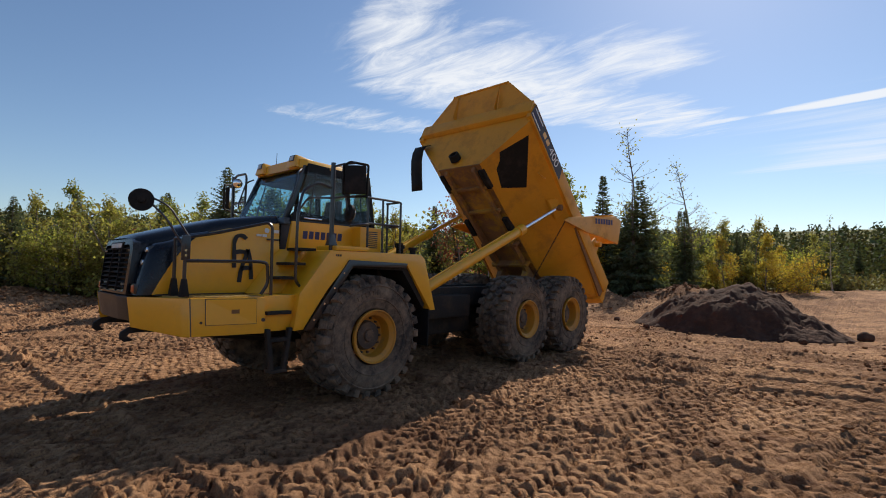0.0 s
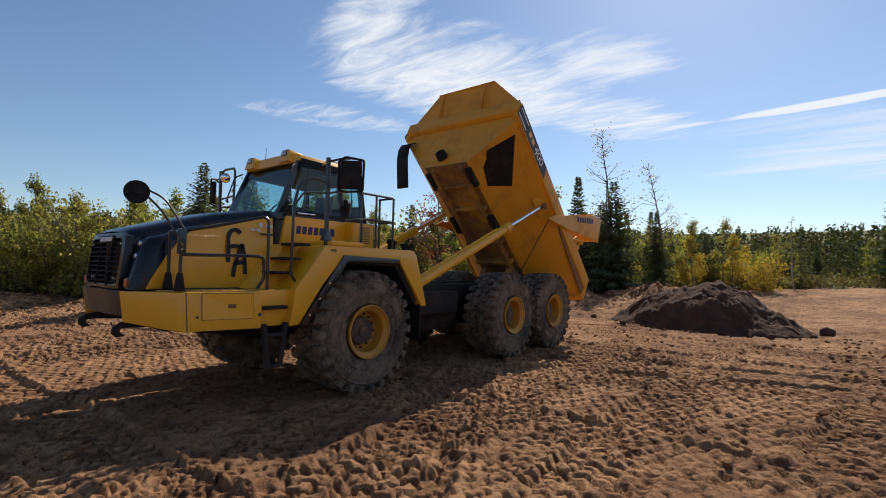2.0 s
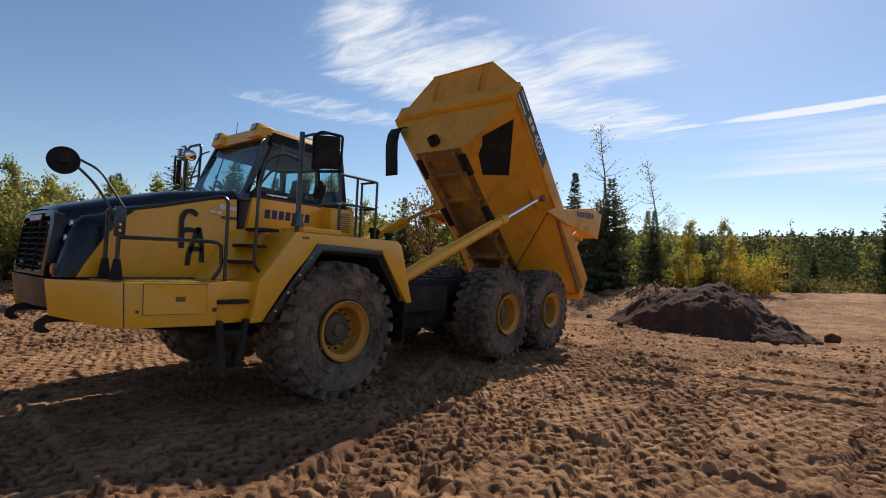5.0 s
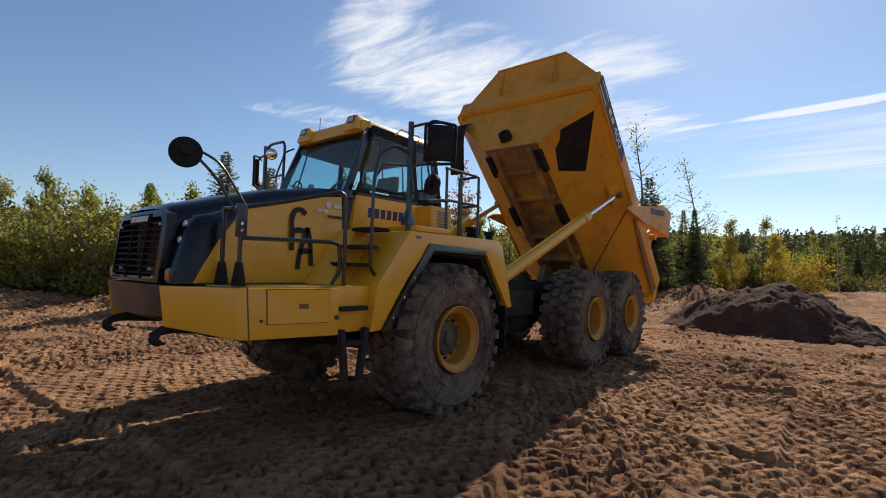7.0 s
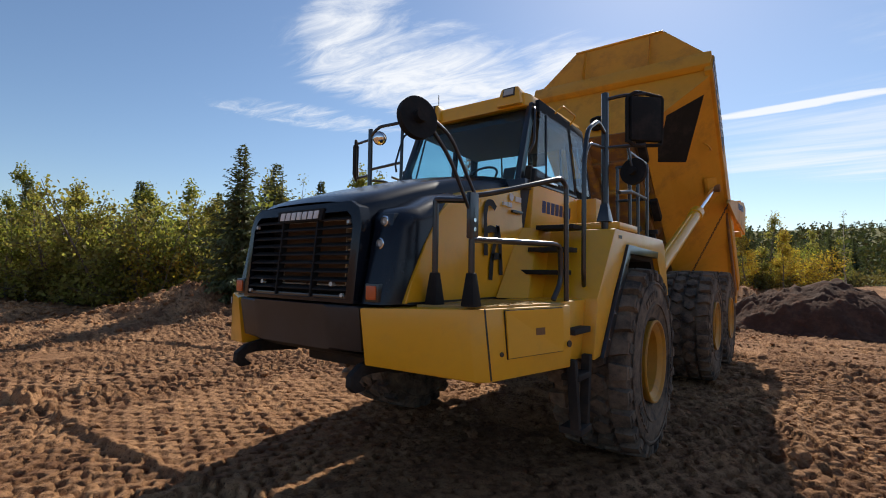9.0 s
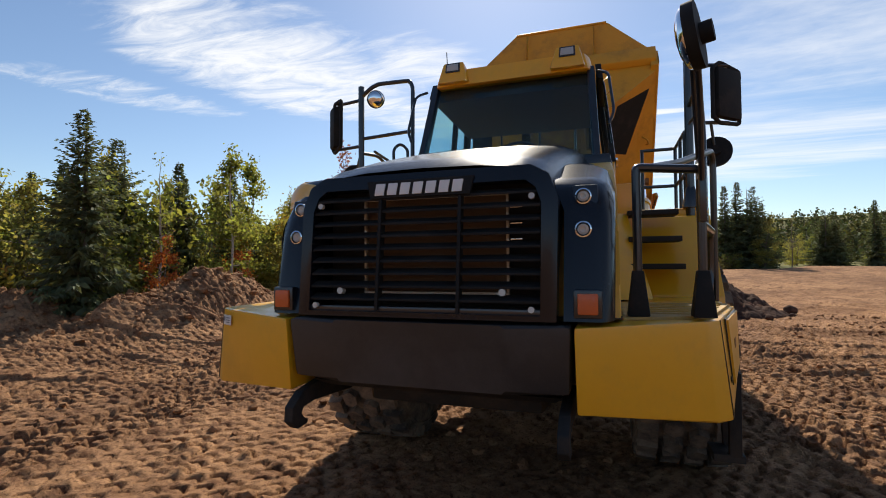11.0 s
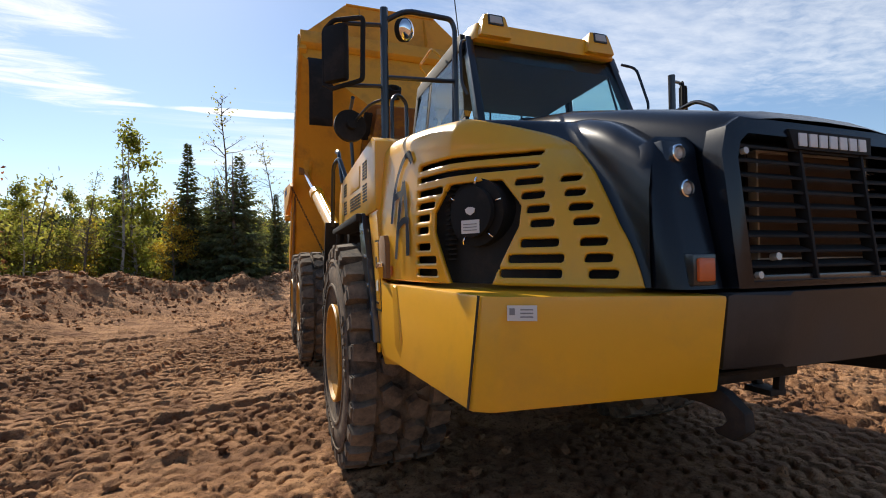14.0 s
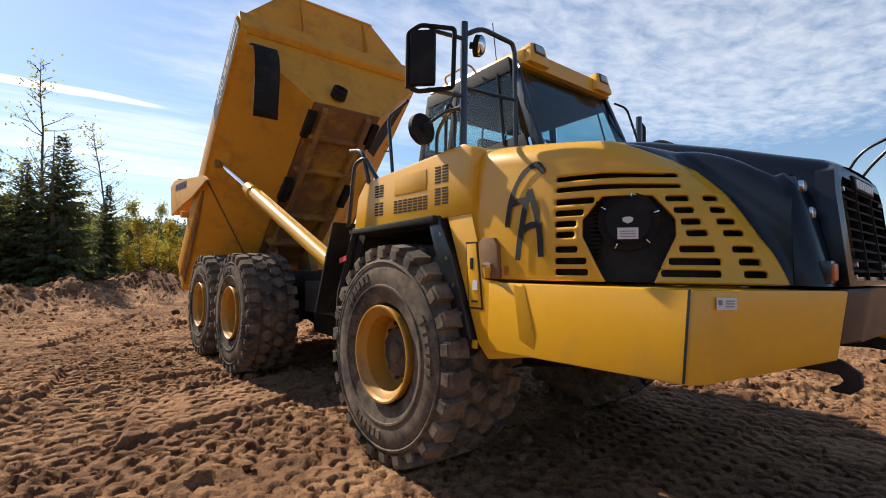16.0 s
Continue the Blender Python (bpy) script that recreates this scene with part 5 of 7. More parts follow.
for s in (-1, 1):
    xb, xt = cab_x(2.6, s), cab_x(3.52, s)
    post("front_pillar", (s * 0.765, -0.88, 2.56), (s * 0.715, -0.49, 3.52), 0.032, 0.045)
    post("middle_pillar", (xb - s * 0.025, 0.26, 2.6), (xt - s * 0.025, 0.24, 3.50), 0.025, 0.035, FLAP)
    post("rear_pillar", (xb - s * 0.035, 0.74, 2.6), (xt - s * 0.035, 0.68, 3.50), 0.035, 0.045, FLAP)
    # dark door skin under the window, window line and roof rail
    part("door_skin", hexa([(xb - s * 0.03, -0.82, 2.61), (xb + s * 0.004, -0.82, 2.61), (xb + s * 0.004, 0.30, 2.61), (xb - s * 0.03, 0.30, 2.61)][::s],
                           [(cab_x(2.80, s) - s * 0.03, -0.74, 2.78), (cab_x(2.80, s) + s * 0.004, -0.74, 2.78), (cab_x(2.80, s) + s * 0.004, 0.30, 2.68), (cab_x(2.80, s) - s * 0.03, 0.30, 2.68)][::s], 0.004), FLAP, cab)
    part("roof_rail", hexa([(cab_x(3.38, s) - s * 0.04, -0.53, 3.40), (cab_x(3.38, s) + s * 0.004, -0.53, 3.40), (cab_x(3.38, s) + s * 0.004, 0.70, 3.36), (cab_x(3.38, s) - s * 0.04, 0.70, 3.36)][::s],
                           [(xt - s * 0.05, -0.48, 3.55), (xt, -0.48, 3.55), (xt, 0.70, 3.50), (xt - s * 0.05, 0.70, 3.50)][::s], 0.006), FLAP, cab)
    for nm, y0, y1, yt0, yt1 in (("door_glass", -0.74, 0.22, -0.50, 0.20), ("rear_side_glass", 0.30, 0.70, 0.28, 0.65)):
        g = part(nm, slab([(cab_x(2.70, s), y0, 2.70), (cab_x(2.70, s), y1, 2.68), (cab_x(3.42, s), yt1, 3.40), (cab_x(3.42, s), yt0, 3.42)], 0.006), GLASS, cab)
        g.visible_shadow = False
    part("window_bar", tube([(cab_x(2.7, s) + s * 0.005, -0.52, 2.72), (cab_x(3.4, s) + s * 0.005, -0.36, 3.42)], 0.011, seg=8), BLACK, cab)
part("door_handle", box(0.895, 0.925, -0.62, -0.30, 2.655, 2.68, 0.006), CHROME, cab)
g = part("windscreen", slab([(-0.745, -0.91, 2.64), (0.745, -0.91, 2.64), (0.695, -0.52, 3.48), (-0.695, -0.52, 3.48)], 0.006), GLASS, cab)
g.visible_shadow = False
g = part("rear_glass", slab([(0.80, 0.765, 2.70), (-0.77, 0.765, 2.70), (-0.70, 0.70, 3.40), (0.72, 0.70, 3.40)], 0.006), GLASS, cab)
g.visible_shadow = False
part("screen_sill", hexa([(-0.84, -0.93, 2.56), (0.88, -0.93, 2.56), (0.88, -0.80, 2.56), (-0.84, -0.80, 2.56)], [(-0.82, -0.91, 2.66), (0.86, -0.91, 2.66), (0.86, -0.80, 2.66), (-0.82, -0.80, 2.66)], 0.01), BLACK, cab)
part("headliner", hexa([(-0.74, -0.50, 3.36), (0.76, -0.50, 3.36), (0.76, 0.70, 3.30), (-0.74, 0.70, 3.30)], [(-0.70, -0.46, 3.50), (0.72, -0.46, 3.50), (0.72, 0.70, 3.49), (-0.70, 0.70, 3.49)], 0.02), SEAT, cab)
part("rear_trim", box(-0.80, 0.84, 0.70, 0.74, 2.6, 2.92, 0.01), SEAT, cab)
for s in (-1, 1):
    # cheek between the front pillar and the door
    x0, x1 = s * 0.765, cab_x(2.62, s)
    part("cheek", hexa([(x0, -0.92, 2.17), (x1, -0.78, 2.17), (x1 - s * 0.05, -0.70, 2.17), (x0 - s * 0.05, -0.84, 2.17)][::s], [(x0, -0.90, 2.66), (x1, -0.76, 2.66), (x1 - s * 0.05, -0.70, 2.66), (x0 - s * 0.05, -0.84, 2.66)][::s], 0.008), DECAL, cab)
# roof with two lamp housings at its front corners
roof_pts = [(-0.72, -0.50), (-0.69, -0.60), (-0.40, -0.60), (0.0, -0.60), (0.43, -0.60), (0.70, -0.60), (0.74, -0.50), (0.79, 0.72), (-0.76, 0.72)]
roof = part("roof", hexa([(x, y, 3.475 + 0.055 * (y > 0)) for x, y in roof_pts], [(x * 0.95, y + 0.03 if y < 0 else y, 3.63 - 0.05 * (y > 0)) for x, y in roof_pts], 0.035), YELLOW, cab, "yellow cab roof")
for x in (-0.515, 0.525):
    h = part("lamp_housing", hexa([(x - 0.15, -0.655, 3.49), (x + 0.15, -0.655, 3.49), (x + 0.17, -0.35, 3.50), (x - 0.17, -0.35, 3.50)], [(x - 0.10, -0.615, 3.695), (x + 0.10, -0.615, 3.695), (x + 0.09, -0.25, 3.64), (x - 0.09, -0.25, 3.64)], 0.03), YELLOW, roof)
    part("roof_lamp", hexa([(x - 0.058, -0.652, 3.60), (x + 0.058, -0.652, 3.60), (x + 0.058, -0.60, 3.60), (x - 0.058, -0.60, 3.60)], [(x - 0.054, -0.632, 3.67), (x + 0.054, -0.632, 3.67), (x + 0.054, -0.58, 3.67), (x - 0.054, -0.58, 3.67)], 0.006), LENS, roof, "square clear work lamp")
    part("lamp_rim", hexa([(x - 0.070, -0.648, 3.588), (x + 0.070, -0.648, 3.588), (x + 0.070, -0.60, 3.588), (x - 0.070, -0.60, 3.588)], [(x - 0.066, -0.627, 3.682), (x + 0.066, -0.627, 3.682), (x + 0.066, -0.58, 3.682), (x - 0.066, -0.58, 3.682)], 0.006), BLACK, roof)
part("roof_hatch", box(-0.2, 0.25, -0.1, 0.4, 3.585, 3.635, 0.015), BLACK, roof)
part("aerial", tube([(-0.68, -0.25, 3.58), (-0.71, -0.22, 3.98)], 0.005, seg=6), BLACK, roof)
for s in (-1, 1):
    part("grab_bar", tube([(s * 0.80, -0.10, 3.50), (s * 0.88, -0.08, 3.58), (s * 0.88, 0.3, 3.56), (s * 0.80, 0.32, 3.48)], 0.010, 0.05, 8), YELLOW, roof)
    part("front_grab", tube([(s * 0.78, -0.60, 3.44), (s * 0.86, -0.70, 3.38), (s * 0.90, -0.80, 3.02), (s * 0.86, -0.82, 2.92)], 0.012, 0.06, 8), BLACK, cab)
# name shape on the cab side and the little louvre
bm = bmesh.new()
for k in range(7):
    y = -0.62 + k * 0.105
    prism_x([(y, 2.355), (y + 0.078, 2.355), (y + 0.086, 2.475), (y + 0.008, 2.475)], 0.900, 0.9035, 0.0, bm)
part("name_mark", bm, BLUE_MARK, cab)
part("side_box", box(0.80, 1.12, 0.30, 0.74, 2.18, 2.60, 0.02), YELLOW, cab)
bm = bmesh.new()
for k in range(9):
    box(1.119, 1.1225, 0.42, 0.66, 2.26 + k * 0.032, 2.276 + k * 0.032, 0.0, bm)
part("louvre", bm, BLACK, cab)
# inside: seat, wheel, console, rear bars
seat = part("seat", box(-0.20, 0.26, 0.02, 0.48, 2.45, 2.62, 0.05), SEAT, cab)
part("seat_back", hexa([(-0.2, 0.40, 2.60), (0.26, 0.40, 2.60), (0.26, 0.52, 2.60), (-0.2, 0.52, 2.60)], [(-0.17, 0.48, 3.12), (0.23, 0.48, 3.12), (0.23, 0.58, 3.12), (-0.17, 0.58, 3.12)], 0.04), SEAT, cab)
part("steering_column", tube([(0.03, -0.62, 2.5), (0.03, -0.38, 2.82)], 0.03), SEAT, cab)
bm = bmesh.new()
ring = [Vector((0.03 + 0.20 * math.cos(a), -0.38 + 0.13 * math.sin(a), 2.83 + 0.14 * math.sin(a))) for a in (2 * math.pi * k / 24 for k in range(25))]
tube(ring, 0.014, 0.0, 8, bm)
part("steering_wheel", bm, SEAT, cab)
part("console", box(-0.74, 0.76, -0.80, -0.48, 2.5, 2.70, 0.05), SEAT, cab)
for x in (-0.35, 0.1, 0.5):
    part("rear_guard_bar", tube([(x, 0.80, 2.70), (x, 0.74, 3.40)], 0.012), BLACK, cab)


# mirrors and rails
def rail(points, r=0.02, corner=0.09, name="handrail"):
    return part(name, tube(points, r, corner), BLACK, truck)


# two deck posts with flared feet; the front mirror's stay on the outer one
for x, y, top in ((0.97, -2.42, 2.25), (1.25, -2.40, 2.18)):
    part("post_foot", hexa([(x - 0.05, y - 0.05, 1.545), (x + 0.05, y - 0.05, 1.545), (x + 0.05, y + 0.05, 1.545), (x - 0.05, y + 0.05, 1.545)],
                           [(x - 0.026, y - 0.026, 1.76), (x + 0.026, y - 0.026, 1.76), (x + 0.026, y + 0.026, 1.76), (x - 0.026, y + 0.026, 1.76)], 0.008), FLAP, truck)
    bend = [(1.0, -2.415, top), (1.24, -2.40, top - 0.02)] if x < 1.2 else []
    rail([(x, y, 1.70), (x, y, top)] + bend, 0.021, 0.07, name="rail_post")
part("stay_plate", box(1.235, 1.268, -2.445, -2.345, 1.98, 2.28, 0.01), BLACK, truck)
for z in (2.04, 2.10):
    part("stay_bolt", disc_on((1.27, -2.40, z), (1, 0, 0), 0.014, 0.01, 10), CHROME, truck)
rail([(1.25, -2.42, 2.15), (1.22, -2.62, 2.48), (1.18, -2.80, 2.66)], 0.013, 0.1, "mirror_stay")
rail([(1.25, -2.36, 2.26), (1.20, -2.58, 2.62), (1.17, -2.76, 2.70)], 0.012, 0.1, "mirror_stay")


def round_mirror(c, n, r, stay_to=None):
    c, n = Vector(c), Vector(n).normalized()
    m = part("mirror", tube([c - n * 0.03, c - n * 0.015, c + n * 0.012], r, 0.0, 36), FLAP, truck, "round black mirror shell")
    part("mirror_boss", tube([c - n * 0.075, c - n * 0.02], r * 0.32, seg=16), FLAP, m)
    bm = bmesh.new()
    z = n
    a = z.orthogonal().normalized()
    b = z.cross(a)
    rows = []
    for k in range(6):
        rr, lift = r * 0.94 * math.sin(k / 5 * math.pi / 2), 0.014 + 0.04 * math.cos(k / 5 * math.pi / 2)
        rows.append([c + z * lift + (a * math.cos(w) + b * math.sin(w)) * max(rr, 0.001) for w in (2 * math.pi * j / 28 for j in range(28))])
    loft(rows, closed=True, bm=bm)
    part("mirror_glass", bm, MIRROR, m)
    return m


round_mirror((1.156, -2.86, 2.66), (-0.93, 0.30, -0.12), 0.128)
rail([(1.25, -2.40, 1.975), (1.44, -1.56, 1.985), (1.45, -1.46, 1.97), (1.45, -1.44, 1.70), (1.42, -1.52, 1.56)], 0.021, 0.08)
rail([(0.97, -2.42, 2.24), (1.20, -2.0, 2.34), (1.46, -1.47, 2.50), (1.48, -1.42, 2.45), (1.48, -1.41, 1.55)], 0.02, 0.08)
# tall post beside the cab on each side, with mirrors
rail([(1.48, -0.50, 2.17), (1.48, -0.50, 3.46)], 0.034, name="mirror_post")
part("post_foot", hexa([(1.42, -0.57, 2.245), (1.54, -0.57, 2.245), (1.54, -0.43, 2.245), (1.42, -0.43, 2.245)], [(1.45, -0.53, 2.42), (1.51, -0.53, 2.42), (1.51, -0.47, 2.42), (1.45, -0.47, 2.42)], 0.008), BLACK, truck)


def box_mirror(c, turn, s):
    wide = 0.155 if s > 0 else 0.04
    m = new("mirror", data_of(box(-0.155, wide, -0.045, 0.03, -0.21, 0.21, 0.03), "mirror", FLAP))
    m.parent = truck
    m["label"] = "large black mirror housing"
    m.matrix_local = pose(*c, 0, 0, turn)
    part("mirror_glass", box(-0.135, wide - 0.02, 0.028, 0.036, -0.19, 0.19, 0.006), MIRROR, m)
    part("mirror_frame", tube([(-0.175, 0.0, -0.20), (-0.10, 0.0, -0.25), (0.17, 0.0, -0.23), (0.18, 0.0, 0.22), (-0.08, 0.0, 0.26), (-0.175, 0.0, 0.20), (-0.175, 0.0, -0.22)], 0.018, 0.03, 8), FLAP, m)
    return m


box_mirror((1.79, -0.33, 3.20), 46, 1)
rail([(1.48, -0.50, 3.40), (1.64, -0.44, 3.43), (1.80, -0.34, 3.44)], 0.016, 0.06, "mirror_stay")
rail([(1.48, -0.50, 2.94), (1.64, -0.44, 2.95), (1.80, -0.34, 2.96)], 0.016, 0.06, "mirror_stay")
rail([(1.48, -0.50, 2.94), (1.48, -0.9, 2.90), (1.46, -1.02, 2.72)], 0.014, 0.06)
round_mirror((1.70, -0.34, 2.72), (0.15, 0.95, -0.1), 0.125)
rail([(1.66, -0.40, 2.95), (1.69, -0.37, 2.74)], 0.012, name="mirror_stay")
rail([(1.48, -0.50, 3.08), (1.50, -0.76, 3.13), (1.49, -0.98, 3.00), (1.49, -1.06, 2.70), (1.49, -1.07, 1.74), (1.46, -0.98, 1.66)], 0.02, 0.08)
# caged landing behind the left post
for x, y in ((1.53, 0.12), (1.53, 0.42), (1.53, 0.80), (1.2, 0.80)):
    rail([(x, y, 2.17), (x, y, 3.02)], 0.018, name="rail_post")
for z in (3.02, 2.62):
    rail([(1.53, 0.10, z), (1.53, 0.80, z), (1.18, 0.80, z)], 0.018, 0.07)
rail([(1.52, -0.2, 2.56), (1.56, 0.05, 2.60), (1.54, 0.12, 2.60)], 0.02, 0.05)
for x, y, h in ((1.35, 0.98, 0.16), (1.18, 1.10, 0.20), (1.50, 1.12, 0.12)):
    part("breather", lathe([(2.17, 0.0), (2.17, 0.05), (2.17 + h * 0.6, 0.05), (2.17 + h * 0.62, 0.075), (2.17 + h, 0.07), (2.17 + h, 0.0)], 20, "Z", (x, y, 0)), FLAP, truck)
part("rear_deck", box(-1.0, 0.95, 0.80, 1.28, 1.5, 2.15, 0.04), CHASSIS, truck)
part("deck_box", box(-0.9, 0.2, 0.85, 1.2, 2.15, 2.62, 0.04), CHASSIS, truck)
# right side
rail([(-1.46, -0.66, 2.50), (-1.46, -0.66, 3.56)], 0.03, name="mirror_post")
box_mirror((-1.76, -0.62, 3.20), -46, -1)
for z in (3.43, 2.97):
    rail([(-1.46, -0.66, z), (-1.60, -0.63, z), (-1.76, -0.60, z)], 0.016, 0.05, "mirror_stay")
rail([(-1.46, -0.66, 3.46), (-1.30, -0.68, 3.56), (-0.93, -0.68, 3.55), (-0.90, -0.68, 3.48), (-0.90, -0.70, 2.62)], 0.02, 0.08)
rail([(-1.46, -0.66, 3.04), (-0.90, -0.69, 3.06)], 0.017)
rail([(-1.46, -0.66, 2.90), (-1.40, -0.4, 2.92), (-1.36, -0.2, 2.80), (-1.36, -0.2, 2.45)], 0.016, 0.08)
rail([(-1.30, -0.25, 2.45), (-1.30, -0.25, 3.02), (-1.24, -0.22, 3.08), (-1.16, -0.20, 3.02), (-1.16, -0.20, 2.45)], 0.016, 0.05)
rail([(-1.66, -0.40, 2.74), (-1.55, -0.55, 2.86), (-1.46, -0.66, 2.88)], 0.012, 0.05, "mirror_stay")
round_mirror((-1.68, -0.40, 2.72), (-0.12, 0.96, -0.1), 0.125)
round_mirror((-1.30, -0.66, 3.42), (0.55, -0.80, -0.2), 0.085)
rail([(-1.60, 0.52, 2.42), (-1.62, 0.62, 2.75), (-1.60, 0.90, 2.80)], 0.02, 0.1)
rail([(-1.66, 0.80, 2.02), (-1.66, 0.70, 2.62), (-1.62, 0.58, 2.68), (-1.58, 0.40, 2.44)], 0.02, 0.1)
rail([(-1.55, 0.2, 2.48), (-1.57, 0.25, 3.0), (-1.60, -0.1, 3.05)], 0.016, 0.08)

# dump body: built lying flat, then tipped about its hinge (y forward is negative)
TIP = 46.0
HINGE = (0, 6.26, 1.5)


def B(x, u, w):
    return (x, -u, w)


body = part("dump_body", slab([B(-0.62, 3.62, 0.36), B(-0.62, 0.0, 0.50), B(0.62, 0.0, 0.50), B(0.62, 3.62, 0.36)], 0.03), RUST, truck, "raised yellow dump body with a worn rusty underside")
body.matrix_local = pose(*HINGE, -TIP, 0, 0)
for s in (-1, 1):
    def o(pts):
        return pts if s > 0 else [(-x, y, z) for x, y, z in pts][::-1]
    part("slope_panel", slab(o([B(0.62, 3.62, 0.36), B(0.62, 0.0, 0.50), B(1.66, 0.15, 1.28), B(1.66, 3.96, 1.28)]), 0.03), BODY_YELLOW, body)
    part("rear_panel", slab(o([B(0.62, 0.0, 0.50), B(0.95, -1.45, 1.0), B(1.62, -1.45, 1.12), B(1.66, 0.15, 1.28)]), 0.03), BODY_YELLOW, body)
    part("rear_upright", slab(o([B(1.66, 0.15, 1.28), B(1.62, -1.45, 1.12), B(1.66, -1.40, 1.66), B(1.66, 0.15, 1.66)]), 0.03), BODY_YELLOW, body)
    part("side_rail", hexa(o([B(1.60, 4.06, 1.30), B(1.735, 4.06, 1.30), B(1.735, -1.40, 1.30), B(1.60, -1.40, 1.30)]), o([B(1.60, 4.16, 1.68), B(1.735, 4.16, 1.68), B(1.735, -1.42, 1.68), B(1.60, -1.42, 1.68)]), 0.02), BODY_YELLOW, body)
    part("tail_lip", hexa(o([B(1.0, -1.40, 0.96), B(1.69, -1.40, 1.06), B(1.69, -1.62, 1.10), B(1.0, -1.62, 1.0)]), o([B(1.0, -1.36, 1.04), B(1.70, -1.36, 1.68), B(1.70, -1.46, 1.68), B(1.0, -1.66, 1.08)]), 0.015), BODY_YELLOW, body)
    part("wear_strip", hexa(o([B(1.66, 0.9, 1.25), B(1.70, 0.9, 1.25), B(1.70, -1.35, 1.08), B(1.66, -1.35, 1.08)]), o([B(1.66, 0.9, 1.31), B(1.70, 0.9, 1.31), B(1.70, -1.35, 1.30), B(1.66, -1.35, 1.30)]), 0.006), RUST, body)
    # dark rubber patch on the slope
    k = 0.92 / 1.04

    def sl(x, u):
        return B(x, u, 0.36 + (x - 0.62) * k * 0.985 - 0.012 + 0.14 * (3.62 - u) / 3.62 * (1.66 - x) / 1.04)
    patch = [(1.57, 3.68), (1.17, 2.53), (0.65, 2.90), (0.80, 3.40), (0.66, 3.62)]
    part("patch", slab(o([sl(x, u) for x, u in patch]), -0.014), FLAP, body, "arrow-shaped black rubber patch")
    # decal on the rail with stripes and number
    dec = part("decal", slab(o([B(1.7365, 4.10, 1.34), B(1.7365, 2.30, 1.34), B(1.7365, 2.42, 1.66), B(1.7365, 4.14, 1.66)]), 0.003), DECAL, body)
    for j in range(3):
        part("stripe", slab(o([B(1.7405, 4.08, 1.38 + j * 0.09), B(1.7405, 3.62, 1.38 + j * 0.09), B(1.7405, 3.62, 1.42 + j * 0.09), B(1.7405, 4.08, 1.42 + j * 0.09)]), 0.002), BLUE_MARK if j % 2 else WHITE, dec)
    for j in range(2):
        part("model_mark", slab(o([B(1.7405, 3.50 - j * 0.19, 1.44), B(1.7405, 3.36 - j * 0.19, 1.44), B(1.7405, 3.36 - j * 0.19, 1.57), B(1.7405, 3.50 - j * 0.19, 1.57)]), 0.002), YELLOW, dec)
    cu = bpy.data.curves.new("number", "FONT")
    cu.body, cu.size, cu.extrude, cu.align_x = "400", 0.33, 0.002, "CENTER"
    tob = new("number", cu)
    me = bpy.data.meshes.new_from_object(tob)
    bpy.data.objects.remove(tob)
    me.materials.clear()
    me.materials.append(WHITE)
    num_ob = new("number", me)
    num_ob.parent = dec
    num_ob.matrix_local = pose(s * 1.741, -2.84, 1.40, 90, 0, 90 * s)
    # ram: pin on the body
    part("ram_pin", tube([B(s * 1.40, 1.64, 1.16), B(s * 1.64, 1.64, 1.16)], 0.075, seg=20), RUST, body)
    part("ram_bracket", hexa(o([B(1.40, 2.0, 1.0), B(1.46, 2.0, 1.02), B(1.46, 1.4, 1.02), B(1.40, 1.4, 1.0)]), o([B(1.48, 1.82, 1.28), B(1.66, 1.82, 1.28), B(1.66, 1.46, 1.28), B(1.48, 1.46, 1.28)]), 0.01), BODY_YELLOW, body)
    # rest pads and rails under the floor
    for u in (3.25, 1.85):
        part("rest_pad", hexa([B(s * 0.60 - 0.07, u + 0.22, 0.27), B(s * 0.60 + 0.07, u + 0.22, 0.27), B(s * 0.60 + 0.07, u - 0.30, 0.29), B(s * 0.60 - 0.07, u - 0.30, 0.29)], [B(s * 0.60 - 0.07, u + 0.22, 0.37), B(s * 0.60 + 0.07, u + 0.22, 0.37), B(s * 0.60 + 0.07, u - 0.30, 0.44), B(s * 0.60 - 0.07, u - 0.30, 0.44)], 0.01), FLAP, body)
    part("floor_beam", hexa([B(s * 0.42 - 0.05, 3.5, 0.25), B(s * 0.42 + 0.05, 3.5, 0.25), B(s * 0.42 + 0.05, -0.2, 0.30), B(s * 0.42 - 0.05, -0.2, 0.30)], [B(s * 0.42 - 0.05, 3.6, 0.38), B(s * 0.42 + 0.05, 3.6, 0.38), B(s * 0.42 + 0.05, -0.2, 0.52), B(s * 0.42 - 0.05, -0.2, 0.52)], 0.01), RUST, body)
    part("hinge_lug", hexa([B(s * 0.40 - 0.08, 0.35, 0.45), B(s * 0.40 + 0.08, 0.35, 0.45), B(s * 0.40 + 0.08, -0.35, 0.5), B(s * 0.40 - 0.08, -0.35, 0.5)], [B(s * 0.40 - 0.08, 0.15, -0.10), B(s * 0.40 + 0.08, 0.15, -0.10), B(s * 0.40 + 0.08, -0.15, -0.10), B(s * 0.40 - 0.08, -0.15, -0.10)], 0.015), RUST, body)
    # tailgate arm, pulled open by its chain
    arm_uw = [(1.52, 0.80), (0.55, 1.52), (-0.05, 2.05), (-0.80, 2.66), (-0.93, 2.74), (-0.60, 3.38), (-0.20, 3.10), (0.30, 2.45), (1.40, 1.08)]
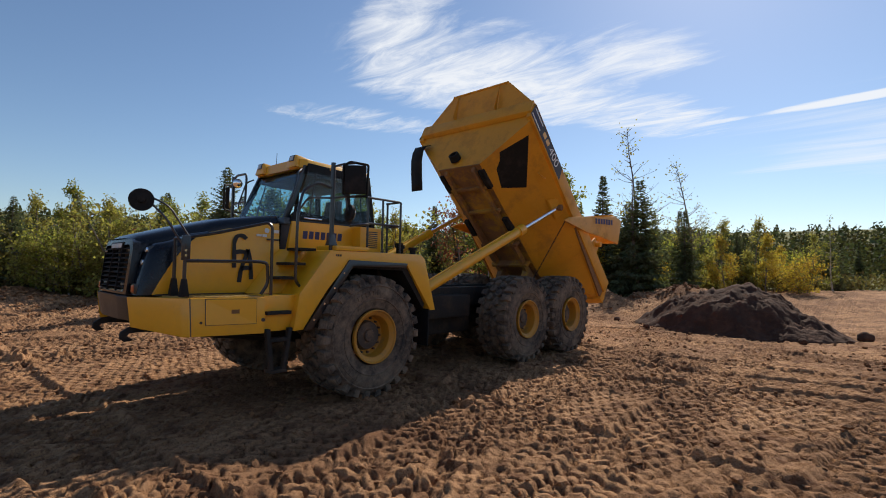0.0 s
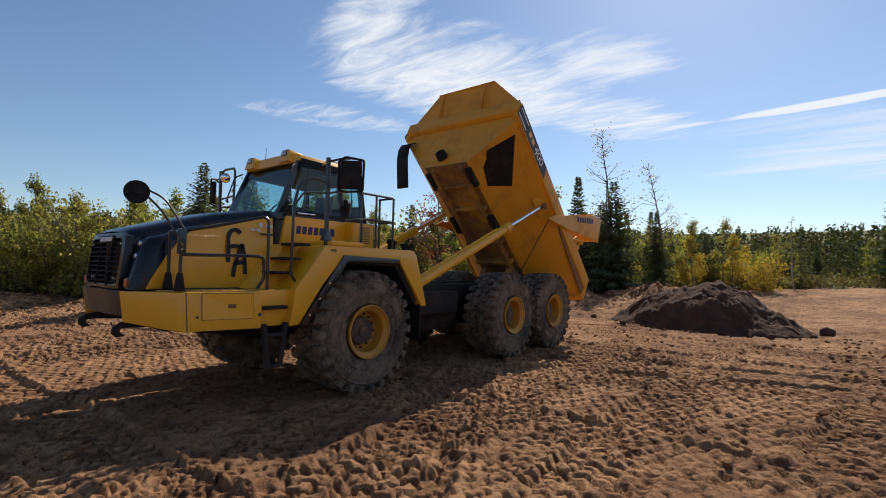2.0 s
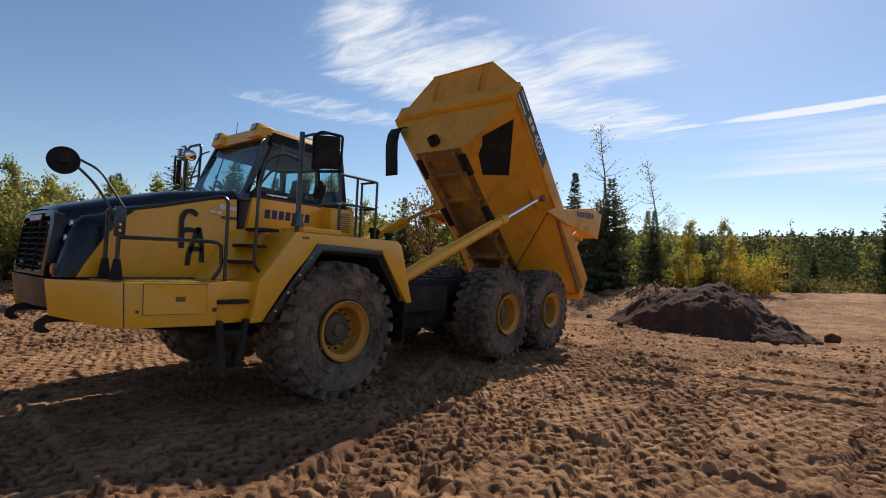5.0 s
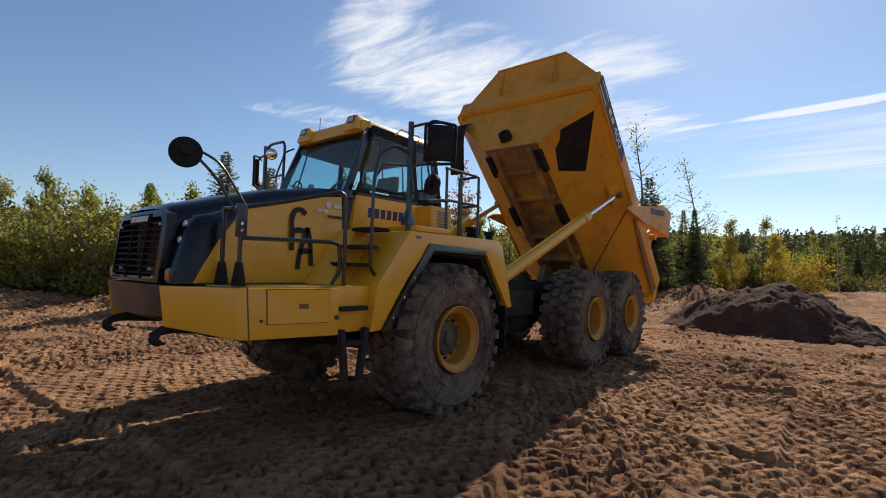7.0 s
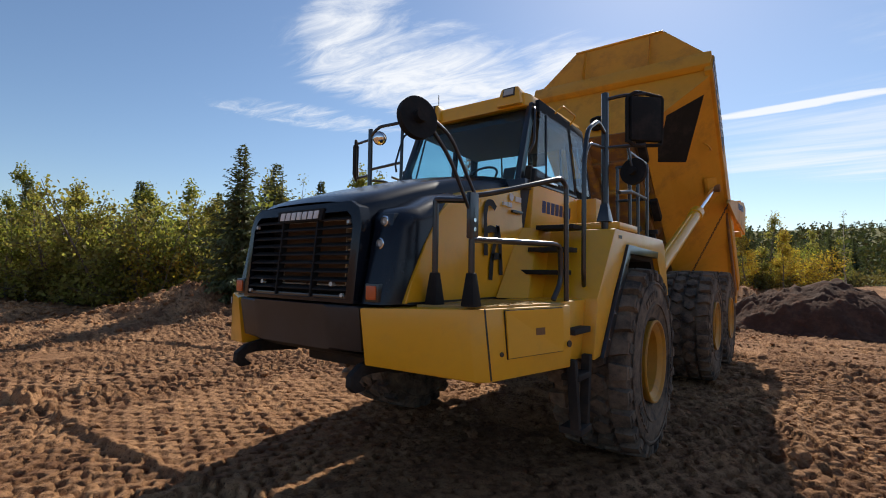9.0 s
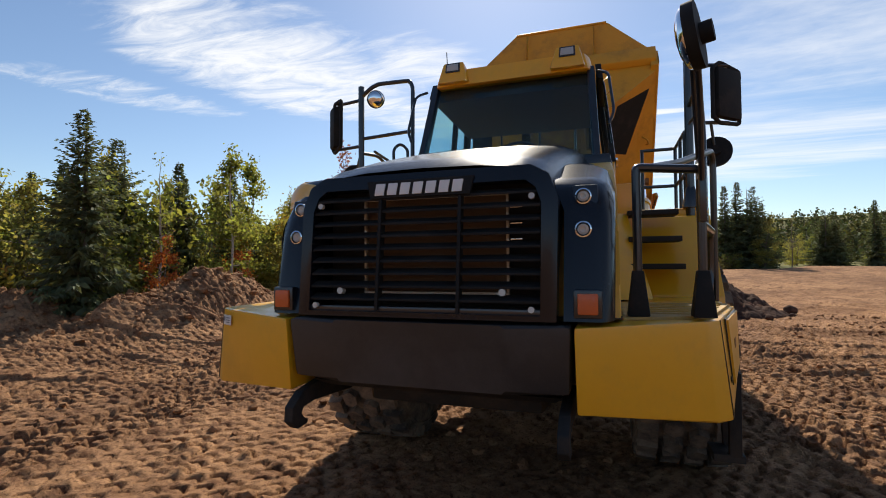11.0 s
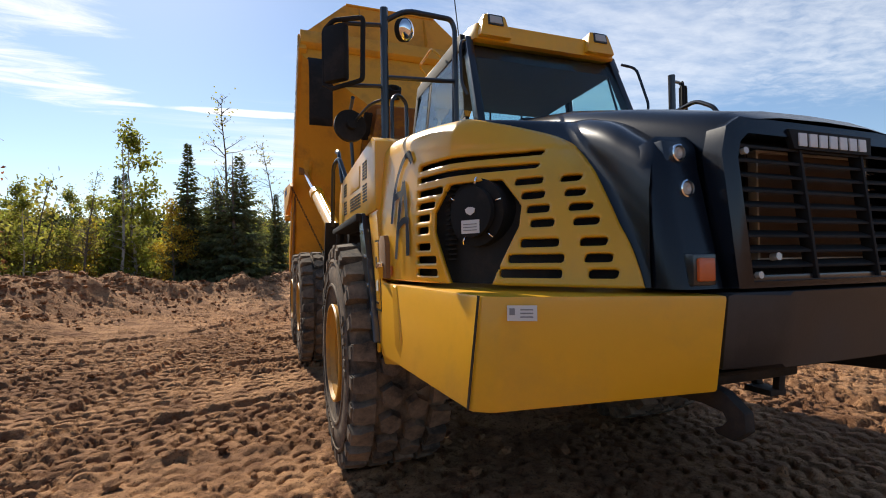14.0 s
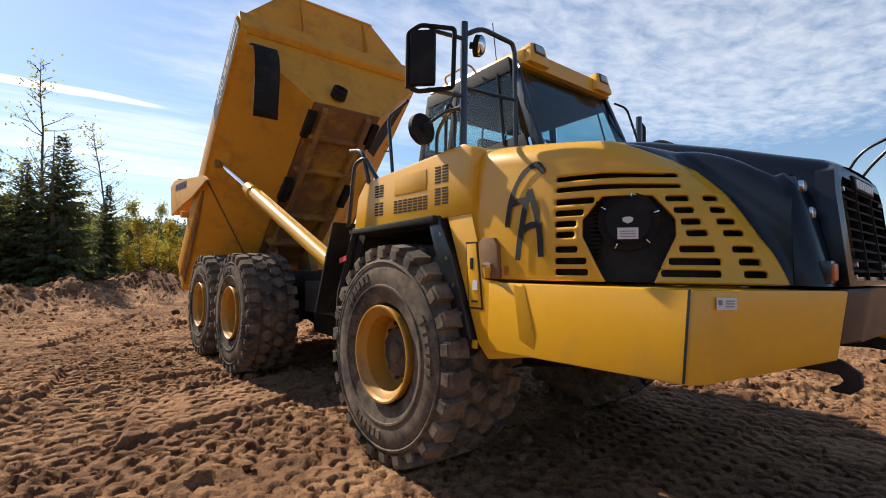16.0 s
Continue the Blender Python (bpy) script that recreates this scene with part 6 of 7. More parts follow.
    arm = part("tailgate_arm", hexa([B(s * 1.76, u, w) for u, w in arm_uw][::s], [B(s * 1.81, u, w) for u, w in arm_uw][::s], 0.008), BODY_YELLOW, body, "yellow tailgate arm")
    bm = bmesh.new()
    for j in range(7):
        u0, w0 = 0.42 - j * 0.105, 2.02 + j * 0.118
        slab(o([B(1.8145, u0, w0), B(1.8145, u0 - 0.075, w0 + 0.085), B(1.8145, u0 + 0.03, w0 + 0.18), B(1.8145, u0 + 0.105, w0 + 0.095)]), 0.002, bm=bm)
    part("name_mark", bm, BLUE_MARK, arm)
    part("arm_pivot", tube([B(s * 1.62, -0.15, 1.85), B(s * 1.84, -0.15, 1.85)], 0.07, seg=16), BODY_YELLOW, arm)
    part("arm_web", hexa([B(s * 1.66, 0.1, 1.6), B(s * 1.70, 0.1, 1.6), B(s * 1.70, -0.4, 1.6), B(s * 1.66, -0.4, 1.6)][::s], [B(s * 1.66, 0.0, 1.95), B(s * 1.70, 0.0, 1.95), B(s * 1.70, -0.3, 1.95), B(s * 1.66, -0.3, 1.95)][::s], 0.005), BODY_YELLOW, body)
part("tailgate", hexa([B(-1.75, -0.90, 2.74), B(1.75, -0.90, 2.74), B(1.75, -0.80, 2.68), B(-1.75, -0.80, 2.68)], [B(-1.75, -0.62, 3.36), B(1.75, -0.62, 3.36), B(1.75, -0.52, 3.30), B(-1.75, -0.52, 3.30)], 0.012), BODY_YELLOW, body, "worn yellow tailgate swung open")
part("tailgate_beam", hexa([B(-1.75, -0.62, 3.36), B(1.75, -0.62, 3.36), B(1.75, -0.20, 3.06), B(-1.75, -0.20, 3.06)], [B(-1.75, -0.56, 3.42), B(1.75, -0.56, 3.42), B(1.75, -0.16, 3.13), B(-1.75, -0.16, 3.13)], 0.012), BODY_YELLOW, body)
part("rear_floor", slab([B(-0.62, 0.0, 0.50), B(-0.95, -1.45, 1.0), B(0.95, -1.45, 1.0), B(0.62, 0.0, 0.50)], 0.03), RUST, body)
part("tail_edge", box(-1.0, 1.0, 1.40, 1.64, 0.97, 1.05, 0.01), BODY_YELLOW, body)
# front wall, cross beam and spill guard
part("front_wall", slab([B(-0.62, 3.62, 0.36), B(0.62, 3.62, 0.36), B(1.68, 3.96, 1.28), B(1.68, 4.12, 1.68), B(-1.68, 4.12, 1.68), B(-1.68, 3.96, 1.28)][::-1], 0.03), BODY_YELLOW, body)
part("front_beam", hexa([B(-1.70, 4.02, 1.40), B(1.70, 4.02, 1.40), B(1.70, 4.14, 1.42), B(-1.70, 4.14, 1.42)], [B(-1.70, 4.08, 1.70), B(1.70, 4.08, 1.70), B(1.70, 4.24, 1.70), B(-1.70, 4.24, 1.70)], 0.02), BODY_YELLOW, body)
part("spill_guard", slab([B(-1.70, 4.10, 1.69), B(1.70, 4.10, 1.69), B(0.86, 4.56, 2.32), B(-0.86, 4.56, 2.32)][::-1], 0.025), BODY_YELLOW, body)
for s in (-1, 1):
    q = [B(s * 1.70, 4.10, 1.69), B(s * 0.86, 4.56, 2.32), B(s * 0.93, 3.75, 2.28), B(s * 1.70, 3.20, 1.69)]
    part("guard_wing", slab(q if s < 0 else q[::-1], 0.025), BODY_YELLOW, body)
    part("guard_gusset", slab([B(s * 0.62, 4.16, 1.70), B(s * 0.62, 4.56, 2.24), B(s * 0.64, 4.56, 2.24), B(s * 0.64, 4.30, 1.70)], 0.02), BODY_YELLOW, body)
part("guard_lip", tube([B(-0.86, 4.57, 2.33), B(0.86, 4.57, 2.33)], 0.025), BODY_YELLOW, body)
part("exhaust_port", lathe([(-3.72, 0.0), (-3.72, 0.07), (-3.87, 0.09), (-3.87, 0.125), (-3.70, 0.135), (-3.70, 0.0)], 28, "Y", (-0.16, 0, 0.56)), FLAP, body, "round black exhaust inlet")
part("hanging_flap", loft([[(x, -u, w) for x in (-1.60, -1.40, -1.22)] for u, w in ((3.98, 1.10), (4.06, 0.94), (4.02, 0.76), (3.88, 0.56), (3.66, 0.36), (3.44, 0.18), (3.30, 0.06))]), FLAP, body, "loose black rubber flap").modifiers.new("thickness", "SOLIDIFY").thickness = 0.02
for u in (3.0, 2.3, 1.2, 0.5):
    part("floor_rib", hexa([B(-0.55, u + 0.04, 0.28), B(0.55, u + 0.04, 0.28), B(0.55, u - 0.04, 0.28), B(-0.55, u - 0.04, 0.28)], [B(-0.6, u + 0.04, 0.50), B(0.6, u + 0.04, 0.50), B(0.6, u - 0.04, 0.50), B(-0.6, u - 0.04, 0.50)], 0.006), RUST, body)
part("lifting_eye", tube([B(1.48, 2.75, 1.07), B(1.56, 2.75, 0.98), B(1.60, 2.62, 1.02), B(1.56, 2.55, 1.12)], 0.016, 0.05, 8), BODY_YELLOW, body)

# rams from the front of the rear frame to the body
tip = pose(*HINGE, -TIP, 0, 0)
for s in (-1, 1):
    a = Vector((s * 1.28, 1.30, 1.42))
    b = tip @ Vector(B(s * 1.52, 1.64, 1.16))
    d = (b - a).normalized()
    L = (b - a).length
    ram = part("ram", tube([a, a + d * L * 0.68], 0.10, seg=24), YELLOW, truck, "dusty yellow hoist ram")
    part("ram_collar", tube([a + d * (L * 0.66), a + d * (L * 0.70)], 0.12, seg=24), YELLOW, ram)
    part("ram_rod", tube([a + d * L * 0.69, b], 0.055, seg=20), CHROME, ram, "bright chrome rod")
    part("ram_pipe", tube([a + d * 0.2 + Vector((0, 0, 0.12)), a + d * L * 0.6 + Vector((0, 0, 0.12))], 0.016, seg=8), YELLOW, ram)
    part("ram_foot", box(s * 0.9 - 0.25 if s > 0 else -1.3, 1.3 if s > 0 else -0.9 + 0.25, 1.15, 1.55, 1.2, 1.55, 0.03), CHASSIS, truck)
    # chain from the tailgate arm down to the frame
    c0 = tip @ Vector(B(s * 1.785, 1.46, 0.84))
    c1 = Vector((s * 1.06, 5.35, 1.45))
    n = 34
    bm = bmesh.new()
    for k in range(n):
        p, q = c0.lerp(c1, k / n), c0.lerp(c1, (k + 1.25) / n)
        q2 = Vector((0.012, 0, 0)) if k % 2 else Vector((0, 0.012, 0))
        tube([p + q2, q + q2], 0.006, seg=5, bm=bm)
        tube([p - q2, q - q2], 0.006, seg=5, bm=bm)
    part("chain", bm, CHASSIS, truck, "steel pull chain")


# ---- trees: a few built ones, copied along the wood's edge ----
def leaf_mesh(points, ways, sizes, rng, slim=0.55, droop=0.0):
    """One small four-cornered leaf or spray a point."""
    n = len(points)
    a = ways / np.maximum(np.linalg.norm(ways, axis=1, keepdims=True), 1e-6)
    r = rng.normal(size=(n, 3))
    b = np.cross(a, r)
    b /= np.maximum(np.linalg.norm(b, axis=1, keepdims=True), 1e-6)
    L, W = sizes[:, None], sizes[:, None] * slim
    bend = np.array([0, 0, -droop]) * L
    v = np.stack([points - b * W * 0.2, points + a * L * 0.45 - b * W * 0.5, points + a * L + bend, points + a * L * 0.5 + b * W * 0.5], 1).reshape(-1, 3)
    f = np.arange(n * 4).reshape(n, 4)
    return v, f


def limb(p, q, r0, r1, verts, faces, seg=6):
    p, q = np.array(p, float), np.array(q, float)
    d = q - p
    d /= max(np.linalg.norm(d), 1e-6)
    u = np.cross(d, (0.3, 0.7, 0.2))
    u /= np.linalg.norm(u)
    w = np.cross(d, u)
    base = len(verts)
    for c, r in ((p, r0), (q, r1)):
        for k in range(seg):
            t = 2 * math.pi * k / seg
            verts.append(tuple(c + (u * math.cos(t) + w * math.sin(t)) * r))
    for k in range(seg):
        faces.append((base + k, base + (k + 1) % seg, base + seg + (k + 1) % seg, base + seg + k))


def tree_object(name, wood, leaves, bark, leaf_mat, label, category, group):
    ob = tagged(empty(name), label, category, group)
    raw("trunk", wood[0], wood[1], bark, ob)
    v, f = leaves
    raw("crown", v.tolist(), f.tolist(), leaf_mat, ob, smooth=False)
    return ob


def spruce(h, spread, seed, label, group, gaps=0.25):
    rng = np.random.default_rng(seed)
    verts, faces = [], []
    bend = rng.normal(0, 0.02, 2)
    limb((0, 0, -0.3), (bend[0] * h, bend[1] * h, h * 0.55), 0.02 * h, 0.011 * h, verts, faces, 8)
    limb((bend[0] * h, bend[1] * h, h * 0.55), (bend[0] * h * 1.1, bend[1] * h * 1.1, h), 0.011 * h, 0.004, verts, faces, 6)
    pts, ways, sizes = [], [], []
    z = 0.06 * h
    while z < h * 0.985:
        t = z / h
        reach = spread * (1 - t) ** 0.85 * (0.75 + 0.4 * rng.random()) + 0.04
        count = int(5 + 5 * (1 - t))
        a0 = rng.random() * 6.28
        for k in range(count):
            if rng.random() < gaps * 0.5:
                continue
            a = a0 + 6.283 * k / count + rng.normal(0, 0.25)
            ln = reach * (0.6 + 0.55 * rng.random())
            tilt = -0.30 + 0.75 * t + rng.normal(0, 0.08)
            out = np.array([math.cos(a), math.sin(a), tilt])
            limb((0, 0, z), tuple(out * ln * 0.85 + np.array([0, 0, z])), 0.012 * (1 - t) + 0.004, 0.003, verts, faces, 3)
            m = max(4, int(ln / 0.10))
            for j in range(m):
                s = (j + 0.4) / m
                c = out * ln * s + np.array([0, 0, z + 0.10 * ln * s * s])
                for side in (-1, 0, 1):
                    w = np.array([math.cos(a + side * 0.85), math.sin(a + side * 0.85), tilt - 0.25]) + rng.normal(0, 0.18, 3)
                    pts.append(c + rng.normal(0, 0.02, 3))
                    ways.append(w)
                    sizes.append((0.19 + 0.24 * (1 - s)) * (0.30 + 0.85 * (1 - t)) * (0.8 + 0.5 * rng.random()))
        z += h * (0.018 + 0.022 * (1 - t)) * (0.8 + 0.4 * rng.random())
    leaves = leaf_mesh(np.array(pts), np.array(ways), np.array(sizes), rng, 0.42, 0.15)
    return tree_object("spruce_tree", (verts, faces), leaves, BARK, NEEDLE, label, "tree", group)


def broadleaf(name, h, spread, seed, leaf_mat, label, group, leaves_n=2600, leaf=0.10, bark=BARK, clear=0.10, stems=1, twiggy=1.0, category="tree"):
    rng = np.random.default_rng(seed)
    verts, faces, tips = [], [], []
    for st in range(stems):
        foot = np.array([rng.normal(0, 0.18 * spread), rng.normal(0, 0.18 * spread), -0.25]) if stems > 1 else np.array([0, 0, -0.25])
        lean_v = np.array([rng.normal(0, 0.06), rng.normal(0, 0.06), 1.0]) if stems == 1 else np.array([rng.normal(0, 0.28), rng.normal(0, 0.28), 1.0])
        hh = h * (1.0 if stems == 1 else 0.6 + 0.45 * rng.random())
        n = 7
        p = foot
        r = 0.0085 * hh + 0.012
        nodes = [p]
        for k in range(n):
            q = p + (lean_v + rng.normal(0, 0.07, 3) * np.array([1, 1, 0])) * (hh + 0.25) / n
            limb(p, q, r * (1 - k / n) + 0.006, r * (1 - (k + 1) / n) + 0.005, verts, faces, 6)
            p = q
            nodes.append(p)
        tips.append((nodes[-2], nodes[-1]))
        for k in range(int(24 * twiggy)):
            t = clear + (0.97 - clear) * rng.random() ** 1.25
            i = min(int(t * n), n - 1)
            base = nodes[i] + (nodes[i + 1] - nodes[i]) * (t * n - i)
            a = rng.random() * 6.283
            ln = spread * (1.15 - 0.95 * abs(t - 0.35)) * (0.5 + 0.6 * rng.random()) * (1.0 if t < 0.75 else 0.5)
            out = np.array([math.cos(a), math.sin(a), 0.05 + 0.7 * rng.random() + 0.2 * t])
            end = base + out / np.linalg.norm(out) * ln
            mid = (base + end) / 2 + rng.normal(0, 0.06, 3) * ln
            limb(base, mid, 0.0045 * hh * (1.1 - t) + 0.005, 0.008, verts, faces, 4)
            limb(mid, end, 0.008, 0.004, verts, faces, 3)
            tips.append((mid, end))
            for j in range(3):
                a2 = rng.random() * 6.283
                e2 = mid + (end - mid) * rng.random() + np.array([math.cos(a2), math.sin(a2), 0.5]) * ln * 0.38 * rng.random()
                limb(mid + (end - mid) * 0.3 * rng.random(), e2, 0.006, 0.003, verts, faces, 3)
                tips.append((mid, e2))
    wt = np.array([np.linalg.norm(np.array(b) - np.array(a)) + 0.04 for a, b in tips])
    pick = rng.choice(len(tips), leaves_n, p=wt / wt.sum())
    A, E2 = np.array([t[0] for t in tips])[pick], np.array([t[1] for t in tips])[pick]
    s = rng.random((leaves_n, 1)) * 1.15
    pts = A + (E2 - A) * s + rng.normal(0, 0.075 * spread + 0.05, (leaves_n, 3))
    ways = rng.normal(size=(leaves_n, 3)) + np.array([0, 0, -0.25])
    sizes = leaf * (0.7 + 0.7 * rng.random(leaves_n))
    return tree_object(name, (verts, faces), leaf_mesh(pts, ways, sizes, rng, 0.75, 0.1), bark, leaf_mat, label, category, group)


WOOD_EDGE = "trees along the wood's edge"
PROTO = {
    "spruce_a": spruce(6.0, 1.85, 1, "dark green spruce with drooping branches behind the soil bank", WOOD_EDGE),
    "spruce_b": spruce(6.0, 1.25, 2, "narrow dark spruce among the saplings", WOOD_EDGE),
    "spruce_c": spruce(6.0, 2.1, 3, "broad dark spruce at the wood's edge", WOOD_EDGE, 0.1),
    "aspen": broadleaf("aspen_tree", 6.0, 1.15, 4, LEAF_GREEN, "young green aspen at the wood's edge", WOOD_EDGE, 3200, 0.115, BIRCH),
    "olive": broadleaf("birch_tree", 6.0, 1.3, 5, LEAF_OLIVE, "young olive-green birch at the wood's edge", WOOD_EDGE, 3600, 0.115, BARK),
    "yellow": broadleaf("maple_tree", 6.0, 1.4, 6, LEAF_YELLOW, "young tree with yellowing leaves", WOOD_EDGE, 3400, 0.12, BARK),
    "red": broadleaf("maple_tree", 6.0, 1.25, 7, LEAF_RED, "tree with thin red autumn leaves", WOOD_EDGE, 2300, 0.105, BARK, twiggy=1.6),
    "orange": broadleaf("maple_tree", 6.0, 1.7, 8, LEAF_ORANGE, "small tree with orange autumn leaves", WOOD_EDGE, 2600, 0.16, BARK),
    "thin": broadleaf("aspen_tree", 6.0, 0.72, 9, LEAF_GREEN, "slender aspen with sparse leaves", WOOD_EDGE, 800, 0.085, BIRCH, twiggy=1.3),
    "bare": broadleaf("birch_tree", 6.0, 1.25, 10, LEAF_OLIVE, "half-bare birch with thin crown", WOOD_EDGE, 520, 0.075, BARK, 0.35, twiggy=2.4),
    "shrub": broadleaf("shrub", 3.0, 1.25, 11, LEAF_OLIVE, "many-stemmed olive shrub behind the soil bank", "shrubs along the wood's edge", 3000, 0.105, BARK, 0.1, 5, 0.6, "shrub"),
    "shrub_green": broadleaf("shrub", 3.0, 1.25, 12, LEAF_GREEN, "many-stemmed green shrub behind the soil bank", "shrubs along the wood's edge", 3000, 0.105, BARK, 0.1, 5, 0.6, "shrub"),
    "shrub_yellow": broadleaf("shrub", 3.0, 1.2, 13, LEAF_YELLOW, "many-stemmed shrub with yellowing leaves", "shrubs along the wood's edge", 2600, 0.11, BARK, 0.1, 5, 0.6, "shrub"),
}
USED = set()
SCALE_OF = {k: (3.0 if k.startswith("shrub") else 6.0) for k in PROTO}


def plant(kind, x, y, h, seed=None):
    k = h / SCALE_OF[kind]
    rot = (x * 57.3 + y * 91.7) % 360
    z = ground_z(x, y) - 0.05
    m = pose(x, y, z, 0, 0, rot)
    ob = PROTO[kind]
    if kind in USED:
        keep_scale = ob.scale.copy()
        ob.scale = (k, k, k)
        c = copy_thing(ob, m)
        ob.scale = keep_scale
        return c
    USED.add(kind)
    ob.matrix_basis = m @ Matrix.Diagonal((k, k, k, 1))
    return ob


# trees one can tell apart
for kind, x, y, h in (
        ("spruce_a", -11.5, 3.5, 5.1), ("thin", -13.2, 6.9, 5.4), ("orange", -12.9, 7.0, 2.7), ("spruce_b", -14.6, 9.2, 5.8), ("spruce_b", -15.2, 10.0, 5.4), ("aspen", -12.2, 9.3, 6.0),
        ("orange", -13.6, 11.2, 3.0), ("spruce_b", -15.0, 12.4, 6.0), ("aspen", -13.4, 11.6, 6.3), ("olive", -12.6, 13.0, 5.0), ("yellow", -13.5, 14.6, 4.4), ("olive", -14.6, 16.4, 5.0),
        ("red", -13.8, 20.3, 8.9), ("spruce_b", -16.0, 20.0, 6.4), ("olive", -12.6, 19.0, 5.2), ("aspen", -11.6, 20.5, 4.6), ("bare", -10.4, 23.5, 6.0), ("thin", -9.2, 24.2, 8.4), ("aspen", -8.7, 25.2, 8.8),
        ("spruce_b", -6.2, 25.6, 8.0), ("yellow", -6.6, 24.4, 5.0), ("bare", -4.1, 26.6, 10.6), ("spruce_c", -3.6, 25.0, 7.4), ("bare", -1.3, 28.2, 8.6), ("spruce_b", -1.6, 27.0, 5.4), ("spruce_a", -4.9, 26.4, 6.2),
        ("yellow", 0.3, 28.4, 3.9), ("olive", 1.2, 31.5, 4.6), ("yellow", 2.0, 30.5, 3.8), ("shrub_yellow", 3.6, 31.0, 2.8), ("olive", -0.6, 29.6, 4.8), ("thin", 5.0, 33.0, 4.6),
        ("spruce_b", 10.2, 42.0, 7.2), ("spruce_b", 11.3, 42.6, 7.6), ("spruce_c", 12.2, 41.5, 7.0), ("spruce_b", 13.2, 43.0, 5.8), ("olive", 12.6, 40.2, 4.4), ("spruce_c", 20.0, 50.0, 5.4), ("spruce_c", 21.0, 50.6, 5.0), ("spruce_b", 24.0, 50.0, 6.2),
        ("bare", 16.5, 47.0, 5.0), ("olive", -22.5, -0.6, 4.6), ("aspen", -21.0, 0.4, 4.2), ("spruce_b", -19.0, 3.6, 5.2), ("shrub", -20.0, 1.2, 2.9), ("shrub_green", -18.2, 3.0, 2.8), ("spruce_b", -18.6, 6.6, 5.2),
        ("olive", -19.6, 1.6, 4.7), ("shrub", -17.6, 2.9, 4.3), ("shrub", -18.8, 2.2, 4.5), ("aspen", -18.0, 3.4, 4.9), ("shrub_green", -16.6, 3.9, 4.0), ("olive", -16.2, 4.6, 4.6), ("shrub", -20.8, 0.9, 4.2),
        ("shrub_green", -22.0, 0.2, 3.8), ("shrub", -23.4, -0.8, 3.6), ("spruce_a", -24.4, -1.4, 4.6), ("aspen", -20.3, 1.8, 4.6), ("shrub_yellow", -17.0, 3.2, 3.6), ("shrub", -15.6, 4.9, 3.8), ("shrub_green", -15.0, 5.8, 3.6)):
    plant(kind, x, y, h)

# the rest of the edge, thick and uneven
rng = random.Random(7)
for (x0, y0), (x1, y1) in zip(EDGE, EDGE[1:]):
    ln = math.hypot(x1 - x0, y1 - y0)
    far = (x0 + x1) / 2 > 8 or (x0 + x1) / 2 < -26
    tx, ty = (x1 - x0) / ln, (y1 - y0) / ln
    for k in range(int(ln / (1.7 if far else 0.5))):
        t, d = rng.random(), rng.random() ** 1.3 * (14.0 if far else 6.5)
        x, y = x0 + tx * ln * t - ty * d + rng.gauss(0, 0.3), y0 + ty * ln * t + tx * d + rng.gauss(0, 0.3)
        r = rng.random()
        low = d < 1.6
        open_right = x > -3.0
        if low:
            kind, h = rng.choice(("shrub", "shrub_green", "shrub_yellow", "shrub", "shrub_green")), rng.uniform(1.3, 2.6)
        elif r < 0.22:
            kind, h = rng.choice(("spruce_a", "spruce_b", "spruce_b", "spruce_c")), rng.uniform(3.4, 5.2)
        elif r < 0.82:
            kind, h = rng.choice(("aspen", "olive", "olive", "aspen", "shrub", "shrub_green")), rng.uniform(3.0, 5.0)
        else:
            kind, h = rng.choice(("yellow", "yellow", "red", "shrub_yellow")), rng.uniform(2.6, 4.2)
        if open_right:
            h *= 0.78
        elif not low:
            h *= 1.28
        plant(kind, x, y, h)

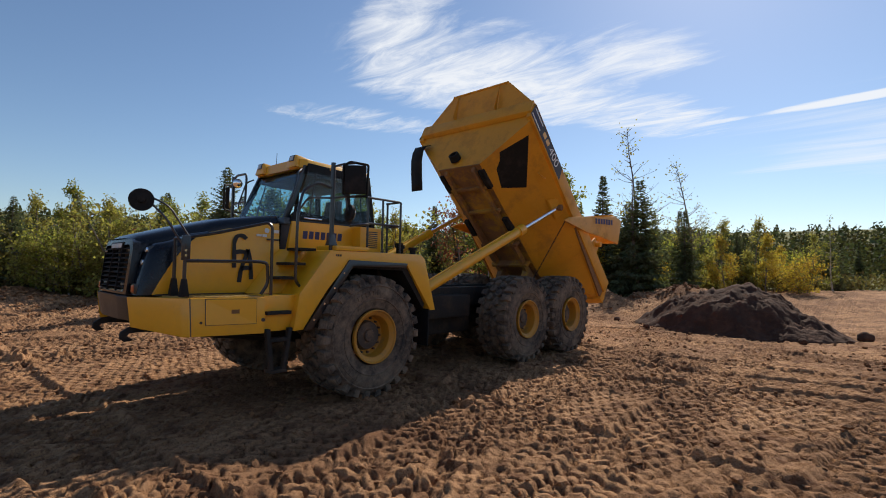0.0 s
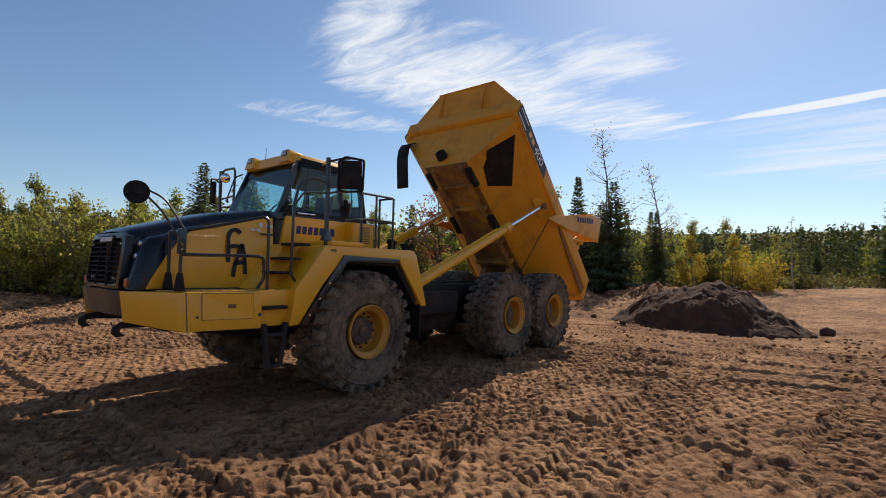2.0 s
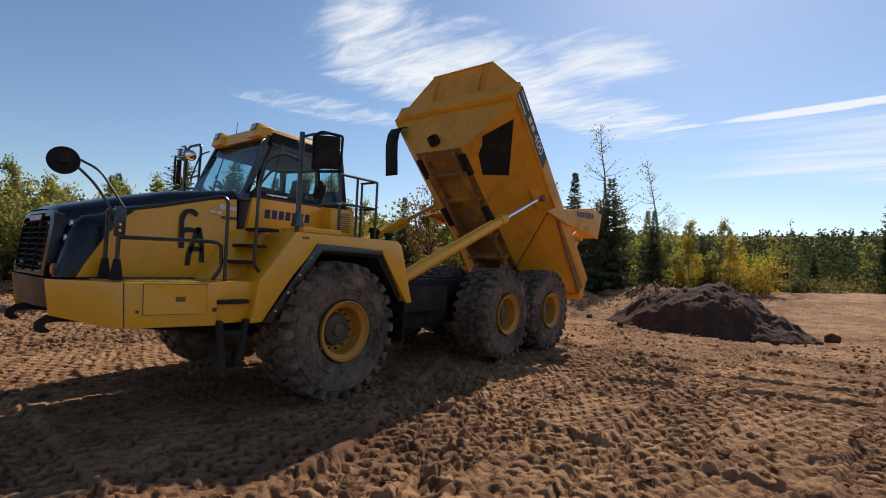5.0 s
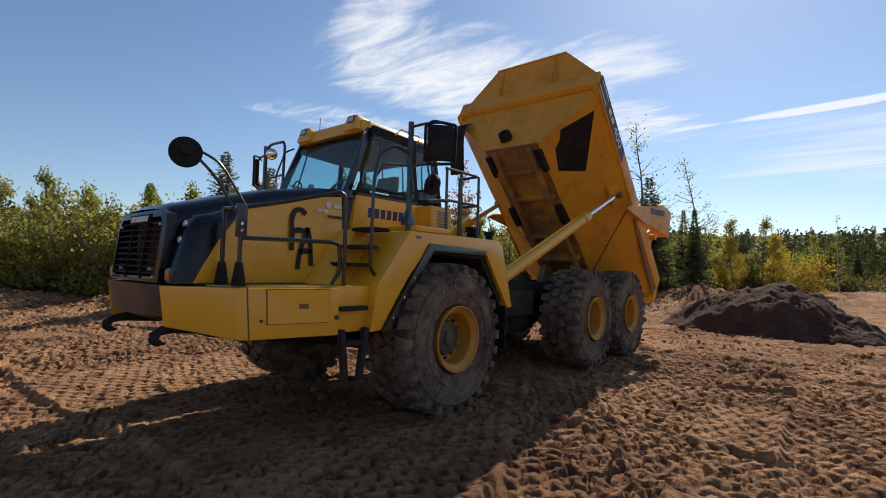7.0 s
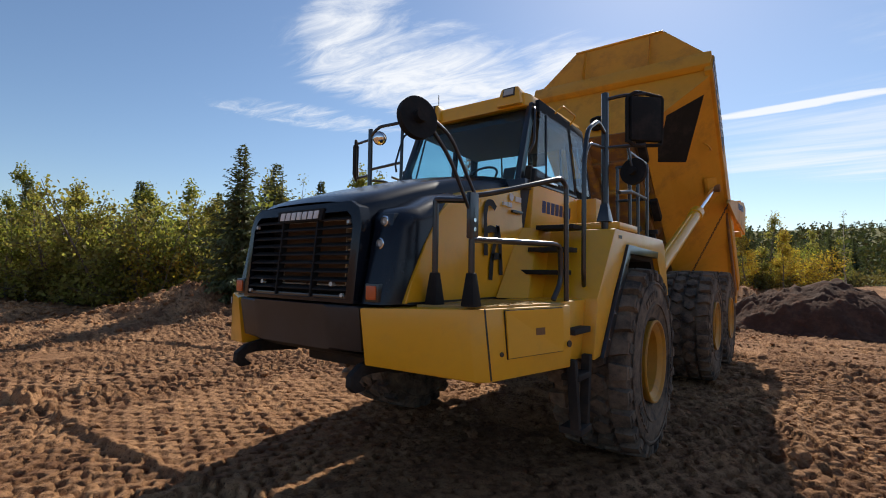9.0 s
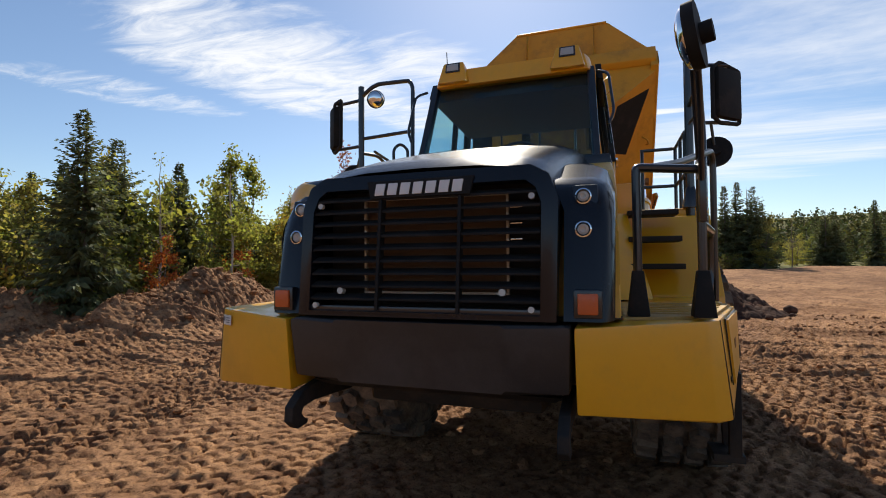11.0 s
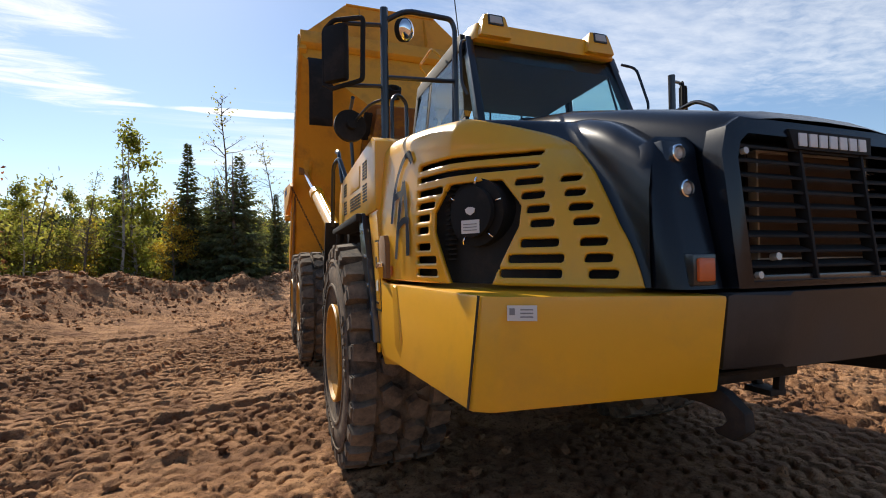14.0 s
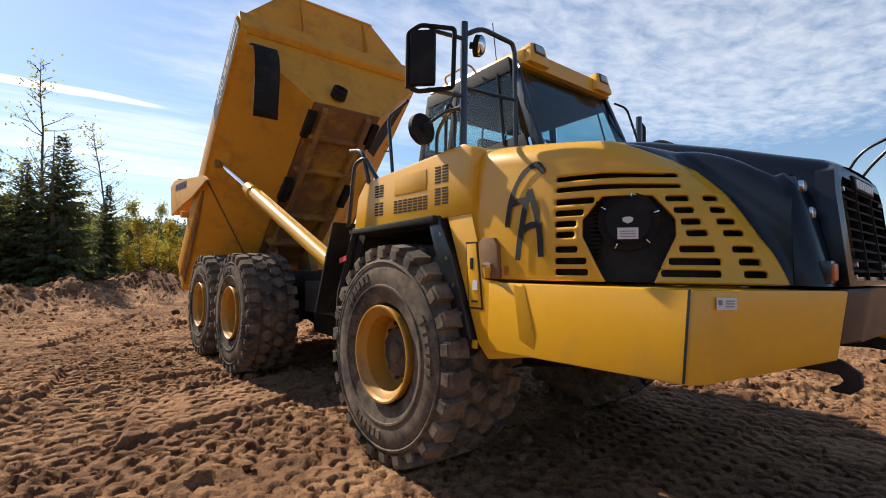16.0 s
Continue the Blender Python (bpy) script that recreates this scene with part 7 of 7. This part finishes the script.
# undergrowth at the trees' feet
g = np.random.default_rng(21)
seg = g.integers(0, len(EDGE) - 4, 26000)
E0, E1 = np.array(EDGE)[seg], np.array(EDGE)[seg + 1]
tt = g.random((26000, 1))
dirn = (E1 - E0) / np.linalg.norm(E1 - E0, axis=1, keepdims=True)
across = g.gamma(1.6, 0.9, (26000, 1)) - 0.9
base = E0 + (E1 - E0) * tt + np.stack([-dirn[:, 1], dirn[:, 0]], 1) * across
gz = ground_height(base[:, 0][None], base[:, 1][None])[0]
hgt = np.abs(g.normal(0, 0.42, 26000))
pts = np.stack([base[:, 0], base[:, 1], gz + hgt], 1)
v, f = leaf_mesh(pts, g.normal(size=(26000, 3)) * 0.7 + np.array([0, 0, 0.5]), 0.16 + 0.16 * g.random(26000), g, 0.45)
tagged(raw("undergrowth", v.tolist(), f.tolist(), GRASS, smooth=False), "tangled weeds and low leaves along the wood's edge", "undergrowth", kind="stuff")

# woods beyond, out to the far hill
pts, ways, sizes = [], [], []
far_d = 82 + 540 * g.random(8000) ** 1.25
far_az = np.radians(-105 + 175 * g.random(8000))
keep_far = ~((far_d < 110) & (far_az > radians(-8)))
far_d, far_az = far_d[keep_far], far_az[keep_far]
far_x, far_y = far_d * np.sin(far_az), far_d * np.cos(far_az)
far_z = ground_height(far_x[None], far_y[None])[0]
for d, x, y, z in zip(far_d, far_x, far_y, far_z):
    conifer = g.random() < 0.35
    h = (5.0 + 4.0 * g.random()) * (1.0 if d < 200 else 1.25)
    n = 64 if d < 180 else 16
    u = g.random((n, 1))
    wide = (1 - u) * 1.1 if conifer else np.sin(np.clip(u * 2.9 + 0.25, 0, 3.1)) * 1.7
    ang = g.random((n, 1)) * 6.283
    c = np.array([x, y, z]) + np.concatenate([np.cos(ang) * wide, np.sin(ang) * wide, 0.4 + u * h], 1)
    pts.append(c)
    ways.append(g.normal(size=(n, 3)) + np.array([0, 0, 0.4 if conifer else 0.0]))
    sizes.append((0.8 + 0.9 * g.random(n)) * (0.55 if d < 180 else 1.7))
pts, ways, sizes = np.concatenate(pts), np.concatenate(ways), np.concatenate(sizes)
v, f = leaf_mesh(pts, ways, sizes, g, 0.8)
tagged(raw("far_woods", v.tolist(), f.tolist(), WOODS, smooth=False), "mixed green woods reaching over a far low hill", "woods", kind="stuff")
